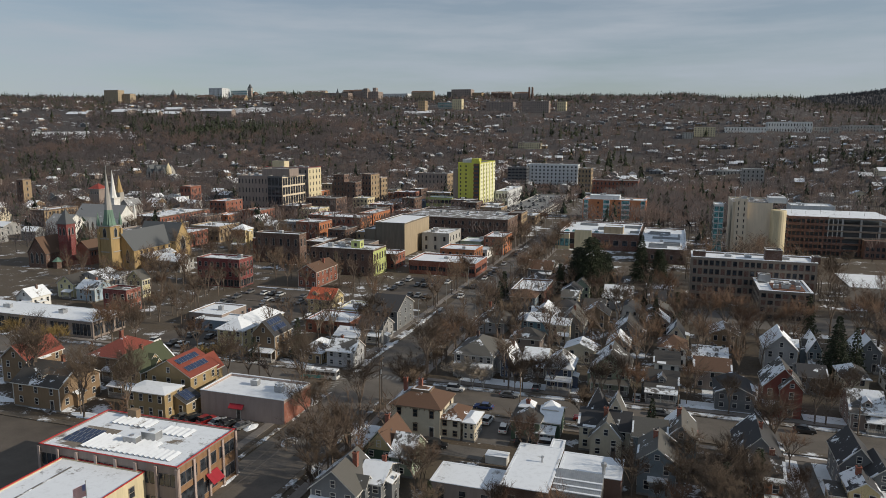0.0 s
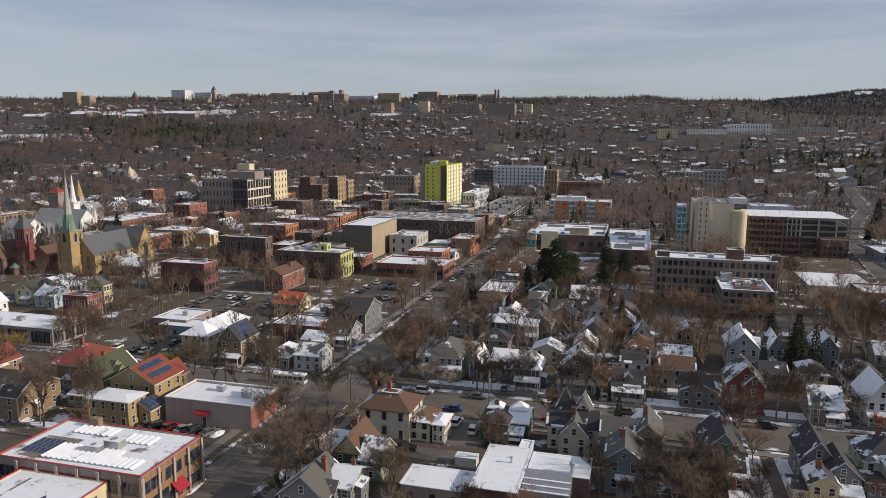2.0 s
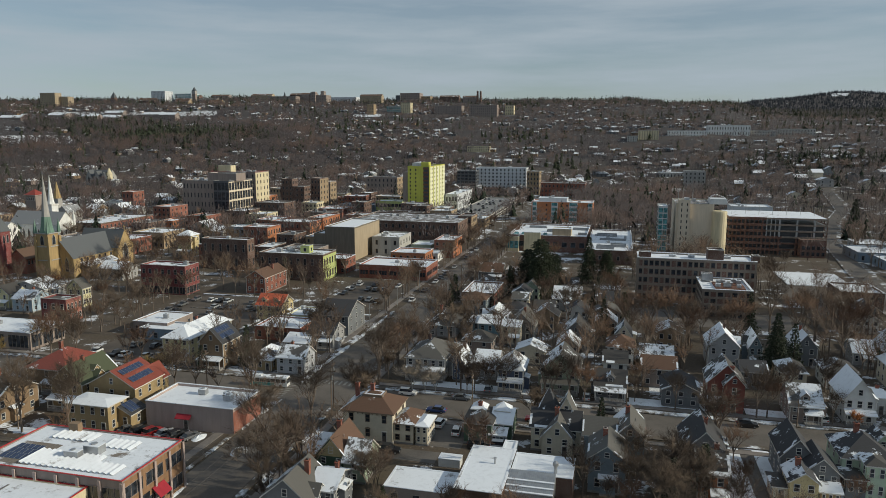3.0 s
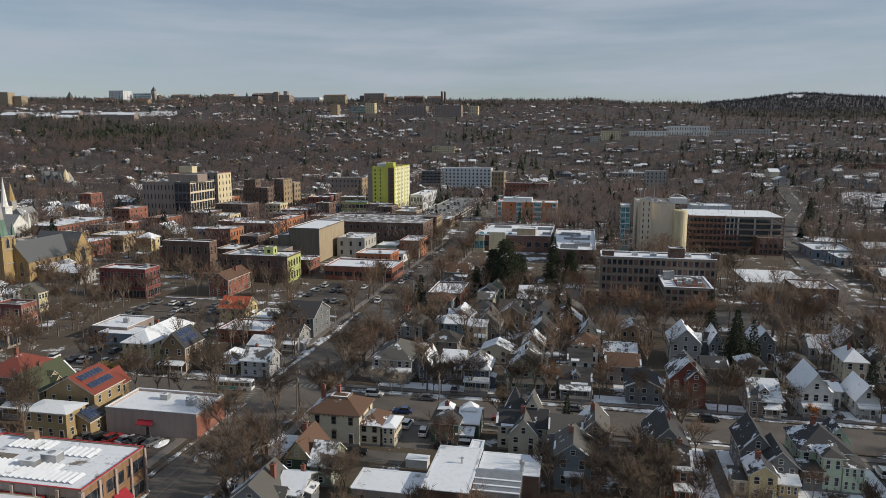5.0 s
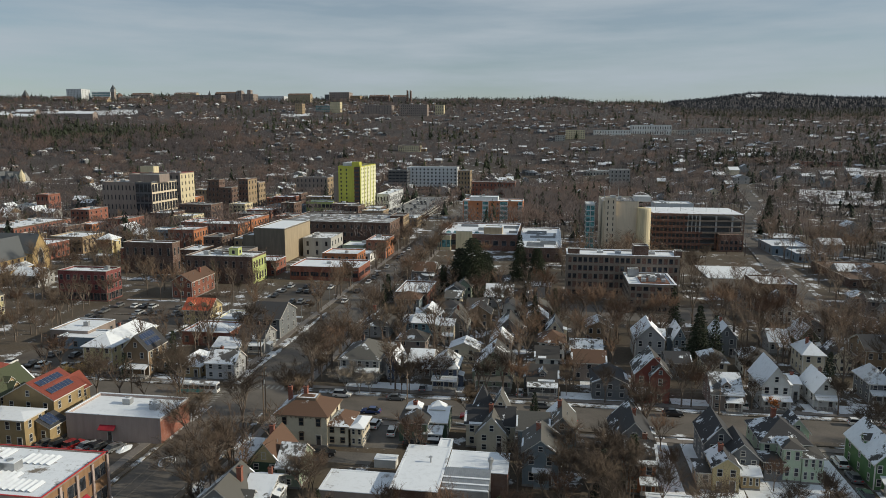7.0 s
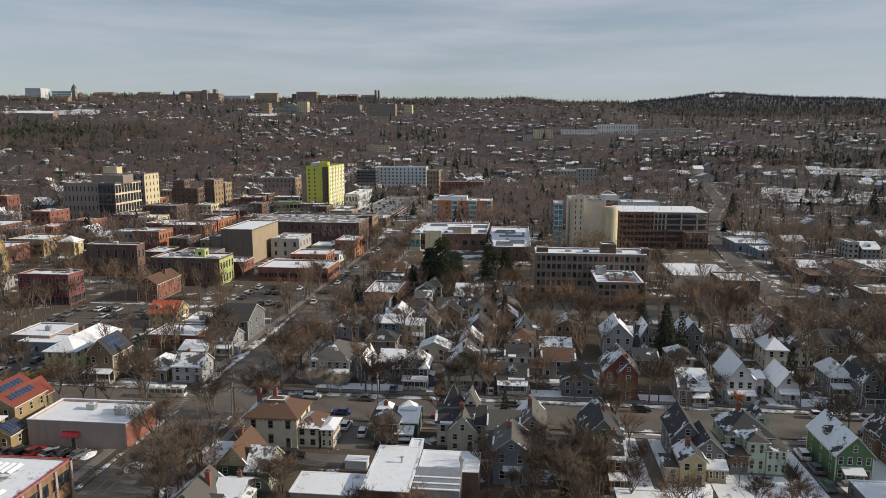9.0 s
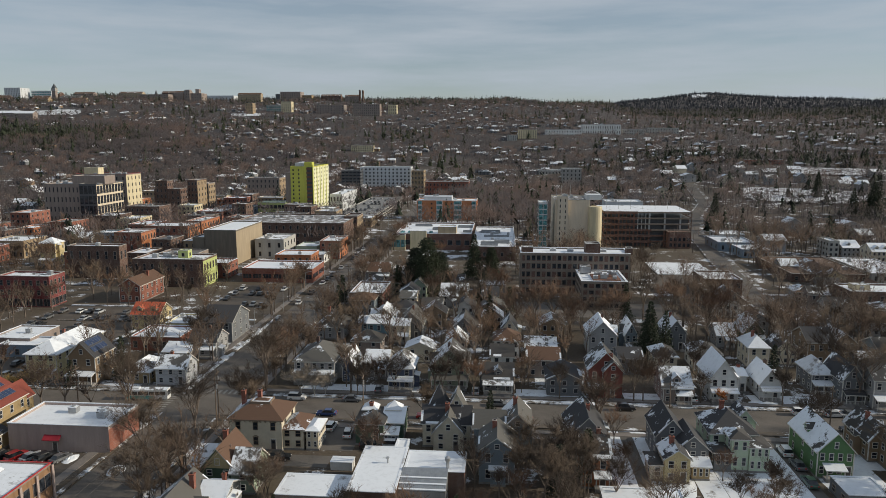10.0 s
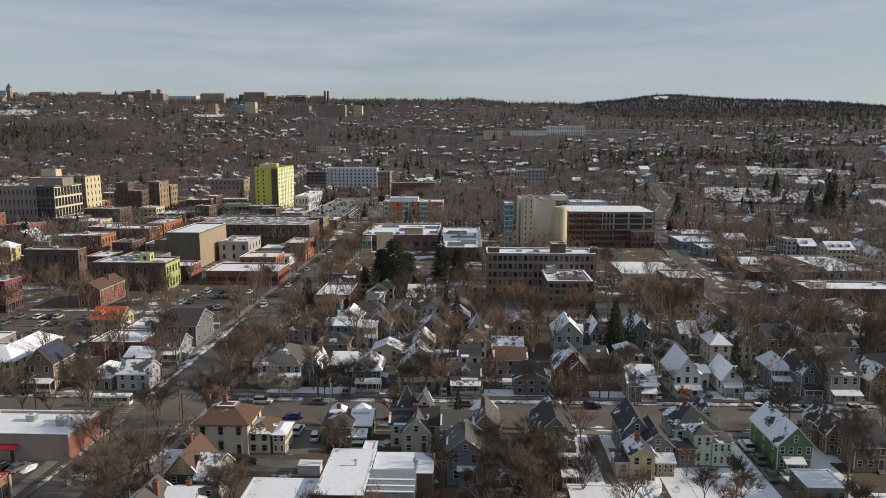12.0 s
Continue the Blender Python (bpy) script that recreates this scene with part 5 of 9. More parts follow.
# Dark brick stands for the shaded front, TAN_BRICK for the sunlit side.
block("yellow brick school block with a long snowy roof", -401.5, 361.4, 11.4, 28.3, 11.2, wall=BRICK_DARK, side=TAN_BRICK, floors=3, nx=3, ny=9)
# Bell tower is tan; its front is darkened to paint shade.
block("tan brick bell tower", -495.1, 435.2, 6.4, 7.8, 24.2, wall=BRICK_DARK, side=TAN_BRICK, floors=5, nx=1, ny=1, units=0)
block("purple-brown flat-roofed house with a snowy roof", 78.8, 279.8, 14.1, 18.0, 7.7, wall=BRICK_DARK, floors=2, nx=5, ny=3, roof=SNOW_FULL)
block("dark flat-roofed warehouse with a broad snowy roof", 123.1, 257.9, 34.0, 14.2, 8.4, wall=BRICK_DARK, floors=2, nx=8, ny=3, roof=SNOW_FULL, units=3)
block("cream stair house on a warehouse roof", 125.9, 262.9, 5.7, 4.0, 1.9, wall=CREAM_WALL, floors=1, nx=1, ny=0, units=0, z=7.81, sunk=0.1)
block("long shed with a snowy roof", 158.7, 316.5, 19.6, 40.0, 4.1, wall=CONCRETE, floors=1, nx=5, ny=3, roof=SNOW_FULL)
block("long dark shed with a brown roof", 125.2, 315.4, 31.9, 45.0, 3.6, wall=BRICK_DARK, floors=1, nx=8, ny=4, roof=SHINGLE_BROWN, units=2)
block("blue-grey metal warehouse with a snowy roof", 117.7, 396.7, 19.5, 26.0, 5.1, wall=STEEL_BLUE, floors=1, nx=4, ny=3, roof=SNOW_FULL)
block("blue-grey store with a snowy roof", 123.6, 376.2, 13.8, 18.0, 4.5, wall=STEEL_BLUE, floors=1, nx=4, ny=2, roof=SNOW_FULL)
block("low white-roofed store at the street", 130.5, 440.9, 15.4, 20.0, 3.5, wall=CONCRETE, floors=1, nx=5, ny=2, roof=SNOW_FULL)
block("pale grey flat-roofed apartment house", 169.4, 383.2, 5.3, 14.0, 8.5, wall=CONCRETE, floors=3, nx=2, ny=4)
block("small grey store with a snowy roof", -47.1, 301.4, 9.0, 10.0, 5.5, wall=GREY_SIDING, floors=1, nx=3, ny=2)
block("red brick flat-roofed house with a snowy roof", -55.2, 252.6, 12.0, 20.9, 5.9, wall=BRICK_DARK, side=RUST, floors=2, nx=4, ny=4, roof=SNOW_FULL)
block("red brick three-storey corner block with orange side", -185.4, 244.6, 20.0, 9.7, 11.6, wall=BRICK_RED, ground=True, floors=3, nx=7, ny=4, roof=SNOW)
# Right wall takes a lighter brick to show it sunlit.
block("deep red brick house with white window trim and a snowy roof", -189.5, 197.3, 10.1, 7.1, 8.0, wall=BRICK_RED, side=BRICK, floors=2, nx=3, ny=4, roof=SNOW, frame_mat=TRIM)
block("long low taupe store with a broad snowy roof", -226.6, 168.3, 60.1, 13.4, 5.2, wall=TAUPE, floors=1, nx=7, ny=3, ground=True, parapet=0.15, roof=SNOW_FULL, units=2)
block("low annex with a snowy roof", -149.4, 191.7, 12.4, 14.0, 4.2, wall=TAUPE, floors=1, nx=4, ny=3, roof=SNOW_FULL)
block("low annex with a snowy roof", -143.7, 187.0, 11.6, 9.0, 3.6, wall=STEEL_BLUE, floors=1, nx=3, ny=2, roof=SNOW_FULL)
block("low red brick store with a broad snowy roof", -109.0, 196.2, 14.9, 13.0, 4.2, wall=BRICK, floors=1, nx=5, ny=4, roof=SNOW_FULL, units=2)
block("lemon store with a snowy roof", -105.6, 211.4, 8.0, 12.0, 4.3, wall=LEMON, floors=1, nx=3, ny=3, roof=SNOW_FULL, units=2)
workshop = block("broad low workshop with a snow-covered flat roof", -24.9, 107.9, 8.0, 17.2, 5.3, wall=BRICK_DARK, floors=1, nx=2, ny=0, roof=SNOW_FULL, units=0, parapet=0.08)
part("vent", Shape().lathe(5.2, 10.5, [(5.3, 0.16), (6.2, 0.16), (6.25, 0.3), (6.5, 0.3)], 8), STEEL, workshop, "steel roof vent")
garage_back = block("brown brick garage with a snow-covered flat roof", -16.6, 116.6, 10.6, 8.0, 5.0, wall=BRICK_DARK, side=BRICK, floors=1, nx=0, ny=3, roof=SNOW_FULL, units=0, parapet=0.08, left=False)
part("flue", Shape().lathe(7.6, 1.4, [(5.0, 0.3), (6.4, 0.3), (6.45, 0.5), (7.0, 0.5), (7.3, 0.1)], 8), STEEL, garage_back, "dark steel flue with a cap")
block("low garage with a snow-covered flat roof", -37.3, 108.6, 11.6, 7.6, 3.8, wall=TAUPE, floors=1, nx=3, ny=2, roof=SNOW_FULL, units=0, parapet=0.08)
block("small white site trailer with snow on its roof", -31.9, 125.6, 4.2, 2.4, 1.6, wall=WHITE_SIDING, floors=1, nx=0, ny=0, roof=SNOW_FULL, units=0, name="trailer", parapet=0.05)
block("low shed with a flat snowy roof", 59.2, 118.6, 7.0, 7.0, 2.6, wall=SLATE_SIDING, floors=1, nx=3, ny=2, roof=SNOW_FULL, units=0, name='shed', parapet=0.2)
block("low shed with a flat snowy roof", 17.4, 111.4, 13.7, 6.0, 3.0, wall=SLATE_SIDING, floors=1, nx=4, ny=2, roof=SNOW_FULL, units=0, name='shed', parapet=0.2)
block("small white garden shed with a snowy roof", -20.2, 129.9, 2.4, 4.0, 3.0, wall=PALE_BLUE, floors=1, nx=1, ny=1, roof=SNOW_FULL, units=0, name='shed', parapet=0.2)
block("dark sheds with snowy roofs", -8.8, 282.7, 10.5, 9.0, 3.3, wall=SLATE_SIDING, floors=1, nx=3, ny=2, roof=SNOW_FULL, units=0)
house("dark-roofed gabled house among trees", 13.5, 133.9, 7.5, 12.0, 4.7, wall=SLATE_SIDING, rise=4.0, cover=SHINGLE_DARK, floors=2, nx=2)
house("rust red brick cottage with a snowy roof", 14.9, 122.3, 4.9, 9.0, 5.9, wall=ORANGE, axis='x', rise=2.4, cover=PATCHY, floors=2, nx=2, stack=-1)
green_house = house("bright green gabled house with patchy snow on its roof", 58.6, 129.7, 6.4, 13.0, 5.5, wall=GREEN, rise=3.4, cover=PATCHY, floors=2, nx=4, dormers=((0.55,'left'),))
porch(green_house, 1.1, 4.5, 0, 1.7, 2.5, SNOW_FULL, posts=2)
house("brown house with a dark roof and some snow", 71.4, 137.4, 4.6, 10.0, 4.5, wall=BROWN_SIDING, rise=3.0, cover=PATCHY, floors=2, nx=2)
house("dark brown house with a charcoal roof", 73.2, 130.2, 6.1, 11.0, 5.2, wall=BROWN_SIDING, axis='x', rise=3.0, cover=SHINGLE_DARK, floors=2, nx=3)
house("slate grey gabled house with a snow-patched roof and a porch", -54.7, 98.6, 8.0, 9.2, 4.8, wall=SLATE_SIDING, rise=3.4, cover=SHINGLE, floors=2, nx=3, stack=-1, porch_roof=SNOW_FULL)
house("dark green wing with a snowy roof", -48.0, 102.6, 4.2, 8.0, 5.0, wall=SLATE_SIDING, axis='x', rise=1.8, cover=SNOW, floors=2, nx=2)
house("long grey house with a complex hipped roof and a snowy porch", -52.5, 172.8, 10.2, 14.0, 5.8, wall=GREY_SIDING, roof='hip', rise=3.1, cover=SHINGLE, floors=2, nx=5, porch_roof=SNOW)
house("navy gabled house with snow on the roof", -40.4, 174.0, 3.2, 9.0, 4.5, wall=NAVY, rise=2.8, cover=SNOW, floors=2, nx=2, attic=False)
house("grey house with a snowy roof", -35.4, 178.5, 5.9, 9.0, 4.1, wall=GREY_SIDING, axis='x', rise=2.0, cover=SNOW, floors=2, nx=3)
house("navy house with a snowy hipped roof and white trim", -27.7, 169.6, 6.1, 9.0, 5.7, wall=NAVY, roof='hip', rise=3.4, cover=SNOW, floors=2, nx=2, porch_roof=SNOW_FULL)
house("grey-green gabled house with a steep patchy roof", -17.2, 171.6, 9.1, 11.0, 5.9, wall=SAGE, rise=4.0, cover=PATCHY, floors=2, nx=3, porch_roof=SHINGLE)
house("low slate grey house with snow on the porch", -4.1, 168.9, 7.2, 9.0, 3.8, wall=SLATE_SIDING, axis='x', rise=2.7, cover=PATCHY, floors=1, nx=3, dormers=((0.5,'front'),), porch_roof=SNOW)
house("taupe house with a broad snowy roof and a dormer", 38.4, 165.1, 6.5, 10.0, 4.2, wall=TAUPE, axis='x', rise=3.5, cover=SNOW, floors=2, nx=3, dormers=((0.5,'front'),))
house("white gabled house with a snow-covered roof and balcony porch", 49.9, 167.8, 6.1, 11.0, 6.0, wall=WHITE_SIDING, rise=4.3, cover=SNOW_FULL, floors=2, nx=3, porch_roof=SNOW_FULL)
house("small white garage with a flat roof", 58.6, 174.3, 1.7, 7.0, 4.4, wall=WHITE_SIDING, axis='x', rise=0.8, cover=SNOW_FULL, floors=1, nx=1, attic=False)
house("white cottage with a snowy gable and dormer", 62.1, 169.7, 4.7, 10.0, 4.3, wall=WHITE_SIDING, rise=3.3, cover=SNOW, floors=1, nx=2, dormers=((0.3,'right'),), porch_roof=SNOW_FULL)
house("dark house with a snowy hipped roof", 76.1, 175.0, 4.6, 9.0, 5.2, wall=SLATE_SIDING, roof='hip', rise=3.0, cover=SNOW_FULL, floors=2, nx=2, porch_roof=SNOW_FULL)
house("dark grey gabled house with a porch", 80.6, 168.9, 4.6, 11.0, 6.0, wall=SLATE_SIDING, rise=3.4, cover=SHINGLE_DARK, floors=2, nx=2, porch_roof=SHINGLE_DARK)
house("grey house with a long snowy porch", 85.9, 165.4, 6.5, 11.0, 7.3, wall=GREY_SIDING, axis='x', rise=3.3, cover=SHINGLE_DARK, floors=2, nx=3, porch_roof=SNOW_FULL)
house("brown house among bare trees", 96.1, 167.2, 4.6, 10.0, 5.6, wall=BROWN_SIDING, rise=3.3, cover=PATCHY, floors=2, nx=2)
house("teal house with a snowy flat-pitched roof", -40.4, 209.0, 6.9, 11.0, 6.2, wall=TEAL, axis='x', rise=1.2, cover=SNOW_FULL, floors=2, nx=3, attic=False)
house("cream house beside a teal one", -33.6, 209.2, 5.7, 9.0, 5.7, wall=CREAM, axis='x', rise=1.0, cover=SNOW_FULL, floors=2, nx=2, attic=False)
house("teal rear wing with a snowy roof", -44.5, 213.6, 3.1, 9.0, 5.1, wall=TEAL, axis='x', rise=1.0, cover=SNOW_FULL, floors=2, nx=2, attic=False)
house("house with a snowy pyramid roof", -41.9, 222.8, 7.7, 9.0, 4.5, wall=WHITE_SIDING, rise=3.1, cover=SNOW_FULL, floors=2, nx=2)
house("grey house with a steep patchy roof and a red chimney", -57.2, 212.0, 8.7, 11.0, 4.0, wall=GREY_SIDING, roof='hip', rise=3.8, cover=PATCHY, floors=2, nx=3, stack=1)
house("dark house with a steep tan gable", -31.9, 214.1, 7.7, 11.0, 5.1, wall=SLATE_SIDING, rise=3.8, cover=SHINGLE, floors=2, nx=2)
house("dark house with a red roof", -58.6, 301.0, 10.3, 10.0, 4.5, wall=SLATE_SIDING, axis='x', rise=3.1, cover=PATCHY_BROWN, floors=1, nx=3)
house("grey cross-gabled house with snow", -22.1, 256.4, 9.6, 12.0, 4.5, wall=GREY_SIDING, axis='x', rise=3.4, cover=SNOW, floors=2, nx=3)
house("dark gabled house with a patchy roof", -15.2, 211.1, 7.9, 11.0, 4.3, wall=SLATE_SIDING, rise=3.8, cover=PATCHY, floors=2, nx=2)
house("cream gabled house between bare trees", 0.3, 206.9, 4.5, 9.0, 5.9, wall=CREAM, rise=3.1, cover=SHINGLE_DARK, floors=2, nx=2)
house("low brown house with snow on its roof", 7.1, 196.3, 8.5, 9.0, 3.3, wall=BROWN_SIDING, axis='x', rise=2.4, cover=SNOW, floors=1, nx=3, porch_roof=SNOW)
house("pale grey gambrel-like house with snow", 25.0, 200.1, 7.8, 11.0, 6.7, wall=GREY_SIDING, rise=3.8, cover=SNOW, floors=2, nx=3)
house("slate blue house with snow on its porch", 36.0, 204.2, 3.3, 10.0, 6.0, wall=BLUE_GREY, rise=3.1, cover=PATCHY, floors=2, nx=2, porch_roof=SNOW)
house("grey gabled house with a snow-covered slope", 48.5, 208.7, 5.7, 11.0, 5.6, wall=SLATE_SIDING, rise=3.5, cover=SNOW, floors=2, nx=2)
house("low grey house with a snowy roof", 64.4, 212.8, 5.2, 9.0, 3.9, wall=GREY_SIDING, axis='x', rise=2.6, cover=SNOW, floors=1, nx=3)
house("dark green gabled house with snow", 73.0, 215.5, 5.9, 10.0, 4.3, wall=GREEN_DARK, rise=3.6, cover=SNOW, floors=2, nx=2)
house("cream house with a snowy hipped roof", 67.1, 193.4, 5.3, 9.0, 6.1, wall=CREAM, roof='hip', rise=2.8, cover=SNOW, floors=2, nx=2)
house("large dark brown house among bare trees", 83.3, 195.5, 6.9, 11.0, 7.3, wall=BROWN_SIDING, axis='x', rise=2.8, cover=SHINGLE_DARK, floors=2, nx=3)
house("house with a snow-covered low roof", 94.3, 188.6, 4.9, 9.0, 3.8, wall=SLATE_SIDING, axis='x', rise=2.0, cover=SNOW_FULL, floors=1, nx=3)
house("low house with snow on its roof", 115.4, 211.2, 7.2, 9.0, 3.8, wall=TAUPE, axis='x', rise=2.4, cover=SNOW, floors=1, nx=3)
house("cream gabled hall beside sheds", 135.4, 308.1, 8.8, 32.0, 3.7, wall=CREAM_WALL, rise=3.0, cover=SHINGLE_BROWN, floors=1, nx=4)
house("grey three-storey house with snow and a dormer", 176.0, 381.7, 8.5, 14.0, 5.2, wall=GREY_SIDING, axis='x', rise=3.0, cover=SNOW, floors=2, nx=4, dormers=((0.4,'front'),))
house("cream row house with three snowy gables", 183.0, 366.4, 13.2, 12.0, 5.8, wall=CREAM, axis='x', rise=3.3, cover=SNOW_FULL, floors=2, nx=6, dormers=((0.2,'front'),(0.5,'front'),(0.8,'front')))
house("white house with a snowy roof", 195.6, 347.7, 5.8, 10.0, 6.1, wall=WHITE_SIDING, rise=2.8, cover=SNOW, floors=2, nx=2)
house("pale house with a steep snowy roof", 208.2, 384.6, 5.8, 10.0, 4.9, wall=WHITE_SIDING, rise=2.8, cover=SNOW, floors=2, nx=2)
house("grey low house with a snowy roof", 127.5, 333.6, 7.7, 10.0, 3.8, wall=GREY_SIDING, axis='x', rise=2.4, cover=SNOW, floors=1, nx=3)
house("large cream three-storey house with a snow-covered hipped roof", -121.8, 168.1, 8.2, 22.1, 7.3, wall=LEMON, roof='hip', rise=2.8, cover=SNOW_FULL, floors=3, nx=3, ny=7)
house("brown gabled house with solar panels on its roof and a porch", -109.4, 166.7, 7.0, 8.8, 7.5, wall=BROWN_SIDING, rise=3.6, cover=SHINGLE_DARK, floors=2, nx=2, porch_roof=SNOW_FULL, solar='right')
house("lemon gabled house with a bright red metal roof", -119.9, 217.6, 9.4, 8.8, 5.3, wall=YELLOW_SIDING, axis='x', rise=3.0, cover=ROOF_ORANGE, floors=2, nx=3, dormers=((0.25,'front'),(0.75,'front')))
house("red brick hall with a low gabled roof and snow", -143.8, 253.6, 8.1, 18.8, 6.8, wall=BRICK, rise=2.6, cover=PATCHY_BROWN, floors=2, nx=3, ny=5, stack=-1)
house("dark grey cross-gabled house with a white lit gable", -91.6, 206.0, 9.8, 14.4, 6.5, wall=SLATE_SIDING, axis='x', rise=3.5, cover=SHINGLE_DARK, floors=2, nx=3, ny=3)
house("grey house with a low dark roof", -88.7, 190.8, 7.9, 9.0, 4.6, wall=GREY_SIDING, axis='x', rise=2.6, cover=SHINGLE_DARK, floors=2, nx=3)
house("pale blue house with a snowy roof and a bay", -86.9, 167.5, 7.7, 6.9, 4.7, wall=PALE_GREY, axis='x', rise=2.4, cover=SNOW, floors=2, nx=3, ny=2)
house("small tan house with a snowy hipped roof", -95.5, 167.9, 6.6, 10.0, 3.5, wall=OCHRE, roof='hip', rise=2.4, cover=SNOW, floors=1, nx=3)
house("grey low house with blue shadowed snow", -94.7, 187.5, 7.6, 9.0, 2.6, wall=GREY_SIDING, axis='x', rise=1.6, cover=SNOW_FULL, floors=1, nx=3)
house("house with a moss green roof and a dormer", -126.1, 132.3, 8.3, 12.0, 6.6, wall=OCHRE, rise=3.8, cover=SHINGLE_GREEN, floors=2, nx=2, dormers=((0.5,'right'),), porch_roof=SNOW)
house("house with a red hipped roof and brick chimneys", -140.8, 140.5, 11.5, 13.0, 6.1, wall=BROWN_SIDING, roof='hip', rise=3.6, cover=SHINGLE_RED, floors=2, nx=3, stack=1)
house("house with an orange-red roof", -158.5, 130.4, 8.0, 11.0, 6.6, wall=BROWN_SIDING, rise=3.3, cover=SHINGLE_RED, floors=2, nx=2)
house("brown house with a patchy snowy cross-gabled roof", -142.6, 119.5, 13.4, 12.0, 5.8, wall=BROWN_SIDING, axis='x', rise=3.6, cover=PATCHY, floors=2, nx=3, dormers=((0.5,'front'),))
house("white house with a snow-covered roof", -220.6, 189.6, 7.1, 7.8, 4.6, wall=WHITE_SIDING, rise=2.8, cover=SNOW_FULL, floors=1, nx=2)
house("lemon house with a dark roof", -220.9, 208.0, 7.4, 10.0, 5.7, wall=LEMON, rise=2.8, cover=PATCHY, floors=2, nx=2)
house("grey house with a snowy roof", -210.1, 206.0, 8.5, 9.0, 4.8, wall=PALE_BLUE, axis='x', rise=2.4, cover=SNOW, floors=2, nx=2)
house("pale house with a broad snowy roof", -221.6, 215.4, 17.0, 10.0, 6.3, wall=GREY_SIDING, rise=2.7, cover=SNOW, floors=2, nx=3)
house("lime green gabled house", -195.9, 216.4, 6.8, 4.2, 7.5, wall=LEMON, rise=3.1, cover=SHINGLE, floors=2, nx=2)
house("yellow house with white porches and a snowy roof", -223.9, 326.4, 7.7, 7.6, 10.9, wall=YELLOW_SIDING, roof='hip', rise=2.6, cover=SNOW, floors=2, nx=3, porch_roof=SNOW)
house("grey house with a broad snowy gable", -258.0, 390.8, 11.6, 14.0, 6.5, wall=GREY_SIDING, rise=3.3, cover=SNOW, floors=2, nx=3)
house("grey house with a snowy roof beside brick blocks", -236.4, 375.8, 9.1, 12.0, 6.2, wall=GREY_SIDING, axis='x', rise=2.6, cover=SNOW, floors=2, nx=3)
house("small grey house near the church", -220.1, 262.7, 11.6, 10.0, 5.2, wall=GREY_SIDING, axis='x', rise=2.4, cover=SNOW, floors=2, nx=3)
block("long tan stone hall on the skyline", -1045.0, 2015.7, 90.4, 30.0, 22.8, wall=TAUPE, floors=4, nx=12, ny=3, units=0, z=154.1)
block("brown hall with towers on the skyline", -888.3, 1969.3, 51.1, 36.0, 30.0, wall=TAUPE, floors=4, nx=7, ny=4, units=5, z=146.7)
block("brown brick roof tower on the skyline", -880.7, 1964.0, 11.9, 14.0, 39.3, wall=TAUPE, floors=5, nx=2, ny=2, units=0, z=146.5)
block("brown brick roof tower on the skyline", -860.3, 1983.5, 10.3, 14.0, 41.2, wall=TAUPE, floors=5, nx=2, ny=2, units=0, z=147.3)
block("white roofed greenhouse rows on the skyline", -916.0, 2182.6, 89.5, 50.0, 23.2, wall=WHITE_PANEL, floors=1, nx=10, ny=3, roof=SNOW_FULL, units=4, z=158.2)
block("big brown brick slab on the skyline", -672.1, 2156.8, 62.5, 40.0, 37.2, wall=TAUPE, floors=6, nx=9, ny=5, units=1, z=153.2)
block("lower brown wing on the skyline", -613.1, 2169.6, 33.9, 40.0, 27.5, wall=TAN_BRICK, floors=4, nx=6, ny=4, units=0, z=153.2)
block("dark stair tower on the skyline", -683.0, 2146.1, 14.3, 20.0, 30.1, wall=DARK_PANEL, floors=5, nx=2, ny=3, units=0, z=153.2)
block("red brick hall on the hill", -438.4, 1681.8, 65.9, 30.0, 26.3, wall=TAUPE, floors=5, nx=10, ny=4, units=0, z=105.4)
block("red brick hall beside stacks", -328.6, 1752.2, 30.9, 25.0, 17.6, wall=BRICK, floors=4, nx=5, ny=4, units=0, z=111.0)
block("cream apartment block with gables", 26.2, 1299.3, 33.3, 25.0, 17.7, wall=CREAM_WALL, floors=5, nx=8, ny=4, roof=SNOW_FULL, units=0, z=53.9)
block("grey apartment block on the slope", 7.5, 1279.9, 16.5, 25.0, 10.7, wall=CONCRETE, floors=3, nx=4, ny=4, roof=SNOW, units=0, z=52.0)
block("long white hall with a snowy roof", 149.6, 1387.7, 70.7, 40.0, 18.5, wall=WHITE_SIDING, floors=2, nx=16, ny=4, roof=SNOW_FULL, units=0, z=63.0)
block("long low grey hall with a snowy roof", 77.5, 1345.5, 65.8, 30.0, 12.1, wall=WHITE_SIDING, floors=2, nx=14, ny=4, roof=SNOW_FULL, units=0, z=59.8)
block("long grey hall with a snowy roof", 224.1, 1398.5, 44.2, 40.0, 10.3, wall=CONCRETE, floors=2, nx=10, ny=4, roof=SNOW_FULL, units=0, z=62.1)
block("long grey hall with a snowy roof", 279.6, 1447.1, 61.5, 40.0, 11.7, wall=CONCRETE, floors=2, nx=12, ny=4, roof=SNOW_FULL, units=0, z=64.3)
block("grey stone block with five rows of windows", 65.5, 806.4, 21.4, 18.0, 21.4, wall=STONE_GREY, floors=5, nx=5, ny=4, units=0, z=4.4)
block("low school with a snowy flat roof", 46.0, 928.1, 28.3, 25.0, 6.5, wall=CONCRETE, floors=1, nx=7, ny=3, roof=SNOW_FULL, units=0, z=11.5)
block("long apartment row on the slope", -242.0, 1138.2, 36.1, 14.0, 8.9, wall=CREAM_WALL, floors=3, nx=10, ny=2, roof=SNOW, units=0, z=36.7)
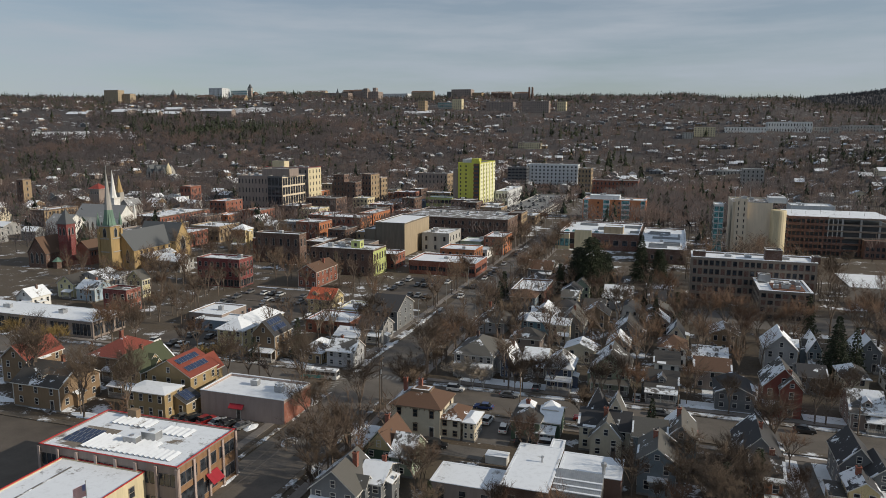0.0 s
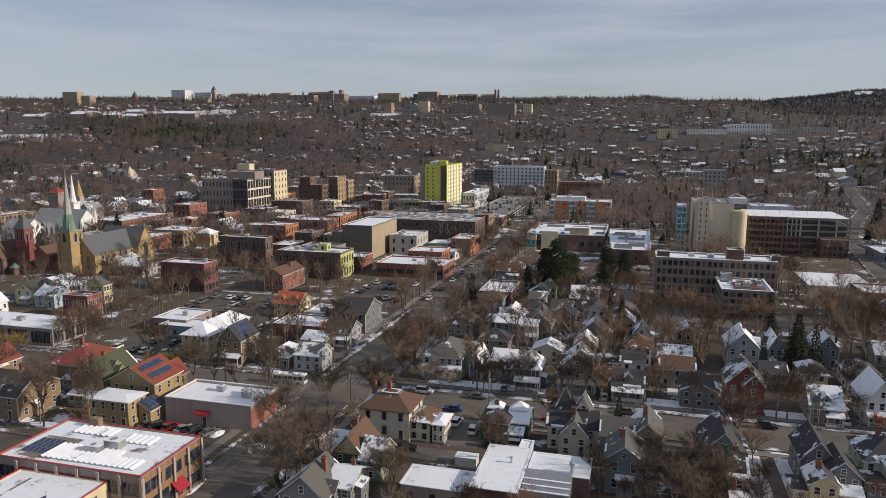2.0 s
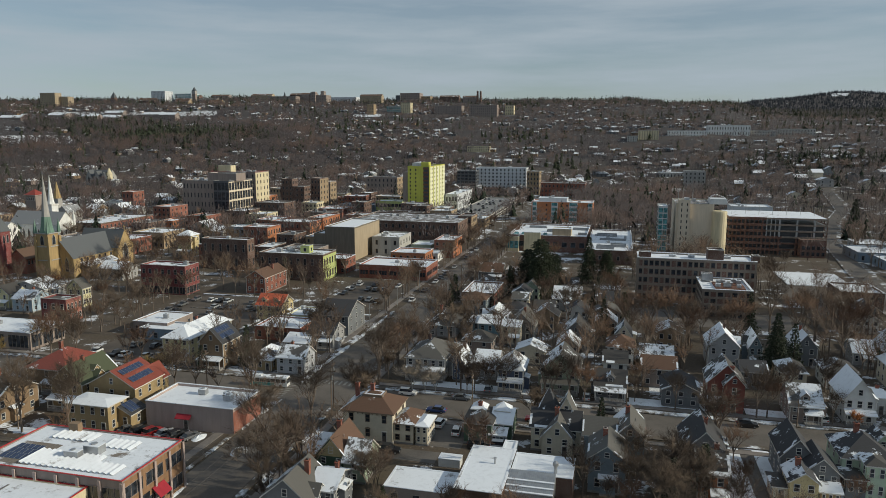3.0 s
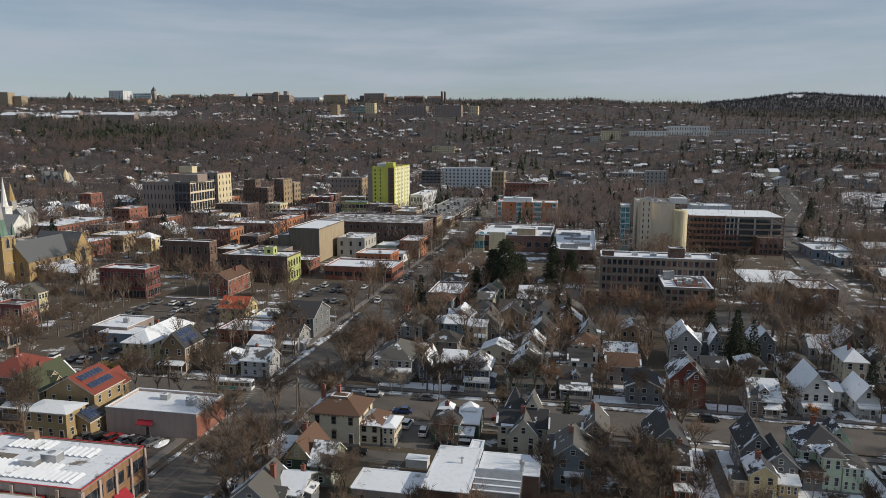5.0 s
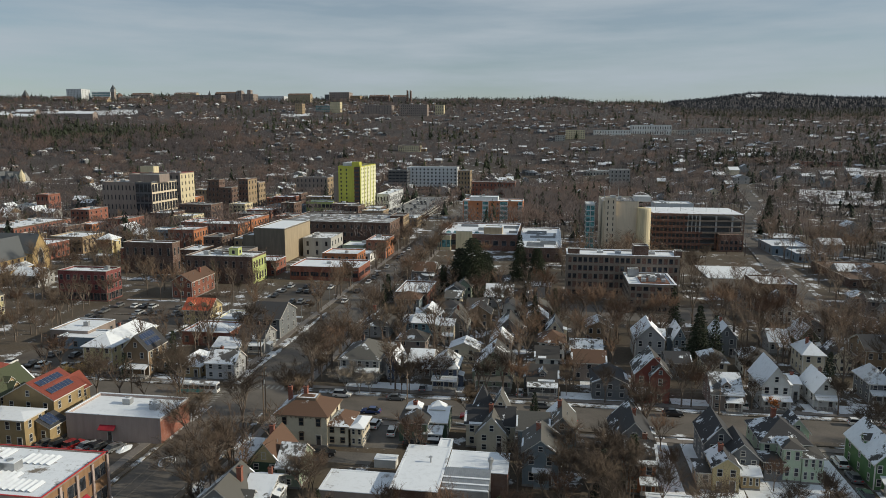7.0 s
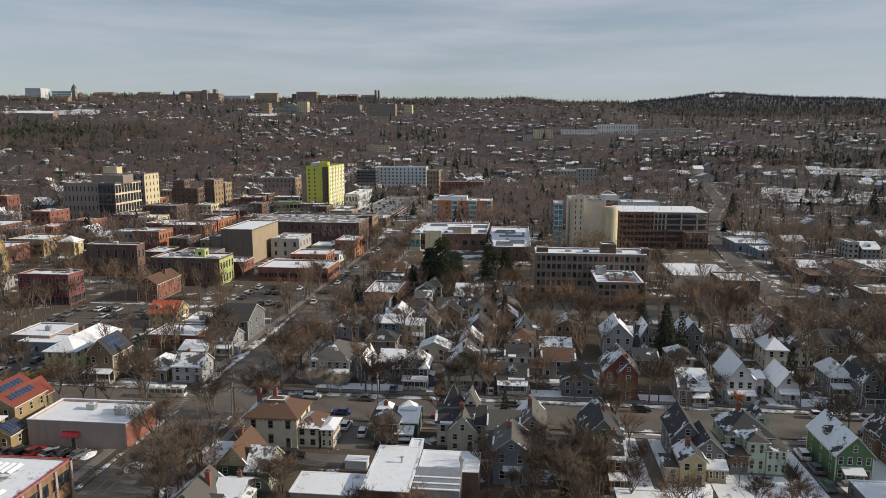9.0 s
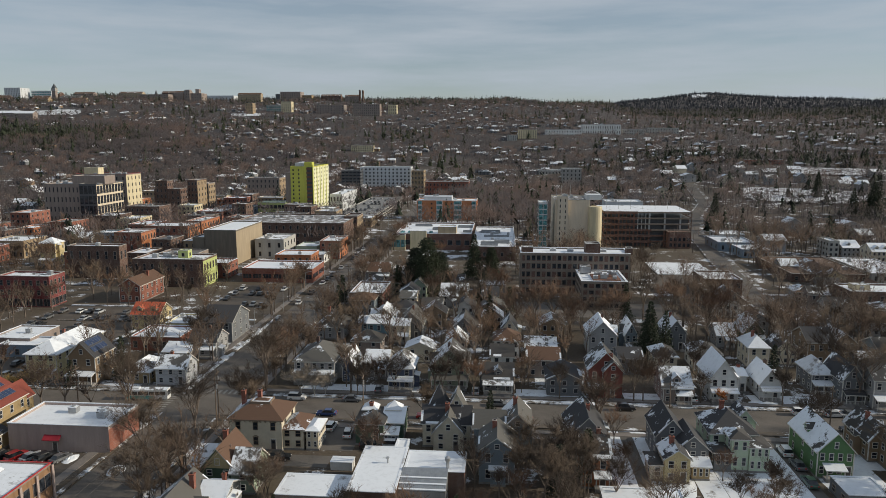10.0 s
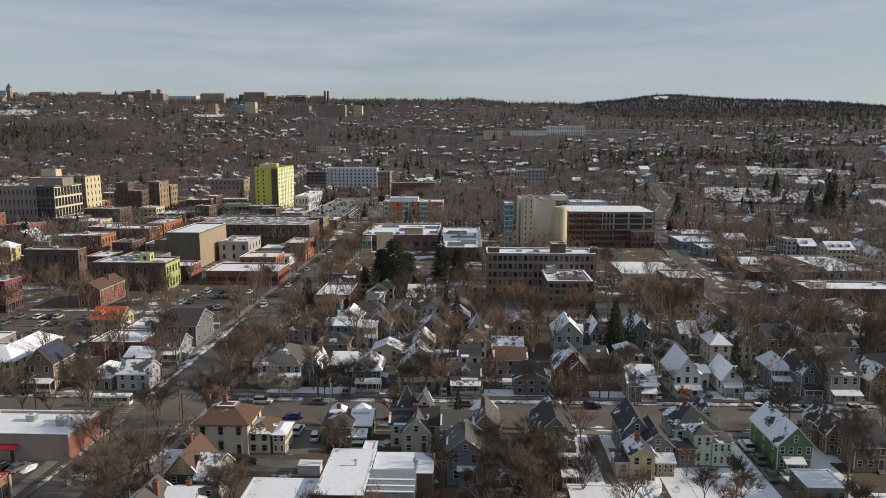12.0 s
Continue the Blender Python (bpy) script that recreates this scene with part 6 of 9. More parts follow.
block("school on the slope with a cupola", 285.6, 877.7, 43.6, 30.0, 6.7, wall=BRICK, floors=2, nx=10, ny=4, roof=SNOW_FULL, units=0, z=27.0)
block("orange panelled four-storey apartment block with glazed bays", -64.0, 531.9, 44.9, 20.0, 14.4, wall=ORANGE_PANEL, floors=4, nx=6, ny=4, ww=1.2, wh=0.4, roof=SNOW_FULL, frame_mat=ORANGE_PANEL, units=4)
block("white penthouse with a snowy roof on orange flats", -59.1, 534.9, 21.2, 11.0, 3.2, wall=WHITE_PANEL, floors=1, nx=0, ny=0, units=2, roof=SNOW_FULL, z=13.87, sunk=0.1)
# ---- halls of the campus on the hilltop ----
GLADES = []

def hill_hall(label, x, y, w, d, top, wall, rise=0.0, floors=4, roof=None, style="sash", name="campus_hall", glass=None, nx=0):
    """A hall standing on the slope, its roof at the height top; pitched and snowy where it has a rise."""
    z = min(terrain(x, y), terrain(x + w, y)) - 1
    h = max(6.0, top - z - rise)
    nx = nx or int(w / 4.5)
    r0, b0, b1 = math.hypot(x, y), math.degrees(math.atan2(x, y)), math.degrees(math.atan2(x + w, y))
    GLADES.append((b0 - 0.2, b1 + 0.2, r0 - 130, r0 + 8))
    if rise:
        return house(label, x, y, w, d, h, wall=wall, axis="x", rise=rise, cover=roof or SNOW_FULL, floors=floors, nx=nx, ny=3, name=name, group="halls of the campus", z=z, attic=False)
    return block(label, x, y, w, d, h, wall=wall, floors=floors, nx=nx, ny=3, roof=roof or SNOW, units=0, name=name, group="halls of the campus", z=z, style=style, glass=glass)


hill_hall("tall tan hotel slab with rows of windows on the hilltop", -1404.7, 1515.9, 43.8, 22, 163.3, STUCCO_TAN, floors=7)
hill_hall("lower tan wing of the hilltop hotel", -1358, 1529.7, 22, 20, 154.5, STUCCO_TAN, floors=5)
hill_hall("pale cream laboratory block on the hilltop", -1363.1, 1897.0, 46, 40, 189.5, WHITE_PANEL, floors=6)
hill_hall("long pale green glazed hall on the hilltop", -1308, 1930.6, 58, 40, 183.0, WHITE_PANEL, floors=4, style="strip", glass=GLASS_BLUE)
hill_hall("brown brick campus hall with a pitched roof", -1341.2, 1802.6, 53.7, 24, 164.4, BRICK_DARK, 7, 4, SHINGLE_BROWN)
hill_hall("tan stone campus library with a slate roof", -1214.0, 1790, 44, 24, 162.0, TAN_BRICK, 9, 4, SHINGLE_BROWN)
hill_hall("long brown stone campus hall with a grey roof", -1176.0, 1850, 56, 24, 166.0, TAUPE, 6, 4, SHINGLE)
hill_hall("gabled tan stone campus hall", -1085.4, 1751.4, 37.6, 22, 150.5, TAN_BRICK, 8, 4, SHINGLE_BROWN)
for x, y, w, top, wall in ((-1290, 1960, 46, 181, BRICK_DARK), (-1235, 2010, 60, 184, TAUPE), (-1110, 2030, 70, 186, STUCCO_TAN), (-1010, 2090, 60, 190, BRICK_DARK), (-960, 2060, 50, 189, TAUPE), (-790, 2120, 70, 186, STUCCO_TAN), (-545, 2150, 60, 182, BRICK_DARK), (-470, 2140, 44, 180, TAUPE)):
    hill_hall("low campus hall among trees on the skyline", x, y, w, 22, top, wall, 5, 4, SHINGLE_BROWN)
for x, y, w, top in ((-1122.7, 1109.4, 48.6, 97.4), (-1083.3, 1183.7, 39.4, 103.6), (-1052.1, 1236.3, 38.7, 102.8), (-1018.5, 1252.2, 42.5, 100.8), (-1006.5, 1365.3, 53.2, 109.8), (-1120, 1232, 42, 103.5), (-1085, 1345, 46, 113), (-940, 1330, 38, 108)):
    hill_hall("long brown stone dormitory with a snow-covered roof", x, y, w, 15, top, TAUPE, 4.5, 4)
hill_hall("yellow-tan hillside block in the sun", -597.0, 1648.2, 17.2, 20, 135.0, TAN_BRICK, floors=4)
hill_hall("pale blue-grey glazed hillside block", -575.5, 1733.2, 39.9, 22, 134.1, CONCRETE, floors=4, style="strip", glass=GLASS_BLUE)
hill_hall("white concrete tower block on the hill", -529.2, 1703.3, 24.5, 20, 140.7, CREAM_WALL, floors=7)
hill_hall("grey-brown hall on the hill", -348.7, 1670.1, 62.8, 24, 132.5, TAUPE, floors=5)
hill_hall("cream hall with a snowy roof on the hill", -275.8, 1729.7, 20.4, 20, 133.1, CREAM_WALL, floors=3)

italianate = villa("cream Italianate house with a brown hipped roof and side porch", -54.3, 132.9, [dict(x=0.0, y=0.0, w=10.8, d=9.5, h=6.6, roof='hip', rise=2.8, wall=CREAM, cover=PATCHY_BROWN, nf=3, ns=2, trim=TRIM_BROWN),
    dict(x=10.5, y=0.7, w=4.5, d=7.5, h=4.5, roof='hip', rise=1.5, wall=CREAM, cover=PATCHY_BROWN, nf=2, ns=3, trim=TRIM_BROWN),
    dict(x=15.5, y=0.8, w=2.5, d=6.0, h=4.3, roof='hip', rise=0.6, wall=CREAM, cover=SNOW_FULL, nf=2, ns=4)])
villa("dark green house with a patchy snowy roof and two white gablets", -29.4, 137.1, [dict(x=0.0, y=0.0, w=5.7, d=9.0, h=4.7, roof='hip', rise=1.3, wall=GREEN_DARK, cover=PATCHY, nf=2, ns=3),
    dict(x=5.3, y=2.4, w=4.1, d=9.0, h=4.0, axis='x', rise=1.6, wall=GREEN_DARK, cover=SNOW, nf=1, ns=2),
    dict(x=5.5, y=0.1, w=3.1, d=4.0, h=2.5, axis='x', rise=0.8, wall=BLUE_GREY, cover=SNOW_FULL, nf=2, ns=1, floors=1),
    dict(x=0.8, y=5.0, w=2.6, d=2.6, h=5.8, roof='hip', rise=1.5, wall=GREEN_DARK, cover=SNOW_FULL, nf=1, ns=1),
    dict(x=5.7, y=5.8, w=2.7, d=2.6, h=5.6, roof='hip', rise=1.5, wall=GREEN_DARK, cover=SNOW_FULL, nf=1, ns=1)])
villa("beige gabled house with dark cross roof and a steep pyramid turret", -13.2, 135.0, [dict(x=0.0, y=0.0, w=6.0, d=7.0, h=4.2, axis='y', rise=3.4, wall=CREAM, cover=SHINGLE, nf=2, ns=2),
    dict(x=-2.4, y=2.3, w=9.7, d=6.5, h=5.2, axis='x', rise=2.6, wall=CREAM, cover=SHINGLE_DARK, nf=4, ns=2),
    dict(x=-1.1, y=5.6, w=3.4, d=3.6, h=7.2, roof='hip', rise=4.6, wall=CREAM, cover=SHINGLE_DARK, nf=1, ns=1),
    dict(x=2.5, y=5.6, w=3.6, d=4.0, h=6.9, axis='y', rise=3.6, wall=CREAM, cover=SHINGLE, nf=1, ns=1)])
villa("blue-grey gabled house with a tan-lit roof", -3.6, 122.5, [dict(x=0.0, y=0.0, w=6.4, d=9.0, h=6.5, axis='y', rise=2.4, wall=BLUE_GREY, cover=SHINGLE, nf=2, ns=3),
    dict(x=2.1, y=-0.8, w=2.7, d=1.6, h=3.2, axis='x', rise=0.3, wall=BLUE_GREY, cover=SNOW_FULL, nf=1, ns=0, floors=1)])
villa("tall blue house with a grey roof and a side wing", 0.8, 133.2, [dict(x=0.0, y=0.0, w=5.5, d=10.0, h=6.4, axis='y', rise=2.8, wall=BLUE_GREY, cover=SHINGLE, nf=2, ns=3),
    dict(x=-5.7, y=-0.4, w=5.9, d=6.0, h=6.5, axis='x', rise=2.4, wall=BLUE_GREY, cover=SHINGLE, nf=2, ns=1)])
villa("slate grey house with dark steep roofs and a yellow annex", 30.0, 125.0, [dict(x=0.0, y=0.0, w=4.5, d=6.0, h=5.0, axis='y', rise=1.6, wall=YELLOW_SIDING, cover=SHINGLE_DARK, nf=2, ns=2),
    dict(x=-2.3, y=1.1, w=2.6, d=5.0, h=3.4, roof='hip', rise=0.4, wall=CREAM, cover=PATCHY, nf=1, ns=2, floors=1),
    dict(x=3.4, y=5.3, w=5.8, d=8.0, h=4.6, axis='y', rise=2.6, wall=SLATE_SIDING, cover=SHINGLE_DARK, nf=3, ns=2),
    dict(x=0.4, y=9.3, w=5.7, d=10.0, h=5.5, axis='y', rise=3.2, wall=SLATE_SIDING, cover=SHINGLE_DARK, nf=2, ns=3),
    dict(x=5.4, y=2.0, w=3.2, d=4.0, h=2.8, axis='x', rise=0.8, wall=OCHRE, cover=SNOW, nf=3, ns=2, floors=1)])
villa("pale green Victorian house with patchy hipped roofs and bays", 40.8, 135.3, [dict(x=0.0, y=0.0, w=8.7, d=10.0, h=5.9, roof='hip', rise=3.2, wall=MINT, cover=SHINGLE_DARK, nf=4, ns=3),
    dict(x=2.8, y=-4.0, w=3.2, d=5.0, h=6.6, roof='hip', rise=0.9, wall=MINT, cover=PATCHY, nf=2, ns=2),
    dict(x=6.1, y=-4.3, w=3.6, d=5.0, h=5.2, roof='hip', rise=0.5, wall=MINT, cover=PATCHY, nf=3, ns=2),
    dict(x=-0.3, y=-4.1, w=3.2, d=5.0, h=3.9, roof='hip', rise=0.4, wall=SLATE_SIDING, cover=PATCHY, nf=2, ns=2, floors=1),
    dict(x=6.1, y=5.9, w=4.4, d=5.0, h=5.8, axis='y', rise=2.6, wall=MINT, cover=SHINGLE_DARK, nf=2, ns=1)])
villa("tan and dark green house with a steep gable and snowy slope", -53.0, 116.1, [dict(x=0.0, y=0.0, w=6.0, d=9.0, h=4.3, axis='y', rise=3.6, wall=GREEN_DARK, cover=PATCHY_BROWN, nf=2, ns=2, front=YELLOW_SIDING),
    dict(x=5.8, y=-0.9, w=4.1, d=7.5, h=4.0, axis='x', rise=3.0, wall=SAGE, cover=SNOW, nf=1, ns=2),
    dict(x=-2.4, y=1.6, w=3.3, d=7.0, h=3.8, axis='x', rise=2.6, wall=GREEN_DARK, cover=SNOW, nf=1, ns=1)])
villa("red brick house with steep dark gables and a porch", 24.8, 167.2, [dict(x=0.0, y=0.0, w=4.3, d=4.0, h=7.1, axis='y', rise=2.4, wall=RUST, cover=SHINGLE, nf=1, ns=1),
    dict(x=-3.3, y=2.3, w=8.1, d=9.0, h=6.7, axis='y', rise=4.2, wall=RUST, cover=PATCHY, nf=3, ns=3),
    dict(x=-3.3, y=-0.3, w=3.3, d=3.0, h=2.9, axis='x', rise=0.6, wall=RUST, cover=SNOW_FULL, nf=1, ns=0, floors=1)])
villa("ochre house with red roofs, solar panels and a snowy flat wing", -113.2, 122.6, [dict(x=0.0, y=0.0, w=10.0, d=6.0, h=6.3, roof='hip', rise=0.5, wall=OCHRE, cover=SNOW_FULL, nf=4, ns=2, stack=False),
    dict(x=-1.9, y=8.8, w=12.0, d=10.0, h=7.2, axis='y', rise=3.4, wall=OCHRE, cover=SHINGLE_RED, nf=3, ns=3, solar=True),
    dict(x=4.5, y=13.6, w=5.1, d=8.0, h=6.2, axis='y', rise=3.0, wall=OCHRE, cover=SHINGLE_RED, nf=2, ns=2),
    dict(x=7.4, y=3.1, w=5.7, d=5.0, h=3.5, axis='y', rise=1.5, wall=OCHRE, cover=SHINGLE_DARK, nf=2, ns=1, floors=1, solar=True)])


# ---- the lime yellow tower ----
def yellow_tower():
    # Side colours are paler than the front because sunlight is painted in.
    ob = block("tall lime yellow slab tower clad in panels", -163.2, 542.5, 18.2, 48, 38.8, wall=YELLOW, side=TOWER_SUNLIT, floors=12, nx=0, ny=9, ww=1.5, wh=0.40, glass=GLASS_PALE, frame_mat=YELLOW, side_frame=YELLOW_PALE, units=4, cap=YELLOW, name="apartment_tower", roof=TAR, left=False)
    far_windows(ob, [("front", u, 1.9 + 3.1 * k, 1.0, 1.5) for k in range(12) for u in (2.2, 6.6)], (18.2, 48), YELLOW, GLASS)
    part("stair_slot", Shape().box(12.9, -0.25, 0, 17.6, 0, 38.2), DARK_PANEL, ob, "dark recessed stair slot")
    for k in range(12):
        part("balcony", Shape().ring(12.9, -1.5, 2.6 + 3.1 * k, 16.6, -0.26, 3.6 + 3.1 * k, 0.12).box(12.9, -1.5, 2.4 + 3.1 * k, 16.6, -0.26, 2.6 + 3.1 * k), PLANT_BROWN, ob, "brown balcony with a slab floor")
    for y in (9.6, 19.2, 28.8, 38.4):
        part("side_fin", Shape().box(18.21, y - 0.25, 0, 18.55, y + 0.25, 38.4), YELLOW, ob, "lime upright fin")
    part("wing_wall", Shape().box(-4.6, 2, 0, -0.01, 40, 34), TAUPE, ob, "grey-brown windowed side wing")
    part("fin", Shape().box(17.7, -1.7, 0, 18.25, -0.01, 40.2), YELLOW, ob)
    part("plant_room", Shape().box(2, 6, 38.2, 9, 24, 41.2), WHITE_PANEL, ob, "pale grey plant room on the roof")
    part("lift_head", Shape().box(10.5, 2, 38.2, 16.5, 9, 42.0), YELLOW, ob, "lime lift head")
    for u in (4, 7.5, 12, 14.5):
        part("mast", Shape().lathe(u, 5, [(38.2, 0.12), (44, 0.06)], 5), STEEL, ob)


yellow_tower()


# ---- red-trimmed hall with a panelled snowy roof ----
def red_trim_hall():
    x, y, w, d, h = -103.0, 90.3, 28.6, 16.0, 9.0
    ob = block("tan two-storey hall with red trim and snow-covered roof panels", x, y, w, d, h, wall=TAUPE, side=WOOD_PANEL, floors=2, nx=7, ny=3, roof=SNOW_FULL, cap=RED_TRIM, units=2, style="strip", parapet=0.35, name="hall", frame_mat=TAUPE)
    for i in range(8):
        part("pilaster", Shape().box(w * i / 7 - 0.25, -0.35, 0, w * i / 7 + 0.25, -0.13, h - 0.3), PINK_TAUPE, ob)
    for i in range(5):
        part("pilaster", Shape().box(w + 0.13, d * i / 4 - 0.25, 0, w + 0.35, d * i / 4 + 0.25, h - 0.3), PINK_TAUPE, ob)
    row = Shape().solid([(-0.36, 0, 0), (0.36, 0, 0), (0.36, 5.6, 0), (-0.36, 5.6, 0)], [(-0.36, 0, 0.5), (0.30, 0, 0.16), (0.30, 5.6, 0.16), (-0.36, 5.6, 0.5)], 1, 0).mesh("snowy_solar_panel", [SNOW_FULL, STEEL])
    short = Shape().solid([(-0.36, 0, 0), (0.36, 0, 0), (0.36, 3.4, 0), (-0.36, 3.4, 0)], [(-0.36, 0, 0.5), (0.30, 0, 0.16), (0.30, 3.4, 0.16), (-0.36, 3.4, 0.5)], 1, 0).mesh("snowy_solar_panel", [SNOW_FULL, STEEL])
    for i in range(17):
        e = part("snowy_solar_panel", row if i < 12 else short, None, ob, "tilted solar panels under snow")
        e.matrix_basis = pose(7.8 + 1.1 * i, 1.6, h - 0.3)
    for i in range(7):
        e = part("snowy_solar_panel", short, None, ob, "tilted solar panels under snow")
        e.matrix_basis = pose(5.6 + 1.2 * i, 11.4, h - 0.3)
    for i in range(5):
        e = part("snowy_solar_panel", short, None, ob, "tilted solar panels under snow")
        e.matrix_basis = pose(17.2 + 1.2 * i, 10.2, h - 0.3)
    for i in range(5):
        for j in range(3):
            e = part("solar_panel", solar_panel_mesh(), None, ob)
            e.matrix_basis = pose(2.6 + 1.06 * i, 3.6 + 1.75 * j, h - 0.05, 8, 0, 0)
    part("melted_patch", Shape().box(1.6, 1.4, h - 0.19, 9.4, 9.4, h - 0.17), MELT, ob, "dirty melted patch round the panels")
    part("melted_patch", Shape().box(15.2, 7.6, h - 0.19, 22.8, 11.6, h - 0.17), MELT, ob, "dirty melted patch round the vents")
    s = Shape().slab([(w + 1.7, 7.0, 2.9), (w + 1.7, 10.2, 2.9), (w + 0.15, 10.2, 4.4), (w + 0.15, 7.0, 4.4)], 0.12)
    part("awning", s, AWNING, ob, "bright red awning over the entrance")
    part("porch_wall", Shape().box(w + 0.05, 0.6, 0, w + 0.12, 6.4, 4.2), GLASS, ob, "dark glazed shopfront")
    part("roof_hood", Shape().box(6, d - 1.4, h - 0.3, 8, d - 0.2, h + 1.4), BROWN_SIDING, ob)


red_trim_hall()


def cream_garage():
    ob = block("cream hall with red roof trim and a flat snowy roof", -98.0, 58, 17.2, 32.2, 7.3, wall=CREAM_WALL, floors=2, nx=3, ny=5, roof=SNOW_FULL, cap=RED_TRIM, units=1, parapet=0.3, name="hall")
    part("seam", Shape().box(4.0, 2, 7.1, 4.35, 30, 7.22), TAR, ob, "dark seam where snow has melted")
    return ob


cream_garage()


def flag_on_pole(x, y):
    ob = thing("flagpole", "tall steel flagpole with a hanging striped flag", "flagpole", x, y, 0)
    s = Shape().lathe(0, 0, [(0, 0.1), (8, 0.06), (12.5, 0.04)], 8)
    part("pole", s, STEEL, ob)
    part("finial", Shape().lathe(0, 0, [(12.5, 0.04), (12.6, 0.11), (12.7, 0.11), (12.8, 0.02)], 8), STEEL, ob)
    s = Shape()
    for i in range(13):
        z = 12.2 - 0.14 * (i + 1)
        for k in range(6):
            a, b = k * 0.42, (k + 1) * 0.42
            ya, yb = 0.16 * math.sin(a * 2.6), 0.16 * math.sin(b * 2.6)
            m = 2 if (i < 7 and b < 1.1) else i % 2
            s.solid([(-0.06 - a, ya, z - a * 0.55), (-0.06 - b, yb, z - b * 0.55), (-0.06 - b, yb + 0.02, z - b * 0.55), (-0.06 - a, ya + 0.02, z - a * 0.55)],
                    [(-0.06 - a, ya, z + 0.14 - a * 0.55), (-0.06 - b, yb, z + 0.14 - b * 0.55), (-0.06 - b, yb + 0.02, z + 0.14 - b * 0.55), (-0.06 - a, ya + 0.02, z + 0.14 - a * 0.55)], m)
    part("flag", s, [AWNING, TRIM, paint("flag_blue", (0.03, 0.05, 0.2))], ob, "red and white striped flag with a blue corner")


flag_on_pole(-79.2, 76.5)


# ---- churches ----
def pointed_window(parent, x, y, z, w, h, rz):
    s = Shape()
    prof = [(-w / 2, 0), (w / 2, 0), (w / 2, h * 0.65), (w * 0.28, h * 0.88), (0, h), (-w * 0.28, h * 0.88), (-w / 2, h * 0.65)]
    s.solid([(px, 0.02, pz) for px, pz in prof][::-1], [(px, -0.06, pz) for px, pz in prof][::-1], 0)
    big = [(px * 1.25, pz * 1.08 - 0.1) for px, pz in prof]
    s.solid([(px, 0.02, pz) for px, pz in big][::-1], [(px, -0.03, pz) for px, pz in big][::-1], 1)
    e = part("window", s, [GLASS, STONE_GREY], parent)
    e.matrix_basis = pose(x, y, z, 0, 0, rz)


def golden_church():
    ob = thing("church", "golden stone church with a pale spire and a slate roof", "church", -245.4, 256, 0)
    BUILT.append((-258, 256, -230, 305))
    part("nave_wall", gabled_walls(Shape(), -1, 6, 13, 36, 0, 9, 8, "y"), STONE_GOLD, ob)
    part("nave_roof", gable_roof(Shape(), -1, 6, 13, 36, 9, 8, 0.5, "y", 0.3), [SLATE, STONE_GOLD], ob, "grey slate roof")
    part("transept_wall", gabled_walls(Shape(), -6, 31, 16, 42, 0, 10, 8, "x"), STONE_GOLD, ob)
    part("transept_roof", gable_roof(Shape(), -6, 31, 16, 42, 10, 8, 0.3, "x", 0.3), [SLATE, STONE_GOLD], ob)
    part("aisle_wall", Shape().box(13, 10, 0, 16.5, 30.5, 5), STONE_GOLD, ob)
    part("aisle_roof", Shape().slab([(16.9, 9.8, 5), (16.9, 30.6, 5), (13.02, 30.6, 6.6), (13.02, 9.8, 6.6)], 0.2), SNOW_FULL, ob)
    for i in range(6):
        pointed_window(ob, 13, 11 + 3.8 * i, 6.8, 1.1, 1.9, 90)
    pointed_window(ob, 16, 36.5, 3.5, 3.0, 8, 90)
    for u in (2.5, 6, 9.5):
        pointed_window(ob, u, 6, 3, 1.6, 6, 0)
    part("gable_cross", Shape().box(15.8, 36.3, 18, 16.1, 36.6, 20.2).box(15.8, 35.9, 19.2, 16.1, 37.0, 19.5), STONE_GOLD, ob)
    tower = part("tower", Shape().box(0, 0, 0, 6.0, 6.0, 20.5), STONE_GOLD, ob, "square golden stone bell tower")
    for z in (8.5, 14.5, 20.2):
        part("string_course", Shape().ring(-0.5, -0.3, z, 6.5, 6.7, z + 0.4, 0.5), STONE_GREY, tower)
    for sx, sy in ((-0.2, 0), (6.2, 0), (-0.2, 6.4), (6.2, 6.4)):
        part("buttress", Shape().box(sx - 0.55, sy - 0.55, 0, sx + 0.55, sy + 0.55, 19), STONE_GOLD, tower)
        part("pinnacle", Shape().lathe(sx, sy, [(20.6, 0.8), (22.5, 0.75), (26.5, 0.05)], 6), VERDIGRIS, tower, "green copper corner pinnacle")
    for u, v, rz in ((3, 0, 0), (6.2, 3.2, 90), (-0.2, 3.2, -90)):
        pointed_window(tower, u, v, 15.4, 1.6, 4.2, rz)
    part("spire_foot", Shape().lathe(3, 3.2, [(20.6, 3.2), (22.5, 2.6), (27.5, 1.85)], 8, turn=0.39), VERDIGRIS, ob, "green copper foot of the spire")
    part("spire", Shape().lathe(3, 3.2, [(27.5, 1.8), (45.5, 0.06)], 8, turn=0.39), STONE_GREY, ob, "slender pale grey spire")
    part("spire_cross", Shape().box(2.93, 3.13, 45.4, 3.07, 3.27, 47.0).box(2.5, 3.13, 46.2, 3.5, 3.27, 46.4), STEEL, ob)


golden_church()


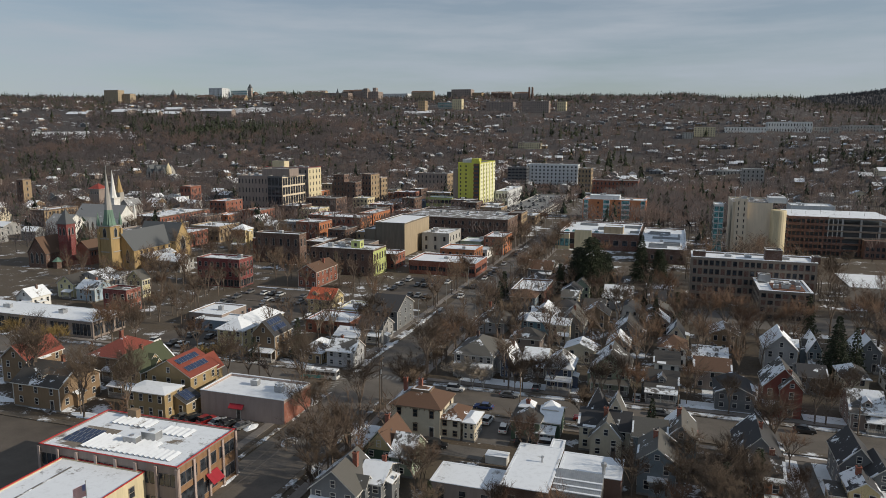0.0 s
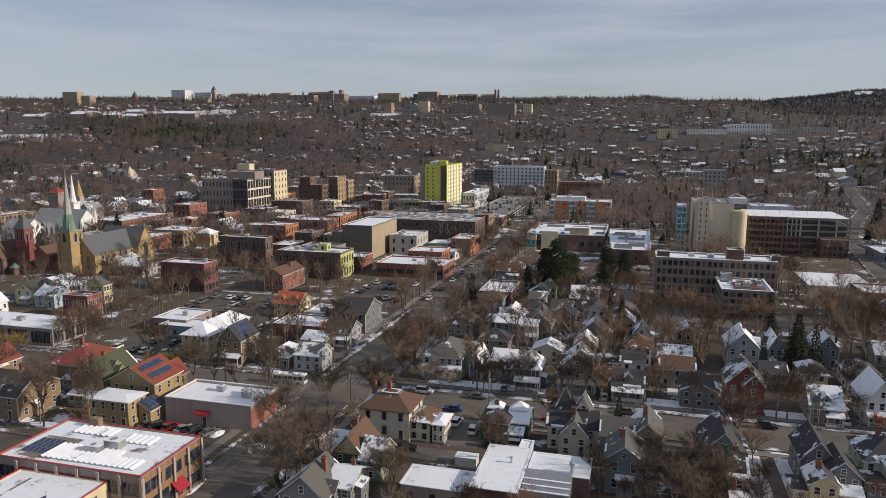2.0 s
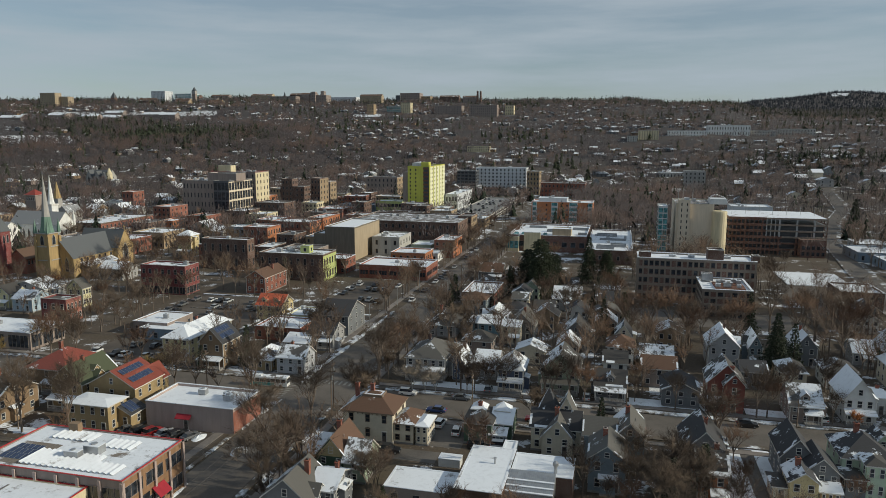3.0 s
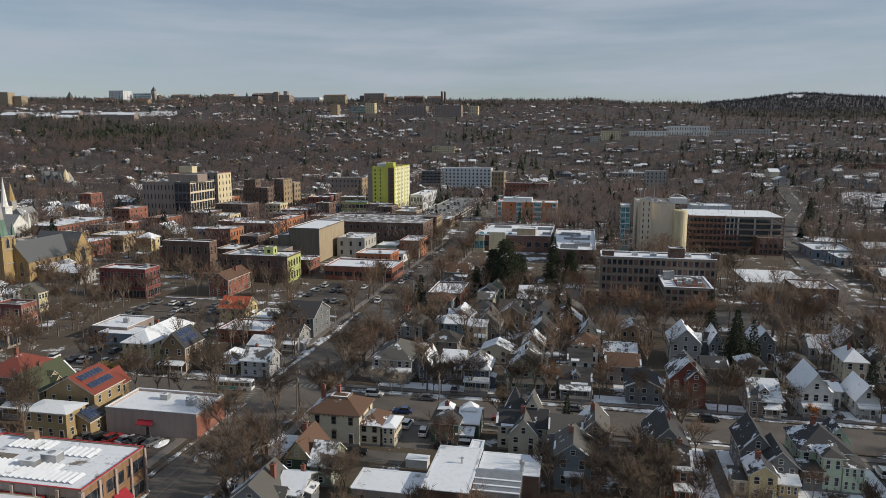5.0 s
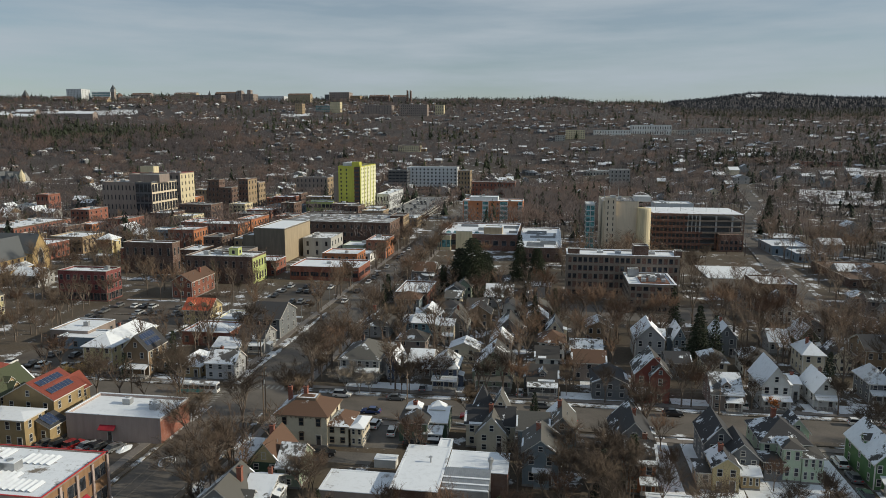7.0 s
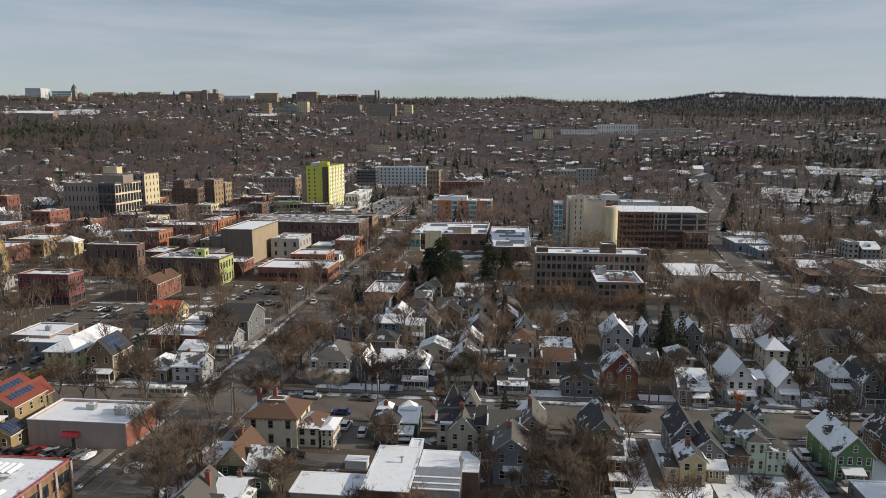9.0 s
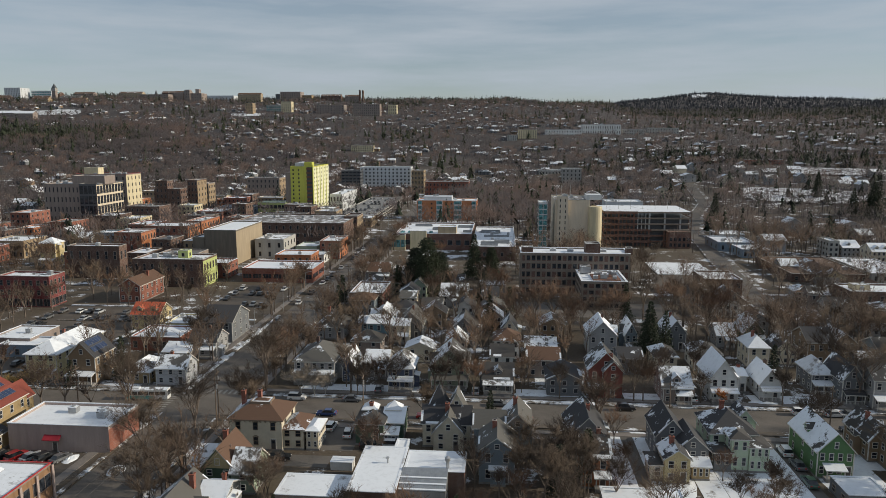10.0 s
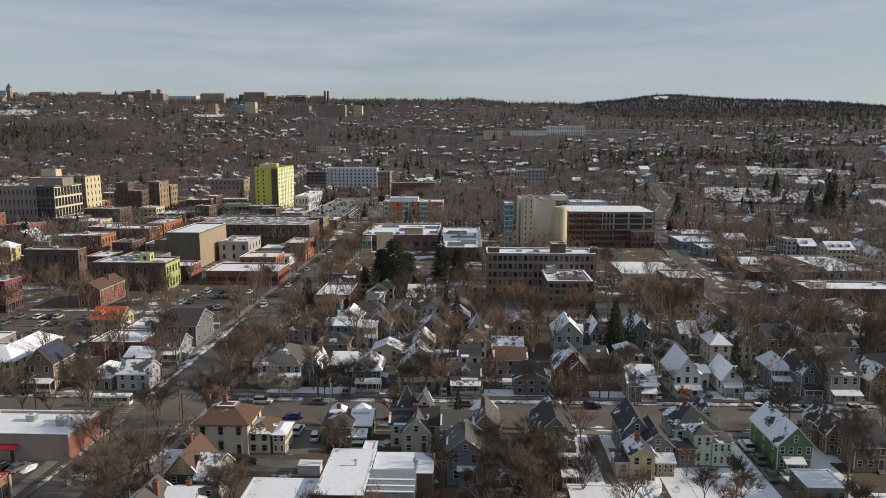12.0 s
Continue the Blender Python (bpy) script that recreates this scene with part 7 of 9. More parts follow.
def red_church():
    ob = thing("church", "dark red stone church with a square pyramid-roofed tower", "church", -273.4, 258, 0)
    BUILT.append((-284, 248, -255, 282))
    t = part("tower", Shape().box(0, 2, 0, 5.2, 7.2, 19.6), BRICK_RED, ob)
    part("tower_roof", Shape().lathe(2.6, 4.6, [(19.6, 4.2), (20.0, 4.0), (26.5, 0.1)], 4, turn=math.pi / 4), SLATE, ob, "slate pyramid roof")
    for u, v, rz in ((1.5, 2, 0), (3.7, 2, 0), (5.2, 3.6, 90), (5.2, 5.6, 90)):
        pointed_window(t, u, v, 14.5, 1.0, 3.6, rz)
    part("nave_wall", gabled_walls(Shape(), -10, -6, 0.2, 14, 0, 7, 7, "y"), BRICK_DARK, ob)
    part("nave_roof", gable_roof(Shape(), -10, -6, 0.2, 14, 7, 7, 0.4, "y"), [SHINGLE_BROWN, TRIM_DARK], ob)
    part("hall_wall", gabled_walls(Shape(), 3.2, 7.3, 12.8, 22, 0, 7, 4, "y"), BRICK, ob)
    part("hall_roof", gable_roof(Shape(), 3.2, 7.3, 12.8, 22, 7, 4, 0.4, "y"), [SHINGLE_BROWN, TRIM_DARK], ob)
    for i in range(7):
        pointed_window(ob, 12.8, 8.6 + 1.9 * i, 4.2, 0.9, 2.0, 90)
    for u in (-8, -5, -2):
        pointed_window(ob, u, -6, 2, 1.4, 5, 0)
    part("porch_roof", Shape().lathe(4.5, -3.5, [(3.2, 2.6), (5.2, 0.2)], 6), VERDIGRIS, ob, "green copper porch roof")
    part("porch_wall", Shape().lathe(4.5, -3.5, [(0, 2.1), (3.2, 2.1)], 6), BRICK_DARK, ob)


red_church()


def white_church(x, y):
    ob = thing("church", "long white wooden church with a pale roof and slender steeple", "church", x, y, 0)
    BUILT.append((x - 11, y - 14, x + 32, y + 14))
    part("nave_wall", gabled_walls(Shape(), 0, 0, 32, 13, 0, 12.5, 6.5, "x"), WHITE_SIDING, ob)
    part("nave_roof", gable_roof(Shape(), 0, 0, 32, 13, 12.5, 6.5, 0.4, "x", 0.25), [SHINGLE_PALE, TRIM], ob, "pale grey shingled roof")
    part("wing_wall", gabled_walls(Shape(), -9, -13, 7, -0.02, 0, 9.5, 4.5, "x"), WHITE_SIDING, ob)
    part("wing_roof", gable_roof(Shape(), -9, -13, 7, -0.02, 9.5, 4.5, 0.4, "x", 0.25), [SHINGLE_PALE, TRIM], ob, "pale grey shingled roof")
    tower = part("tower", Shape().box(16, 9, 0, 21, 14, 22), WHITE_SIDING, ob)
    part("belfry", Shape().ring(15.7, 8.7, 22, 21.3, 14.3, 23, 0.4), TRIM, tower)
    part("steeple", Shape().lathe(18.5, 11.5, [(22, 2.5), (25, 1.7), (39.5, 0.05)], 8, turn=0.39), WHITE_SIDING, tower, "slender white steeple")
    for sx, sy in ((32, 13),):
        part("turret", Shape().lathe(sx, sy, [(0, 0.9), (14, 0.9), (15, 0.8), (20.0, 0.04)], 8), WHITE_SIDING, ob, "white corner turret with a pointed cap")
    for k in range(7):
        pointed_window(ob, 9 + 3.4 * k, 0, 4, 1.3, 5.5, 0)
    for k in range(4):
        pointed_window(ob, -7 + 4 * k, -13, 2.5, 1.2, 4.2, 0)
    for k in range(3):
        pointed_window(ob, 32, 3 + 3.5 * k, 4, 1.2, 5.2, 90)


white_church(-339.0, 336.0)


def stone_church(x, y):
    ob = thing("church", "small pale stone church with a pointed side spire", "church", x, y, 0)
    BUILT.append((x - 5, y, x + 12, y + 18))
    part("nave_wall", gabled_walls(Shape(), 0, 0, 8, 14, 0, 9.5, 4.5, "y"), STONE_GREY, ob)
    part("nave_roof", gable_roof(Shape(), 0, 0, 8, 14, 9.5, 4.5, 0.3, "y"), [SHINGLE_PALE, STONE_GREY], ob)
    part("tower", Shape().box(-4.2, 1, 0, -0.02, 5.2, 19), STONE_GREY, ob)
    part("spire", Shape().lathe(-2.1, 3.1, [(19, 2.7), (31, 0.05)], 8, turn=0.39), STONE_GOLD, ob)
    for u in (2, 4, 6):
        pointed_window(ob, u, 0, 3, 1.1, 4.5, 0)


stone_church(-377.0, 414.0)


def gabled_stone_hall(x, y):
    z = terrain(x + 15, y)
    ob = thing("stone_hall", "large grey stone church with steep cross gables", "church", x, y, z)
    BUILT.append((x, y, x + 30, y + 16))
    part("wall", gabled_walls(Shape(), 0, 0, 30, 14, -6, 9, 8, "x"), STONE_GREY, ob)
    part("roof", gable_roof(Shape(), 0, 0, 30, 14, 9, 8, 0.4, "x"), [SLATE, STONE_GREY], ob)
    for u, w, k in ((2, 9, 9), (13, 8, 8), (22.5, 7, 7)):
        part("gable_wall", gabled_walls(Shape(), u, -2.5, u + w, 7, -6, 8, k, "y"), STONE_GREY, ob)
        part("gable_roof", gable_roof(Shape(), u, -2.5, u + w, 7, 8.02, k, 0.3, "y"), [SLATE, STONE_GREY], ob)
        pointed_window(ob, u + w / 2, -2.5, 3, 2.0, 7, 0)
    part("turret", Shape().lathe(30, 2, [(-6, 3.2), (13, 3.2), (20, 0.1)], 8), CREAM_WALL, ob, "pale round turret with a pointed cap")


gabled_stone_hall(-587.0, 690.0)


def rotunda(x, y):
    ob = thing("rotunda", "brick hall with a bright red hipped roof", "building", x, y, 0)
    BUILT.append((x - 7, y - 7, x + 7, y + 7))
    part("wall", Shape().box(-4.5, -4.5, 0, 4.5, 4.5, 17.6), TAUPE, ob)
    part("roof", hip_roof(Shape(), -4.5, -4.5, 4.5, 4.5, 18, 4.0, 0.8), [RED_DULL, TRIM], ob, "dull red metal roof")
    far_windows(ob, [("front", 1.5 + 2 * i, 15, 1.0, 2.0) for i in range(4)], (9, 9), TRIM, GLASS)
    ob.children[-1].location = (-4.5, -4.5, 0)


rotunda(-428.0, 449.0)


# ---- the office slab: beige floor bands and piers, brick and glass between ----
def office_slab(label, x, y, w, d, h, floors, bay, name="office_building"):
    ob = thing(name, label, "building", x, y, 0, 0, "flat-roofed buildings of the town")
    BUILT.append((x, y, x + w, y + d))
    part("wall", Shape().box(0, 0, -0.3, w, d, h - 0.7), GARAGE_BRICK, ob)
    part("parapet", Shape().ring(-0.2, -0.2, h - 0.9, w + 0.2, d + 0.2, h, 0.5), SPANDREL, ob)
    part("coping", Shape().ring(-0.25, -0.25, h, w + 0.25, d + 0.25, h + 0.14, 0.8), SNOW_FULL, ob, "snow lying on the parapet")
    part("roof", Shape().box(0.3, 0.3, h - 0.7, w - 0.3, d - 0.3, h - 0.5), SNOW_FULL, ob)
    fh = (h - 0.9) / floors
    for k in range(floors):
        part("floor_band", Shape().ring(-0.22, -0.22, fh * k, w + 0.22, d + 0.22, fh * k + fh * 0.30, 0.4), SPANDREL, ob)
    r = random.Random(int(w))
    glazing, panes = [], int(w / bay)
    pier = Shape().box(-0.28, -0.14, 0, 0.28, 0, h - 0.9).mesh("pier", [SPANDREL])
    for i in range(panes + 1):
        part("pier", pier, None, ob).matrix_basis = pose(min(w - 0.3, max(0.3, w * i / panes)), 0, 0)
        if i < panes:
            for k in range(floors):
                if (i + k) % 2 or r.random() < 0.12:
                    glazing.append(("front", w * (i + 0.5) / panes, fh * (k + 0.68), w / panes - 0.8, fh * 0.5))
    n = int(d / bay)
    for i in range(n + 1):
        part("pier", pier, None, ob).matrix_basis = pose(w, min(d - 0.3, max(0.3, d * i / n)), 0, 0, 0, 90)
        part("pier", pier, None, ob).matrix_basis = pose(0, min(d - 0.3, max(0.3, d * i / n)), 0, 0, 0, -90)
        if i < n:
            glazing += [(f, d * (i + 0.5) / n, fh * (k + 0.68), d / n - 0.8, fh * 0.5) for f in ("right", "left") for k in range(floors)]
    far_windows(ob, glazing, (w, d), TRIM_DARK, GLASS)
    return ob


slab = office_slab("five-storey office slab with beige concrete bands and brick panels", 7.5, 279.7, 42.3, 14.0, 17.1, 5, 1.95)
for u in (13, 20, 33):
    rooftop_unit(slab, u, 8, 16.6, 2.4, 1.4, 0.9)
wing = office_slab("four-storey office wing with a plant deck on its snowy roof", 29.1, 257.5, 16.2, 21.9, 10.6, 4, 2.3)
part("plant_deck", Shape().box(4.5, 3.5, 10.1, 14.5, 15, 10.5), PLANT_BROWN, wing, "rusty brown plant deck")
for u, v, a, b, c in ((5.5, 5, 1.6, 1.2, 1.3), (8.5, 5.5, 2.4, 1.4, 1.7), (12.4, 5, 1.4, 1.4, 1.2), (6, 9, 1.2, 2.2, 1.6), (9.6, 9.2, 2.2, 2.0, 1.2), (12.8, 9.6, 1.6, 1.6, 1.9), (7.5, 13, 2.6, 1.2, 1.1), (11.8, 13.4, 2.0, 1.3, 1.5), (3, 17.5, 4.0, 4.0, 2.6)):
    rooftop_unit(wing, u, v, 10.45, a, b, c)


# ---- the parking garage: open decks behind brick and steel ----
def parking_garage():
    x, y, w, d, h, n = 57.4, 410.9, 49.2, 38.0, 19.8, 6
    ob = thing("parking_garage", "six-level brick parking garage with open decks and a snowy top", "building", x, y, 0)
    BUILT.append((x, y - 8, x + w, y + d))
    # Solid charcoal box in place of the interior shade behind the openings.
    part("core", Shape().box(1.6, 2.4, -0.3, w - 1.6, d - 1, h - 3.3), DARK_PANEL, ob, "dark block standing in for shade inside the parking decks")
    fh = h / n
    for k in range(n):
        z = fh * (k + 1)
        part("deck_slab", Shape().box(0.3, 0.3, z - 0.35, w - 0.3, d - 0.3, z - 0.05), SNOW_FULL if k == n - 1 else CONCRETE, ob)
        split = 27 if k < 3 else 19
        part("spandrel", Shape().box(0, 0, z - 1.15, split, 0.3, z + 0.25), GARAGE_BRICK, ob)
        part("spandrel", Shape().box(split, 0, z - 0.75, w, 0.3, z + 0.15), GARAGE_BRICK if k < 2 else SPANDREL, ob)
        for u in (0, w - 0.3):
            part("spandrel", Shape().box(u, 0.31, z - 1.15, u + 0.3, d, z + 0.25), GARAGE_BRICK, ob)
        for i in range(24):
            u = w * i / 23
            if i % 4 and u > 27:
                continue
            wide = 0.9 if i % 4 == 0 else 0.45
            steel = u > 19 and k > 2
            part("pier", Shape().box(max(0, u - wide / 2), -0.06, fh * k, min(w, u + wide / 2), 0.26, z - 0.7), STEEL if steel else GARAGE_BRICK, ob)
        for i in range(6):
            part("pier", Shape().box(w - 0.26, d * i / 6 + 0.4, fh * k, w + 0.06, d * i / 6 + 1.2, z - 1.0), GARAGE_BRICK, ob)
    part("top_snow", Shape().box(0.4, 0.4, h - 0.05, w - 0.4, d - 0.4, h + 0.1), SNOW_FULL, ob, "snow on the top deck")
    for i in range(7):
        u = w * (i + 0.5) / 7
        part("lamp_mast", Shape().lathe(u, d * 0.4, [(h, 0.1), (h + 5, 0.06)], 5).box(u - 0.5, d * 0.4 - 0.15, h + 4.9, u + 0.5, d * 0.4 + 0.15, h + 5.05), STEEL, ob)
    part("stair_tower", Shape().box(w - 14, -6, -0.3, w - 2, -0.08, 9.2), GARAGE_BRICK, ob, "lower brick stair block")
    part("stair_coping", Shape().ring(w - 14.1, -6.1, 9.2, w - 1.9, -0.1, 9.5, 0.4), SPANDREL, ob)
    far_windows(ob, [("front", w - 12.5 + 2.4 * i, 2 + 3.2 * k, 1.3, 1.8) for i in range(5) for k in range(2)], (w, d), TRIM_DARK, GLASS)
    ob.children[-1].location.y = -6


parking_garage()


# ---- plant on the supermarket roof ----
def market_plant():
    ob = thing("roof_plant", "grey louvred plant screens on a snowy supermarket roof", "roof plant", 0, 0, 0)
    for x, y, w, d, z, c in ((-52, 425, 10, 3, 8.5, 1.8), (-40, 408, 12, 4, 8.5, 2.2), (-26, 420, 9, 3, 8.5, 2.0), (-22, 400, 5, 3, 8.5, 1.6), (-12, 412, 11, 4, 6.7, 2.2), (-10, 396, 14, 2.5, 6.7, 1.4), (-4, 372, 8, 5, 6.7, 2.2), (-11, 364, 9, 1.2, 6.7, 1.0), (-11, 369, 9, 1.2, 6.7, 1.0), (-11, 374, 9, 1.2, 6.7, 1.0)):
        c *= 0.6
        part("plant_screen", Shape().ring(x, y, z, x + w, y + d, z + c, 0.2).box(x + 0.4, y + 0.4, z, x + w - 0.4, y + d - 0.4, z + c * 0.7), [ROOF_SCREEN, SNOW_FULL], ob)
    for i in range(5):
        part("skylight", Shape().solid([(-57 + 4 * i, 396, 8.5), (-54.6 + 4 * i, 396, 8.5), (-54.6 + 4 * i, 399, 8.5), (-57 + 4 * i, 399, 8.5)], [(-56.6 + 4 * i, 396.4, 9.4), (-55 + 4 * i, 396.4, 9.4), (-55 + 4 * i, 398.6, 9.4), (-56.6 + 4 * i, 398.6, 9.4)]), GLASS_BLUE, ob)
    return ob


market_plant()
block("cream glazed corner pavilion of the supermarket", -60.6, 386.5, 7.5, 6.5, 8.4, wall=CREAM_WALL, floors=1, nx=3, ny=2, style="strip", wh=0.5, units=0, roof=SNOW_FULL, glass=GLASS_BLUE)
block("cream raised parapet front of the supermarket", -50.5, 388.4, 9.0, 1.1, 10.4, wall=CREAM_WALL, floors=1, nx=0, ny=0, units=0)


# ---- rounded corner and masts of the beige tower ----
def beige_tower_details():
    ob = thing("stair_drum", "cream rounded stair drum at the beige tower", "building", 0, 0, 0)
    part("drum", Shape().lathe(49.6, 386.6, [(0, 3.6), (24.5, 3.6), (25.2, 3.4)], 20), CREAM_WALL, ob)
    for px in (29.2, 31.5, 36.3):
        part("mast", Shape().lathe(px, 390, [(30, 0.14), (36, 0.08)], 6), STEEL, ob, "white aerial mast")
    part("plant_box", Shape().box(45, 389, 28.3, 53, 399, 31), WHITE_PANEL, ob, "white ventilation plant")


beige_tower_details()


# ---- corrugated canopy over the garage yard ----
def canopy():
    x0, x1, y0, y1 = -16.85, -8.8, 110.8, 116.55
    ob = thing("canopy", "sloping corrugated grey metal canopy crossed by lines of snow", "canopy", x0, y0, 0)
    BUILT.append((x0, y0, x1, y1))
    w, d, n = x1 - x0, y1 - y0, 46
    def z(v):
        return 4.3 + 1.35 * v / d
    s = Shape()
    for i in range(n):
        a, b, up = w * i / n, w * (i + 1) / n, 0.06 if i % 2 else 0.0
        s.slab([(a, 0, z(0) + up), (b, 0, z(0) + up), (b, d, z(d) + up), (a, d, z(d) + up)], 0.06)
    part("sheeting", s, STEEL, ob)
    for v in (0.1, 1.5, 3.0):
        part("snow_line", Shape().slab([(0, v, z(v) + 0.16), (w, v, z(v) + 0.16), (w, v + 0.32, z(v + 0.32) + 0.16), (0, v + 0.32, z(v + 0.32) + 0.16)], 0.1), SNOW_FULL, ob)
    part("front_sheet", Shape().box(0, 0.02, 0, w, 0.14, 4.2), STEEL, ob)
    for u in (0, w - 0.12):
        part("end_sheet", Shape().solid([(u, 0.15, 0), (u + 0.12, 0.15, 0), (u + 0.12, d, 0), (u, d, 0)], [(u, 0.15, z(0) - 0.1), (u + 0.12, 0.15, z(0) - 0.1), (u + 0.12, d, z(d) - 0.1), (u, d, z(d) - 0.1)]), STEEL, ob)


canopy()


# ---- bus ----
def city_bus(x, y, rz):
    ob = thing("city_bus", "white city bus with teal panels and snow on its roof", "bus", x, y, 0.03, rz)
    ob.scale = (0.86, 0.86, 0.86)
    teal = paint("teal", (0.02, 0.30, 0.30))
    white = paint("bus_white", (0.72, 0.73, 0.72))
    part("body", Shape().box(-5.9, -1.25, 0.35, 5.9, 1.25, 2.95), white, ob)
    part("roof", Shape().box(-5.8, -1.15, 2.95, 5.8, 1.15, 3.1), SNOW, ob)
    part("roof_unit", Shape().box(-4.5, -0.8, 3.1, -2.2, 0.8, 3.4), white, ob)
    for sy in (-1.25, 1.25):
        for i in range(7):
            a = -5.5 + 1.58 * i
            part("window", Shape().box(a, min(sy, sy * 1.016), 1.55, a + 1.4, max(sy, sy * 1.016), 2.6), CAR_GLASS, ob)
        part("stripe", Shape().box(-5.7, min(sy, sy * 1.012), 0.5, 2.0, max(sy, sy * 1.012), 1.45), teal, ob, "teal side panel")
    part("windscreen", Shape().box(5.9, -1.1, 1.3, 5.93, 1.1, 2.7), CAR_GLASS, ob)
    w = Shape().tube((0, -0.14, 0), (0, 0.14, 0), 0.48, 0.48, 12).mesh("wheel", [TYRE])
    for sx in (-3.6, 3.9):
        for sy in (-1.14, 1.14):
            part("wheel", w, None, ob).matrix_basis = pose(sx, sy, 0.48)


city_bus(-84.5, 158.4, 4)


# ---- smaller blocks that fill the town centre ----
def town_fillers():
    r = random.Random(9)
    walls = (BRICK, BRICK_DARK, TAN_BRICK, ORANGE, TAUPE, CONCRETE, BRICK, BRICK_DARK, CREAM_WALL)
    words = {"red_brick": "red brick", "dark_brown_brick": "dark brown brick", "tan_brick": "tan brick", "orange_brick": "orange brick", "taupe_render": "taupe rendered", "pale_concrete": "pale concrete", "cream_render": "cream rendered"}
    made = tries = 0
    while made < 46 and tries < 4000:
        tries += 1
        x, y, w, d = r.uniform(-330, -92), r.uniform(300, 640), r.uniform(10, 22), r.uniform(12, 22)
        if any(a - 2 < x + w and x < c + 2 and b - 3 < y + d and y < e + 3 for a, b, c, e in BUILT):
            continue
        wall = r.choice(walls)
        h = r.uniform(6, 10) if y < 470 else r.uniform(6, 13)
        block("small " + words[wall.name] + " town block with a snowy flat roof", x, y, w, d, h, wall=wall, floors=max(2, int(h / 3.4)), nx=int(w / 3), ny=int(d / 3.4), roof=r.choice((SNOW, TAR, SNOW_FULL)))
        made += 1


town_fillers()


# ---- close-set small houses behind the named ones ----
def yard_houses():
    r = random.Random(17)
    walls = ((GREY_SIDING, "grey"), (SLATE_SIDING, "slate grey"), (WHITE_SIDING, "white"), (TAUPE, "taupe"), (CREAM, "cream"), (BLUE_GREY, "blue-grey"), (SAGE, "sage green"), (BROWN_SIDING, "brown"), (SLATE_SIDING, "slate grey"))
    covers = ((SNOW, "snowy"), (PATCHY, "patchy snowy"), (SHINGLE_DARK, "charcoal"), (PATCHY, "patchy snowy"), (SHINGLE, "bare shingle"), (PATCHY_BROWN, "brown snow-patched"))
    made = tries = 0
    while made < 46 and tries < 6000:
        tries += 1
        x, y, w, d = r.uniform(-56, 150), r.uniform(168, 285), r.uniform(5.5, 8.5), r.uniform(6.5, 10.5)
        if y > 215 and -5 < x < 70 or x > 0.6 * y:
            continue
        if any(a - 1.5 < x + w and x < c + 1.5 and b - 2.5 < y + d and y < e + 2.5 for a, b, c, e in BUILT):
            continue
        if any(a < x + w and x < c and b < y + d and y < e for a, b, c, e in ROADS):
            continue
        (wall, word), (cover, top) = r.choice(walls), r.choice(covers)
        axis = r.choice("xxy")
        house("small " + word + " wooden house with a " + top + " roof", x, y, w, d, r.uniform(4.0, 6.0), wall=wall, cover=cover, axis=axis, rise=r.uniform(1.6, 2.8), roof=r.choice(("gable", "gable", "hip")), nx=r.choice((2, 3)), ny=2, far=True, attic=False)
        made += 1


yard_houses()


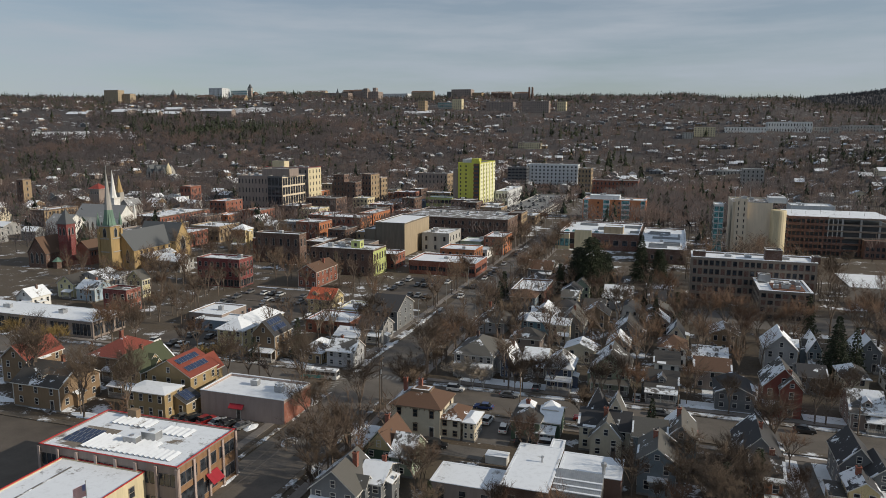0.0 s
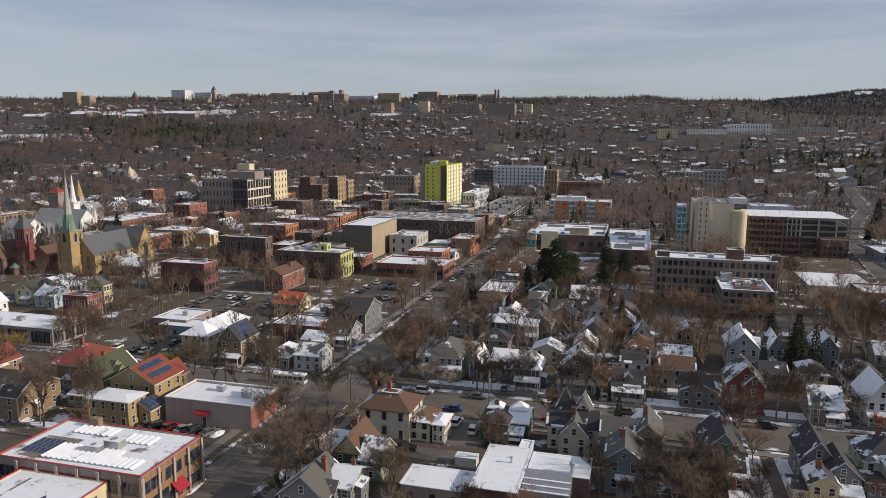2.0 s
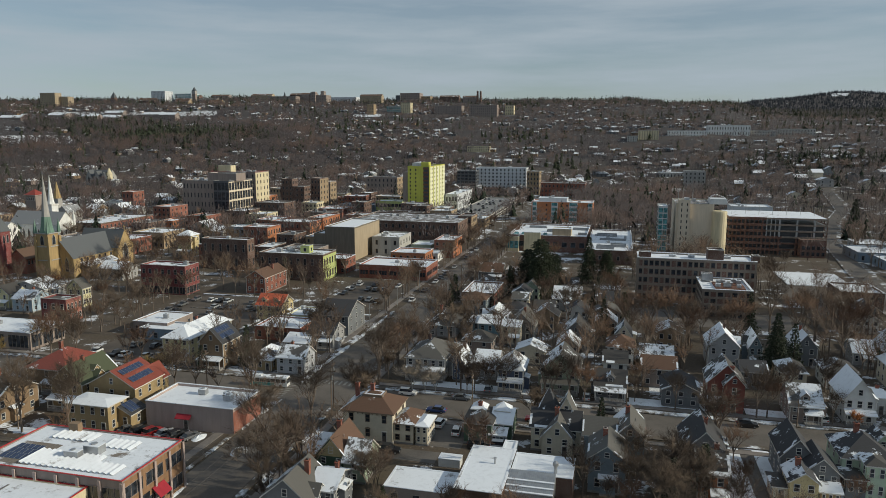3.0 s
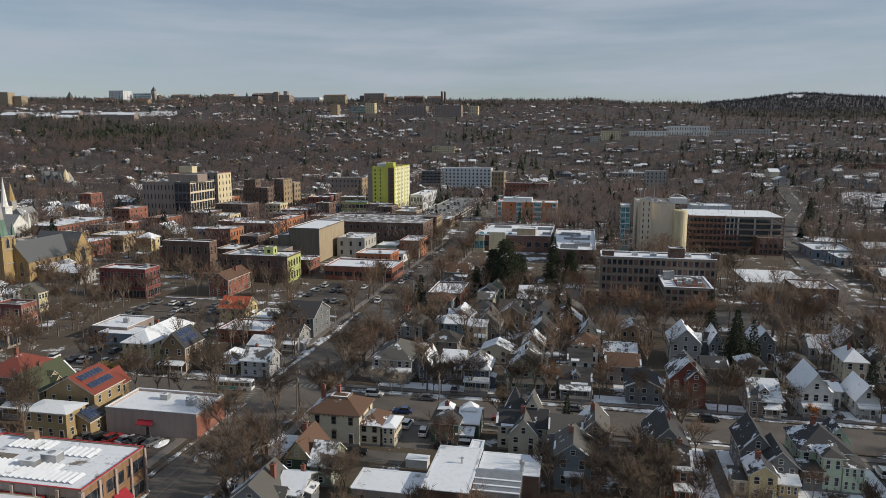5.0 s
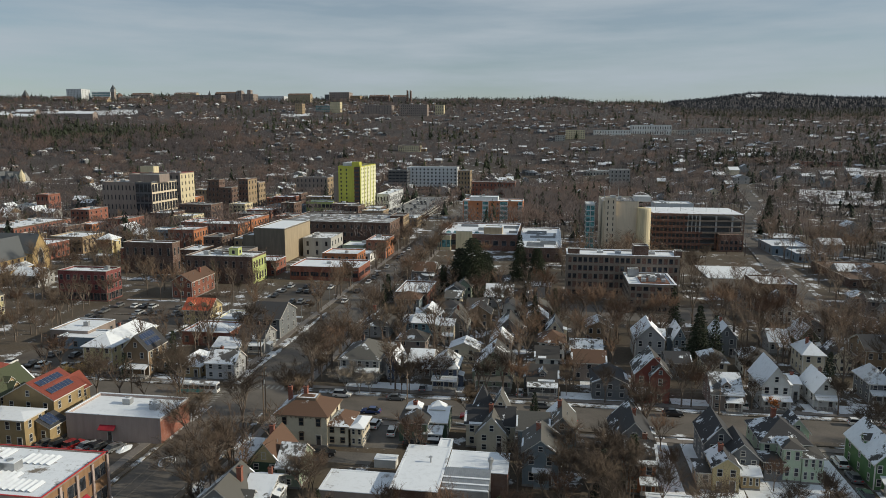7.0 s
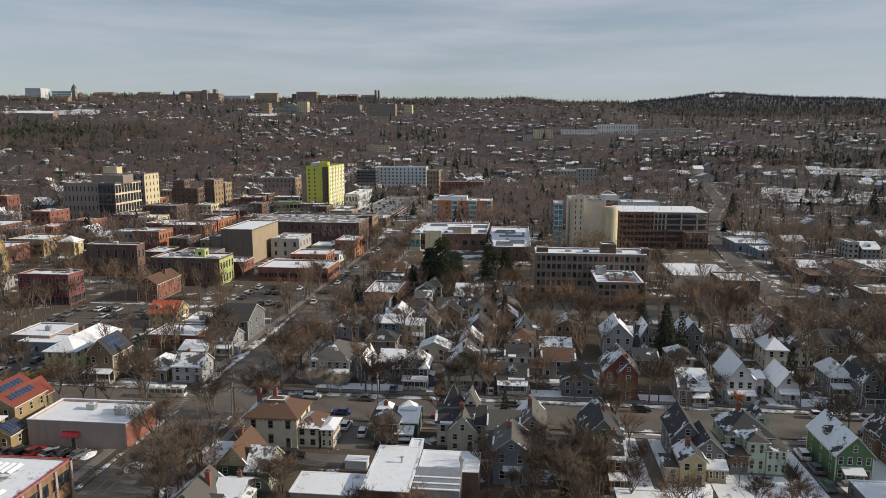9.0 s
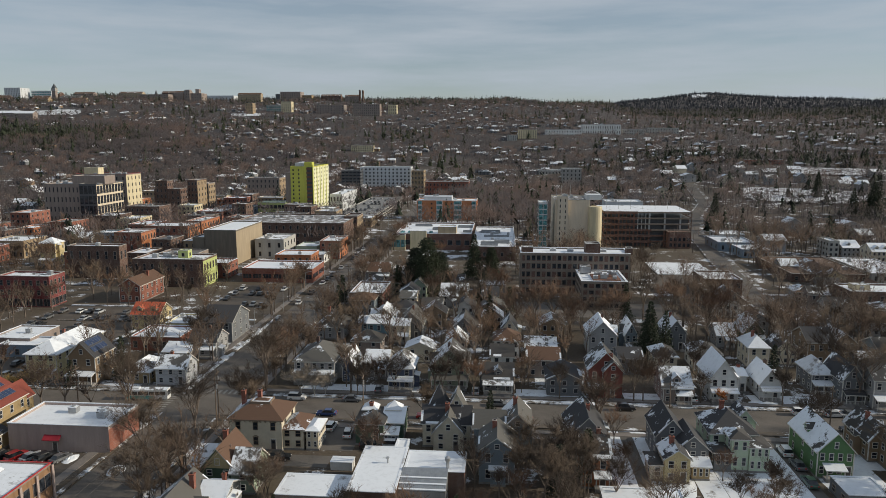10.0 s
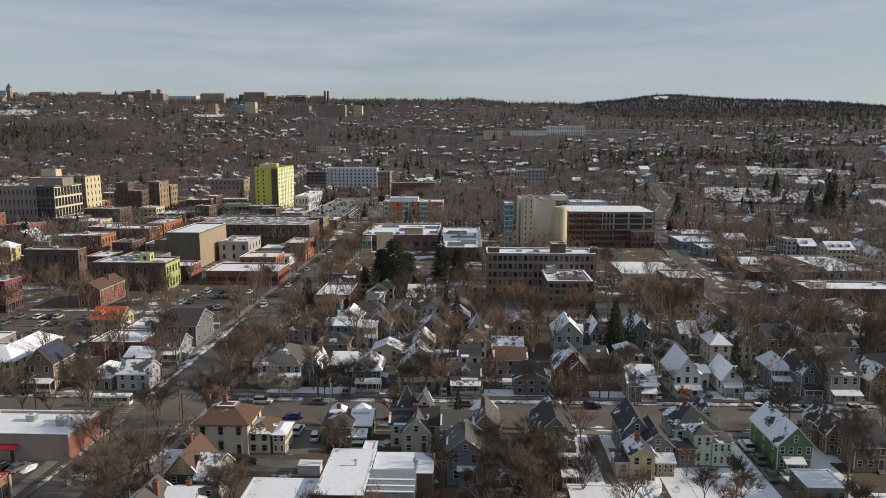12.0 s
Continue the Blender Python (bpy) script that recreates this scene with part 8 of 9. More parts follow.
def italianate_details(ob):
    """Flat snowy deck, eave brackets and arched window hoods of the cream house."""
    body = [c for c in ob.children if c.name.startswith("roof")][0]
    xs, ys, zs = ([v.co[k] for v in body.data.vertices] for k in range(3))
    x0, x1, y0, y1, zt, ze = min(xs), max(xs), min(ys), max(ys), max(zs), min(zs)
    xm, ym = (x0 + x1) / 2, (y0 + y1) / 2
    part("roof_deck", Shape().box(xm - 2.0, ym - 1.5, zt - 0.9, xm + 2.0, ym + 1.5, zt - 0.42), SNOW, ob, "flat snowy roof deck")
    part("deck_curb", Shape().ring(xm - 2.1, ym - 1.6, zt - 0.9, xm + 2.1, ym + 1.6, zt - 0.34, 0.14), TRIM_BROWN, ob)
    top, k = ze + 0.22, (y1 - y0) / 2 * 0.98
    def on(f, side):
        return x0 + k * f, (y0 + (ym - y0) * f + 0.15 if side else y1 - (y1 - ym) * f - 0.15), top + (zt - top) * f + 0.09
    part("slope_snow", Shape().slab([on(0.06, 1), on(0.72, 1), on(0.72, 0), on(0.06, 0)], 0.1), SNOW, ob, "snow left on the shaded roof slope")
    rim = Shape().slab([(x0 - 0.05, y0, ze + 0.25), (x0 + 0.75, y0 + 0.75, ze + 0.62), (x0 + 0.75, y1 - 0.75, ze + 0.62), (x0 - 0.05, y1, ze + 0.25)], 0.06)
    part("eave_snow", rim, SNOW_FULL, ob, "strip of snow left along the eave")
    bracket = Shape().solid([(-0.07, 0, -0.5), (0.07, 0, -0.5), (0.07, 0, 0), (-0.07, 0, 0)], [(-0.07, -0.08, -0.5), (0.07, -0.08, -0.5), (0.07, -0.42, 0), (-0.07, -0.42, 0)]).mesh("bracket", [TRIM_BROWN])
    n = 11
    for i in range(n):
        part("bracket", bracket, None, ob).matrix_basis = pose(x0 + 0.6 + (x1 - x0 - 1.2) * i / (n - 1), y0 + 0.45, ze)
    hood = Shape()
    for k in range(6):
        a, b = math.pi * k / 6, math.pi * (k + 1) / 6
        hood.slab([(0.62 * math.cos(b), -0.2, 0.3 * math.sin(b)), (0.62 * math.cos(a), -0.2, 0.3 * math.sin(a)), (0.62 * math.cos(a), -0.01, 0.3 * math.sin(a)), (0.62 * math.cos(b), -0.01, 0.3 * math.sin(b))], 0.1)
    me = hood.mesh("window_hood", [TRIM_BROWN])
    for c in list(ob.children):
        if c.name.startswith("window") and abs(c.location.y - (y0 + 0.45)) < 0.1:
            top = max(v.co.z for v in c.data.vertices)
            part("window_hood", me, None, ob).matrix_basis = pose(c.location.x, c.location.y, c.location.z + top)
    chimney(ob, x0 + 1.6, ym + 1.0, ze, zt + 0.9)


italianate_details(italianate)


# ---- glazed bays of the orange flats, and the hotel's brick base ----
def glazed_bays(x, y, w, h):
    ob = thing("bay_windows", "white framed blue-green glazed bays on orange flats", "window bay", x, y, 0)
    for k, (u, bw) in enumerate(((0.02, 0.07), (0.33, 0.1), (0.62, 0.13), (0.92, 0.07))):
        bay = part("bay", Shape().box(w * u, -0.9, 0, w * (u + bw), -0.02, h - 0.4), WHITE_PANEL, ob)
        for f in range(4):
            z = h / 4 * f + 0.9
            part("pane", Shape().box(w * u + 0.25, -0.96, z, w * (u + bw) - 0.25, -0.9, z + h / 4 * 0.62), GLASS_BLUE, bay)


glazed_bays(-64.0, 531.9, 44.9, 14.4)
hotel_base = thing("hotel_base", "brown brick ground floor under the grey hotel", "building", -158.2, 790.2, 0)
part("wall", Shape().box(-0.3, -0.3, -1, 57, 18.5, 5.4), BRICK_DARK, hotel_base)
part("strip_glass", Shape().box(0.8, -0.36, 1, 56, -0.3, 3.6), GLASS, hotel_base)


# ---- trees of the town ----


def free(x, y, gap, roads=True):
    for a, b, c, d in BUILT:
        if a - gap < x < c + gap and b - gap < y < d + gap:
            return False
    if roads:
        for a, b, c, d in ROADS + LOTS:
            if a < x < c and b < y < d:
                return False
    return True


def plant(kind, used, x, y, z, size, turn):
    """Sets a kind down at a place: the first time itself, then as a copy."""
    m = pose(x, y, z, 0, 0, turn)
    if kind in used:
        ob = copy_thing(kind, m)
    else:
        used.add(kind)
        kind.matrix_basis, ob = m, kind
    ob.scale = (size, size, size)
    return ob


rng = random.Random(5)
used = set()
NEAR_TREES = [bare_tree_kind(11, 16.5, 0.7, BARK, TWIG, trunk_share=0.3, wide=0.02), bare_tree_kind(12, 18.5, 0.58, BARK, TWIG, trunk_share=0.32, wide=0.02), bare_tree_kind(13, 12.5, 0.85, BARK, TWIG, wide=0.02)]
BIRCH = bare_tree_kind(14, 9.5, 0.95, BARK_PALE, TWIG_PALE, label="leafless birch with white limbs and pale twigs", wide=0.02, trunk_share=0.12)
TREES = [bare_tree_kind(21, 15, 0.85, BARK, TWIG, top=2, wide=0.032), bare_tree_kind(22, 17, 0.66, BARK, TWIG, top=2, wide=0.032), bare_tree_kind(23, 12, 0.95, BARK, TWIG, top=2, wide=0.04),
         bare_tree_kind(24, 15.5, 0.85, BARK, TWIG_RED, top=2, wide=0.036, label="leafless maple with a russet haze of buds")]
CONIFERS = [conifer_kind(31, 18, 4.2), conifer_kind(32, 14, 3.2), conifer_kind(33, 9, 2.4, "dark green garden conifer"), conifer_kind(34, 21, 6.8, "tall dark spruce with drooping branches", 0.9, 12), conifer_kind(35, 24, 9.2, "broad dark pine with heavy drooping branches", 0.42, 15), conifer_kind(36, 12, 2.4, "dark columnar garden cypress", 0.3, 14)]

# trees whose places stand out
for x, y, k, s in ((-66, 121, 0, 1.0), (-62, 134, 1, 0.9), (-57, 150, 2, 1.0), (-83, 147, 0, 1.0), (-58, 166, 1, 0.95), (-110, 119, 1, 0.9), (-122, 119, 1, 0.85), (-141, 124, 1, 1.0), (-106, 150, 2, 1.0), (-60, 108, 2, 1.1),
                   (4, 121, 2, 0.8), (8, 117, 2, 0.9), (15, 119, 0, 0.7), (12, 124, 2, 0.9), (5, 129, 0, 0.65), (18, 126, 2, 0.8), (10, 113, 1, 0.6), (20, 116, 0, 0.6), (41, 117, 2, 0.55), (47, 116, 2, 0.6), (70, 126, 1, 0.75), (78, 121, 0, 0.85),
                   (-33, 166, 2, 0.8), (-26, 168, 2, 0.9), (-12, 149, 2, 0.7), (-41, 111, 2, 0.8), (84, 168, 0, 1.0), (94, 150, 1, 0.9), (66, 148, 2, 0.9)):
    plant(NEAR_TREES[k], used, x, y, 0, s, rng.uniform(0, 360))
for x, y, k, s in ((-29.2, 277.5, 4, 1.0), (-34.5, 281, 4, 0.8), (-24.5, 283, 4, 0.72), (-12, 310, 3, 1.0), (-4.5, 311, 4, 0.62), (-41, 277.5, 5, 1.0), (-6.6, 264.5, 1, 0.85), (41.7, 199, 3, 0.85), (47, 203, 1, 1.0), (-3.6, 226, 3, 0.6), (10.5, 119, 2, 1.1), (16, 124, 2, 1.2), (68, 178, 1, 0.85),
                   (112, 180, 0, 0.7), (-8, 262, 2, 1.0), (-60, 262, 2, 1.2), (3, 250, 2, 1.1), (-140, 280, 1, 0.8), (-108, 165, 2, 0.8), (257, 520, 3, 1.3), (266, 532, 0, 1.7), (251, 535, 3, 1.0), (262, 622, 3, 1.1), (190, 430, 1, 1.2), (150, 520, 3, 1.0), (96, 470, 1, 1.3)):
    plant(CONIFERS[k], used, x, y, terrain(x, y), s, rng.uniform(0, 360))

for x, y, k in ((-48.4, 163.8, 1.0), (-45.0, 163.6, 0.9), (-42.6, 164.6, 0.8)):
    plant(BIRCH, used, x, y, 0, k, rng.uniform(0, 360))

GOLD = bare_tree_kind(41, 13, 1.0, BARK, TWIG_GOLD, top=2, wide=0.05, label="leafless willow with golden twigs")
RUSTY = bare_tree_kind(42, 9, 0.9, BARK, TWIG_RUST, top=2, wide=0.09, label="young beech with clinging orange leaves")
for kind, x, y, s in ((GOLD, -160, 147.6, 0.95), (GOLD, -110.6, 148, 0.85), (GOLD, -165, 170, 0.8), (RUSTY, -220.8, 237, 0.8), (RUSTY, 51.6, 164.6, 0.5), (RUSTY, -228, 243, 0.7), (GOLD, -178, 150, 0.9)):
    plant(kind, used, x, y, 0, s, rng.uniform(0, 360))
for x, y, k, s in ((10.8, 228, 3, 1.25), (17, 231, 3, 1.15), (4, 224, 3, 1.1), (48.8, 245, 1, 1.2), (55, 238, 3, 1.1), (22, 222, 3, 1.0), (70, 232, 3, 1.1), (-15, 232, 1, 1.05), (-146, 163, 1, 0.9), (-165, 146, 1, 0.9), (-128, 167, 3, 0.8), (-162, 199, 1, 0.8)):
    plant(TREES[k], used, x, y, 0, s, rng.uniform(0, 360))

# street trees, then yards: thick in the residential blocks, thin in the town centre
for i in range(46):
    x = -56 + 6.4 * i + rng.uniform(-2, 2)
    for y in (147.5, 166.5):
        if rng.random() < (0.25 if y < 150 else 0.45) and free(x, y, 0.5, False):
            plant(rng.choice(TREES), used, x, y, 0, rng.uniform(0.6, 1.0), rng.uniform(0, 360))
for i in range(34):
    y = 170 + 9 * i + rng.uniform(-3, 3)
    for x in (-59.5, -81.5):
        if rng.random() < 0.62 and free(x, y, 0.3, False):
            plant(rng.choice(TREES), used, x, y, 0, rng.uniform(0.55, 0.95), rng.uniform(0, 360))
count = 0
while count < 165:
    y = 100 + 260 * rng.random() ** 1.15
    x = rng.uniform(-0.95 * y, 0.62 * y)
    centre = -200 < x < 0 and y > 260
    if (centre and rng.random() < 0.86) or not free(x, y, 1.6) or (0 < x < 62 and 240 < y < 300):
        continue
    size = rng.uniform(0.55, 1.1) * (0.8 if y < 140 else 1)
    plant(rng.choice(TREES) if rng.random() > 0.07 else CONIFERS[rng.choice((1, 2))], used, x, y, terrain(x, y), size, rng.uniform(0, 360))
    count += 1


def grove(name, count, inside, label, tall=(9, 16), mats=(TWIG_MID, TWIG_MID_WARM, BARK), twigs=112, wide=0.055):
    """Bare trees past those that can be told apart: trunk, forking limbs and fine twig slivers, in one mesh."""
    s = Shape()
    made = tries = 0
    while made < count and tries < count * 12:
        tries += 1
        x, y = inside()
        if not free(x, y, 1.2) or (2 < x < 62 and 240 < y < 300) or (50 < x < 112 and 320 < y < 412):
            continue
        made += 1
        z, h = terrain(x, y), rng.uniform(*tall)
        m = 1 if rng.random() < 0.22 else 0
        fork = Vector((x, y, z + h * rng.uniform(0.25, 0.4)))
        s.tube((x, y, z - 0.3), fork, h * 0.016, h * 0.012, 4, 2)
        lean = rng.uniform(0.5, 0.95)
        for k in range(7):
            t = rng.uniform(0, math.tau)
            way = Vector((math.cos(t) * lean * rng.uniform(0.3, 1), math.sin(t) * lean * rng.uniform(0.3, 1), 1)).normalized()
            tip = fork + way * h * rng.uniform(0.42, 0.62)
            u = way.orthogonal().normalized() * h * 0.007
            s.face([fork - u, fork + u, tip], 2)
            for j in range(twigs // 7):
                a = fork.lerp(tip, rng.uniform(0.3, 1.0))
                out = (way * 0.6 + Vector((rng.uniform(-1, 1), rng.uniform(-1, 1), rng.uniform(-0.3, 0.8)))).normalized()
                b = a + out * h * rng.uniform(0.1, 0.24)
                u = out.orthogonal().normalized() * wide * rng.uniform(0.6, 1.4)
                s.face([a - u, a + u, b], m)
    single(name, s, list(mats), label, "trees", kind="stuff")


def avenue_sides():
    return rng.choice((-81.0, -60.0)) + rng.uniform(-1.5, 1.5), rng.uniform(170, 420)


def right_blocks():
    y = rng.uniform(195, 440)
    x = rng.uniform(max(0, 0.02 * y), 0.62 * y)
    return (x, y) if not (0 < x < 50 and y < 245 or 50 < x < 110 and y > 320) else (x + 70, y)


def office_front():
    return rng.uniform(-12, 150), rng.uniform(196, 236)


def left_blocks():
    y = rng.uniform(100, 460)
    return rng.uniform(-1.05 * y, -0.38 * y), y


def middle_blocks():
    return rng.uniform(-58, 20), rng.uniform(168, 300)


grove("bare_trees", 500, right_blocks, "bare brown trees crowding the yards and the office grounds", (10, 18))
grove("bare_trees", 48, office_front, "bare brown trees below the office slab", (9, 14), twigs=140)
grove("bare_trees", 300, left_blocks, "bare brown trees between parking lots and churches", (8, 15))
grove("bare_trees", 85, middle_blocks, "bare brown trees between close-set houses", (9, 15))
grove("bare_trees", 70, avenue_sides, "tall bare trees lining the avenue", (10, 16))

# ---- the hill: small houses, woods, campus towers ----
def hill_house_kind(seed):
    r = random.Random(seed)
    w, d, h = r.uniform(7, 10), r.uniform(9, 13), r.uniform(5, 6.5)
    wall = (GREY_SIDING, TAUPE, CREAM, SLATE_SIDING, BROWN_SIDING, BLUE_GREY, TAUPE, SLATE_SIDING)[seed % 8]
    ob = house("small " + wall.name.replace("_", " ").replace("clapboard", "wooden") + " house with a snowy roof", -w / 2, -d / 2, w, d, h, wall=wall, rise=r.uniform(2.0, 2.9), axis="y" if seed % 2 else "x", cover=(SNOW, PATCHY, SNOW_FULL, SNOW)[seed % 4],
               floors=2, nx=2, ny=2, group="houses on the hillside", attic=False, far=True)
    BUILT.pop()
    return ob


HILL = [hill_house_kind(100 + i) for i in range(8)]
FIELDS = [(-47.5, -40.5, 1230, 1330), (-41.5, -35.6, 1700, 1800), (-34.0, -31.2, 1690, 1800), (21, 27.5, 835, 900), (13.5, 15.5, 1120, 1180), (-21, -18.5, 1700, 1760), (14.0, 15.1, 3900, 4110), (18, 26, 640, 720)]


def settled(x, y):
    """Above nought where houses crowd, below in the woods between."""
    return noise.noise((x / 170, y / 170, 7)) + 0.45 * noise.noise((x / 60, y / 60, 4)) + 0.1


def inside_field(x, y, f):
    return f[2] < math.hypot(x, y) < f[3] and f[0] < math.degrees(math.atan2(x, y)) < f[1]


def evergreen(x, y):
    """How much of the wood is evergreen there: a dark belt on one flank, a fringe on the hilltop, the far ridge."""
    r, az = math.hypot(x, y), math.degrees(math.atan2(x, y))
    belt = math.exp(-((az + 34) / 6.0) ** 2 - ((r - 1300) / 95) ** 2)
    if belt > 0.25:
        return 0.1 + 0.75 * belt * (1 if noise.noise((x / 70, y / 70, 2)) > -0.15 else 0.25)
    if r > 3300:
        return 0.7
    if r > 2130:
        return 0.42
    return 0.36 if r > 900 and noise.noise((x / 200, y / 200, 9)) > 0.24 else 0.05


def snow_field(a0, a1, r0, r1):
    """An open snowy slope lying on the ground, ragged where the woods eat into it."""
    s, n, m = Shape(), 44, 12
    def at(i, j):
        a, r = radians(a0 + (a1 - a0) * (i + 0.5 * noise.noise((i * 0.9, j * 0.9, a0))) / n), r0 + (r1 - r0) * (j + 0.6 * noise.noise((i * 0.8, j * 0.8, r0))) / m
        x, y = r * math.sin(a), r * math.cos(a)
        return x, y, terrain(x, y) + 1.6
    for i in range(n):
        for j in range(m):
            rim = min(i, n - 1 - i) / n * 2.2 + min(j, m - 1 - j) / m * 1.6
            if noise.noise((i * 0.23, j * 0.31, a0 * 3.1)) + 0.12 * noise.noise((i * 1.3, j * 1.3, 5)) > 0.16 - min(0.55, rim):
                s.face([at(i, j), at(i + 1, j), at(i + 1, j + 1), at(i, j + 1)])
    single("snow_field", s, MEADOW, "open hillside meadow under patchy snow", "snow field", kind="structure")


for f in FIELDS:
    snow_field(*f)
places = []
tries = 0
while len(places) < 1500 and tries < 90000:
    tries += 1
    r = 430 + 1700 * rng.random() ** 0.9
    az = radians(rng.uniform(-54, 35))
    x, y = r * math.sin(az), r * math.cos(az)
    if r < 760 and (-330 < x < 20 or not free(x, y, 8)):
        continue
    if (r < 950 and az > 0.02 and rng.random() < 0.55) or settled(x, y) < 0.0 or (az > 0.12 and r > 1500 and rng.random() < 0.7):
        continue
    if az < -0.47 and (r < 1700 and rng.random() < 0.68 or evergreen(x, y) > 0.5):
        continue
    if any(a < x < c and b < y < d for a, b, c, d in CLEAR) or any(inside_field(x, y, f) for f in FIELDS + GLADES):
        continue
    if any((x - a) ** 2 + (y - b) ** 2 < 190 for a, b in places[-200:]):
        continue
    places.append((x, y))
places.sort(key=lambda p: p[0] ** 2 + p[1] ** 2)
for x, y in places[:200]:
    ob = plant(rng.choice(HILL), used, x, y, terrain(x, y), rng.uniform(0.85, 1.15), rng.choice((0, 90, 180, 270)) + rng.uniform(-6, 6))
    BUILT.append((x - 5, y - 6, x + 5, y + 6))


def far_houses():
    """The countless small houses higher up, as one mesh."""
    s = Shape()
    for x, y in places[200:]:
        z, w, d, h = terrain(x, y) - 1, rng.uniform(6.5, 13), rng.uniform(7, 13), rng.uniform(3, 5.2)
        m = rng.randrange(4)
        a, b, c, e = x - w / 2, x + w / 2, y - d / 2, y + d / 2
        s.box(a, c, z - 3, b, e, z + h, m)
        rise, top = rng.uniform(1.4, 3.2), 4 + rng.choice((0, 0, 0, 1, 1, 2))
        if rng.random() < 0.5:
            s.solid([(a - .4, c - .4, z + h), (b + .4, c - .4, z + h), (b + .4, e + .4, z + h), (a - .4, e + .4, z + h)], [(x - .1, c - .4, z + h + rise), (x + .1, c - .4, z + h + rise), (x + .1, e + .4, z + h + rise), (x - .1, e + .4, z + h + rise)], top)
        else:
            s.solid([(a - .4, c - .4, z + h), (b + .4, c - .4, z + h), (b + .4, e + .4, z + h), (a - .4, e + .4, z + h)], [(a - .4, y - .1, z + h + rise), (b + .4, y - .1, z + h + rise), (b + .4, y + .1, z + h + rise), (a - .4, y + .1, z + h + rise)], top)
        for i in range(2):
            for k in range(2):
                u = a + w * (0.3 + 0.4 * i)
                zz = z + h * (0.3 + 0.4 * k)
                s.box(u - 0.5, c - 0.08, zz - 0.7, u + 0.5, c, zz + 0.7, 7)
    single("hillside_houses", s, [TAUPE, BROWN_SIDING, SLATE_SIDING, SLATE_SIDING, SNOW_FULL, SNOW, PATCHY, GLASS], "crowded small houses with snowy roofs across the hillside", "houses", kind="stuff")


far_houses()


def far_woods(name, count, r0, r1, az0, az1, mats, label, power=0.8, near_houses=(), twigs=28, tall=(10, 18), fine=1.0):
    """Bare woods seen from afar: each tree a trunk and an upright crown of twig slivers; the wood changes tone from stand to stand."""
    s = Shape()
    for i in range(count):
        r = r0 + (r1 - r0) * rng.random() ** power
        az = radians(rng.uniform(az0, az1))
        x, y = r * math.sin(az), r * math.cos(az)
        if i < len(near_houses):
            x, y = near_houses[i][0] + rng.uniform(-9, 9), near_houses[i][1] + rng.choice((-1, -1, 1)) * rng.uniform(6, 10)
            r = math.hypot(x, y)
        if r < 820 and not free(x, y, 1.5):
            continue
        if rng.random() < (0.35 if az > 0.2 and r < 1000 else 0.8) and (any(a < x < q and b < y < e for a, b, q, e in CLEAR) or any(inside_field(x, y, f) for f in FIELDS + GLADES)):
            continue
        if i >= len(near_houses) and 800 < r < 2100 and settled(x, y) > 0.08 and rng.random() < 0.5:
            continue
        z, h = terrain(x, y) - 0.5, rng.uniform(*tall)
        if r > 2130:
            h *= rng.choice((0.7, 0.9, 1.15))
        if rng.random() < evergreen(x, y):
            h *= 1.15
            for k in range(24):
                t, f = rng.uniform(0, math.tau), rng.random() ** 1.3
                q = Vector((x, y, z + h * (0.2 + 0.85 * f)))
                R = h * 0.30 * (1.05 - f) + 0.4
                e = q + Vector((math.cos(t) * R * 0.8, math.sin(t) * R * 0.8, -R * 1.3))
                u = Vector((-math.sin(t), math.cos(t), 0.15)) * R * 0.42
                s.face([q, e - u, e + u], 2)
            continue
        m = 0 if noise.noise((x / 75, y / 75, 8)) + rng.gauss(0, 0.2) < 0.12 else 1
        c = Vector((x, y, z + h * 0.34))
        s.face([(x - 0.22, y, z), (x + 0.22, y, z), (x, y, z + h * 0.7)], m)
        wide = fine * (0.75 + r / 1900)
        for k in range(twigs):
            t, f = rng.uniform(0, math.tau), rng.random() ** 0.6
            lean = rng.uniform(0.1, 1.0)
            way = Vector((math.cos(t) * lean, math.sin(t) * lean, rng.uniform(0.45, 1.2))).normalized()
            a = c + way * h * (0.05 + 0.42 * f)
            b = a + (way + Vector((rng.uniform(-0.5, 0.5), rng.uniform(-0.5, 0.5), rng.uniform(-0.2, 0.4)))) * h * rng.uniform(0.1, 0.22)
            u = way.orthogonal().normalized() * rng.uniform(0.13, 0.31) * wide
            s.face([a - u, a + u, b], m)
    single(name, s, mats, label, "trees", kind="stuff")


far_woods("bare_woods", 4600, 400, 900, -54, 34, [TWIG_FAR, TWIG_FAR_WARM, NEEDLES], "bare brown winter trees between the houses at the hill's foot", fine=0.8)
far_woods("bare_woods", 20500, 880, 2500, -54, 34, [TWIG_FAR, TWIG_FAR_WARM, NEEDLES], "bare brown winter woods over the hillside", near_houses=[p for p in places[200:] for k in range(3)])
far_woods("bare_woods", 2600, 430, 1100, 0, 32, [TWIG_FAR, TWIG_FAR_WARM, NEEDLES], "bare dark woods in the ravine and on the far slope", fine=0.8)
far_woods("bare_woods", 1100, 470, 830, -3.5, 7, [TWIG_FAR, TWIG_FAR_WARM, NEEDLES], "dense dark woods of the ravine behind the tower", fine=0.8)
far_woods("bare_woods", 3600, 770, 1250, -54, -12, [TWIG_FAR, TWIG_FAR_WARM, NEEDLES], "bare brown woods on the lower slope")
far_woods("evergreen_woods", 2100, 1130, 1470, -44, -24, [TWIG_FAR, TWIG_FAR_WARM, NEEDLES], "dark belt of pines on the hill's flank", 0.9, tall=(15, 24))
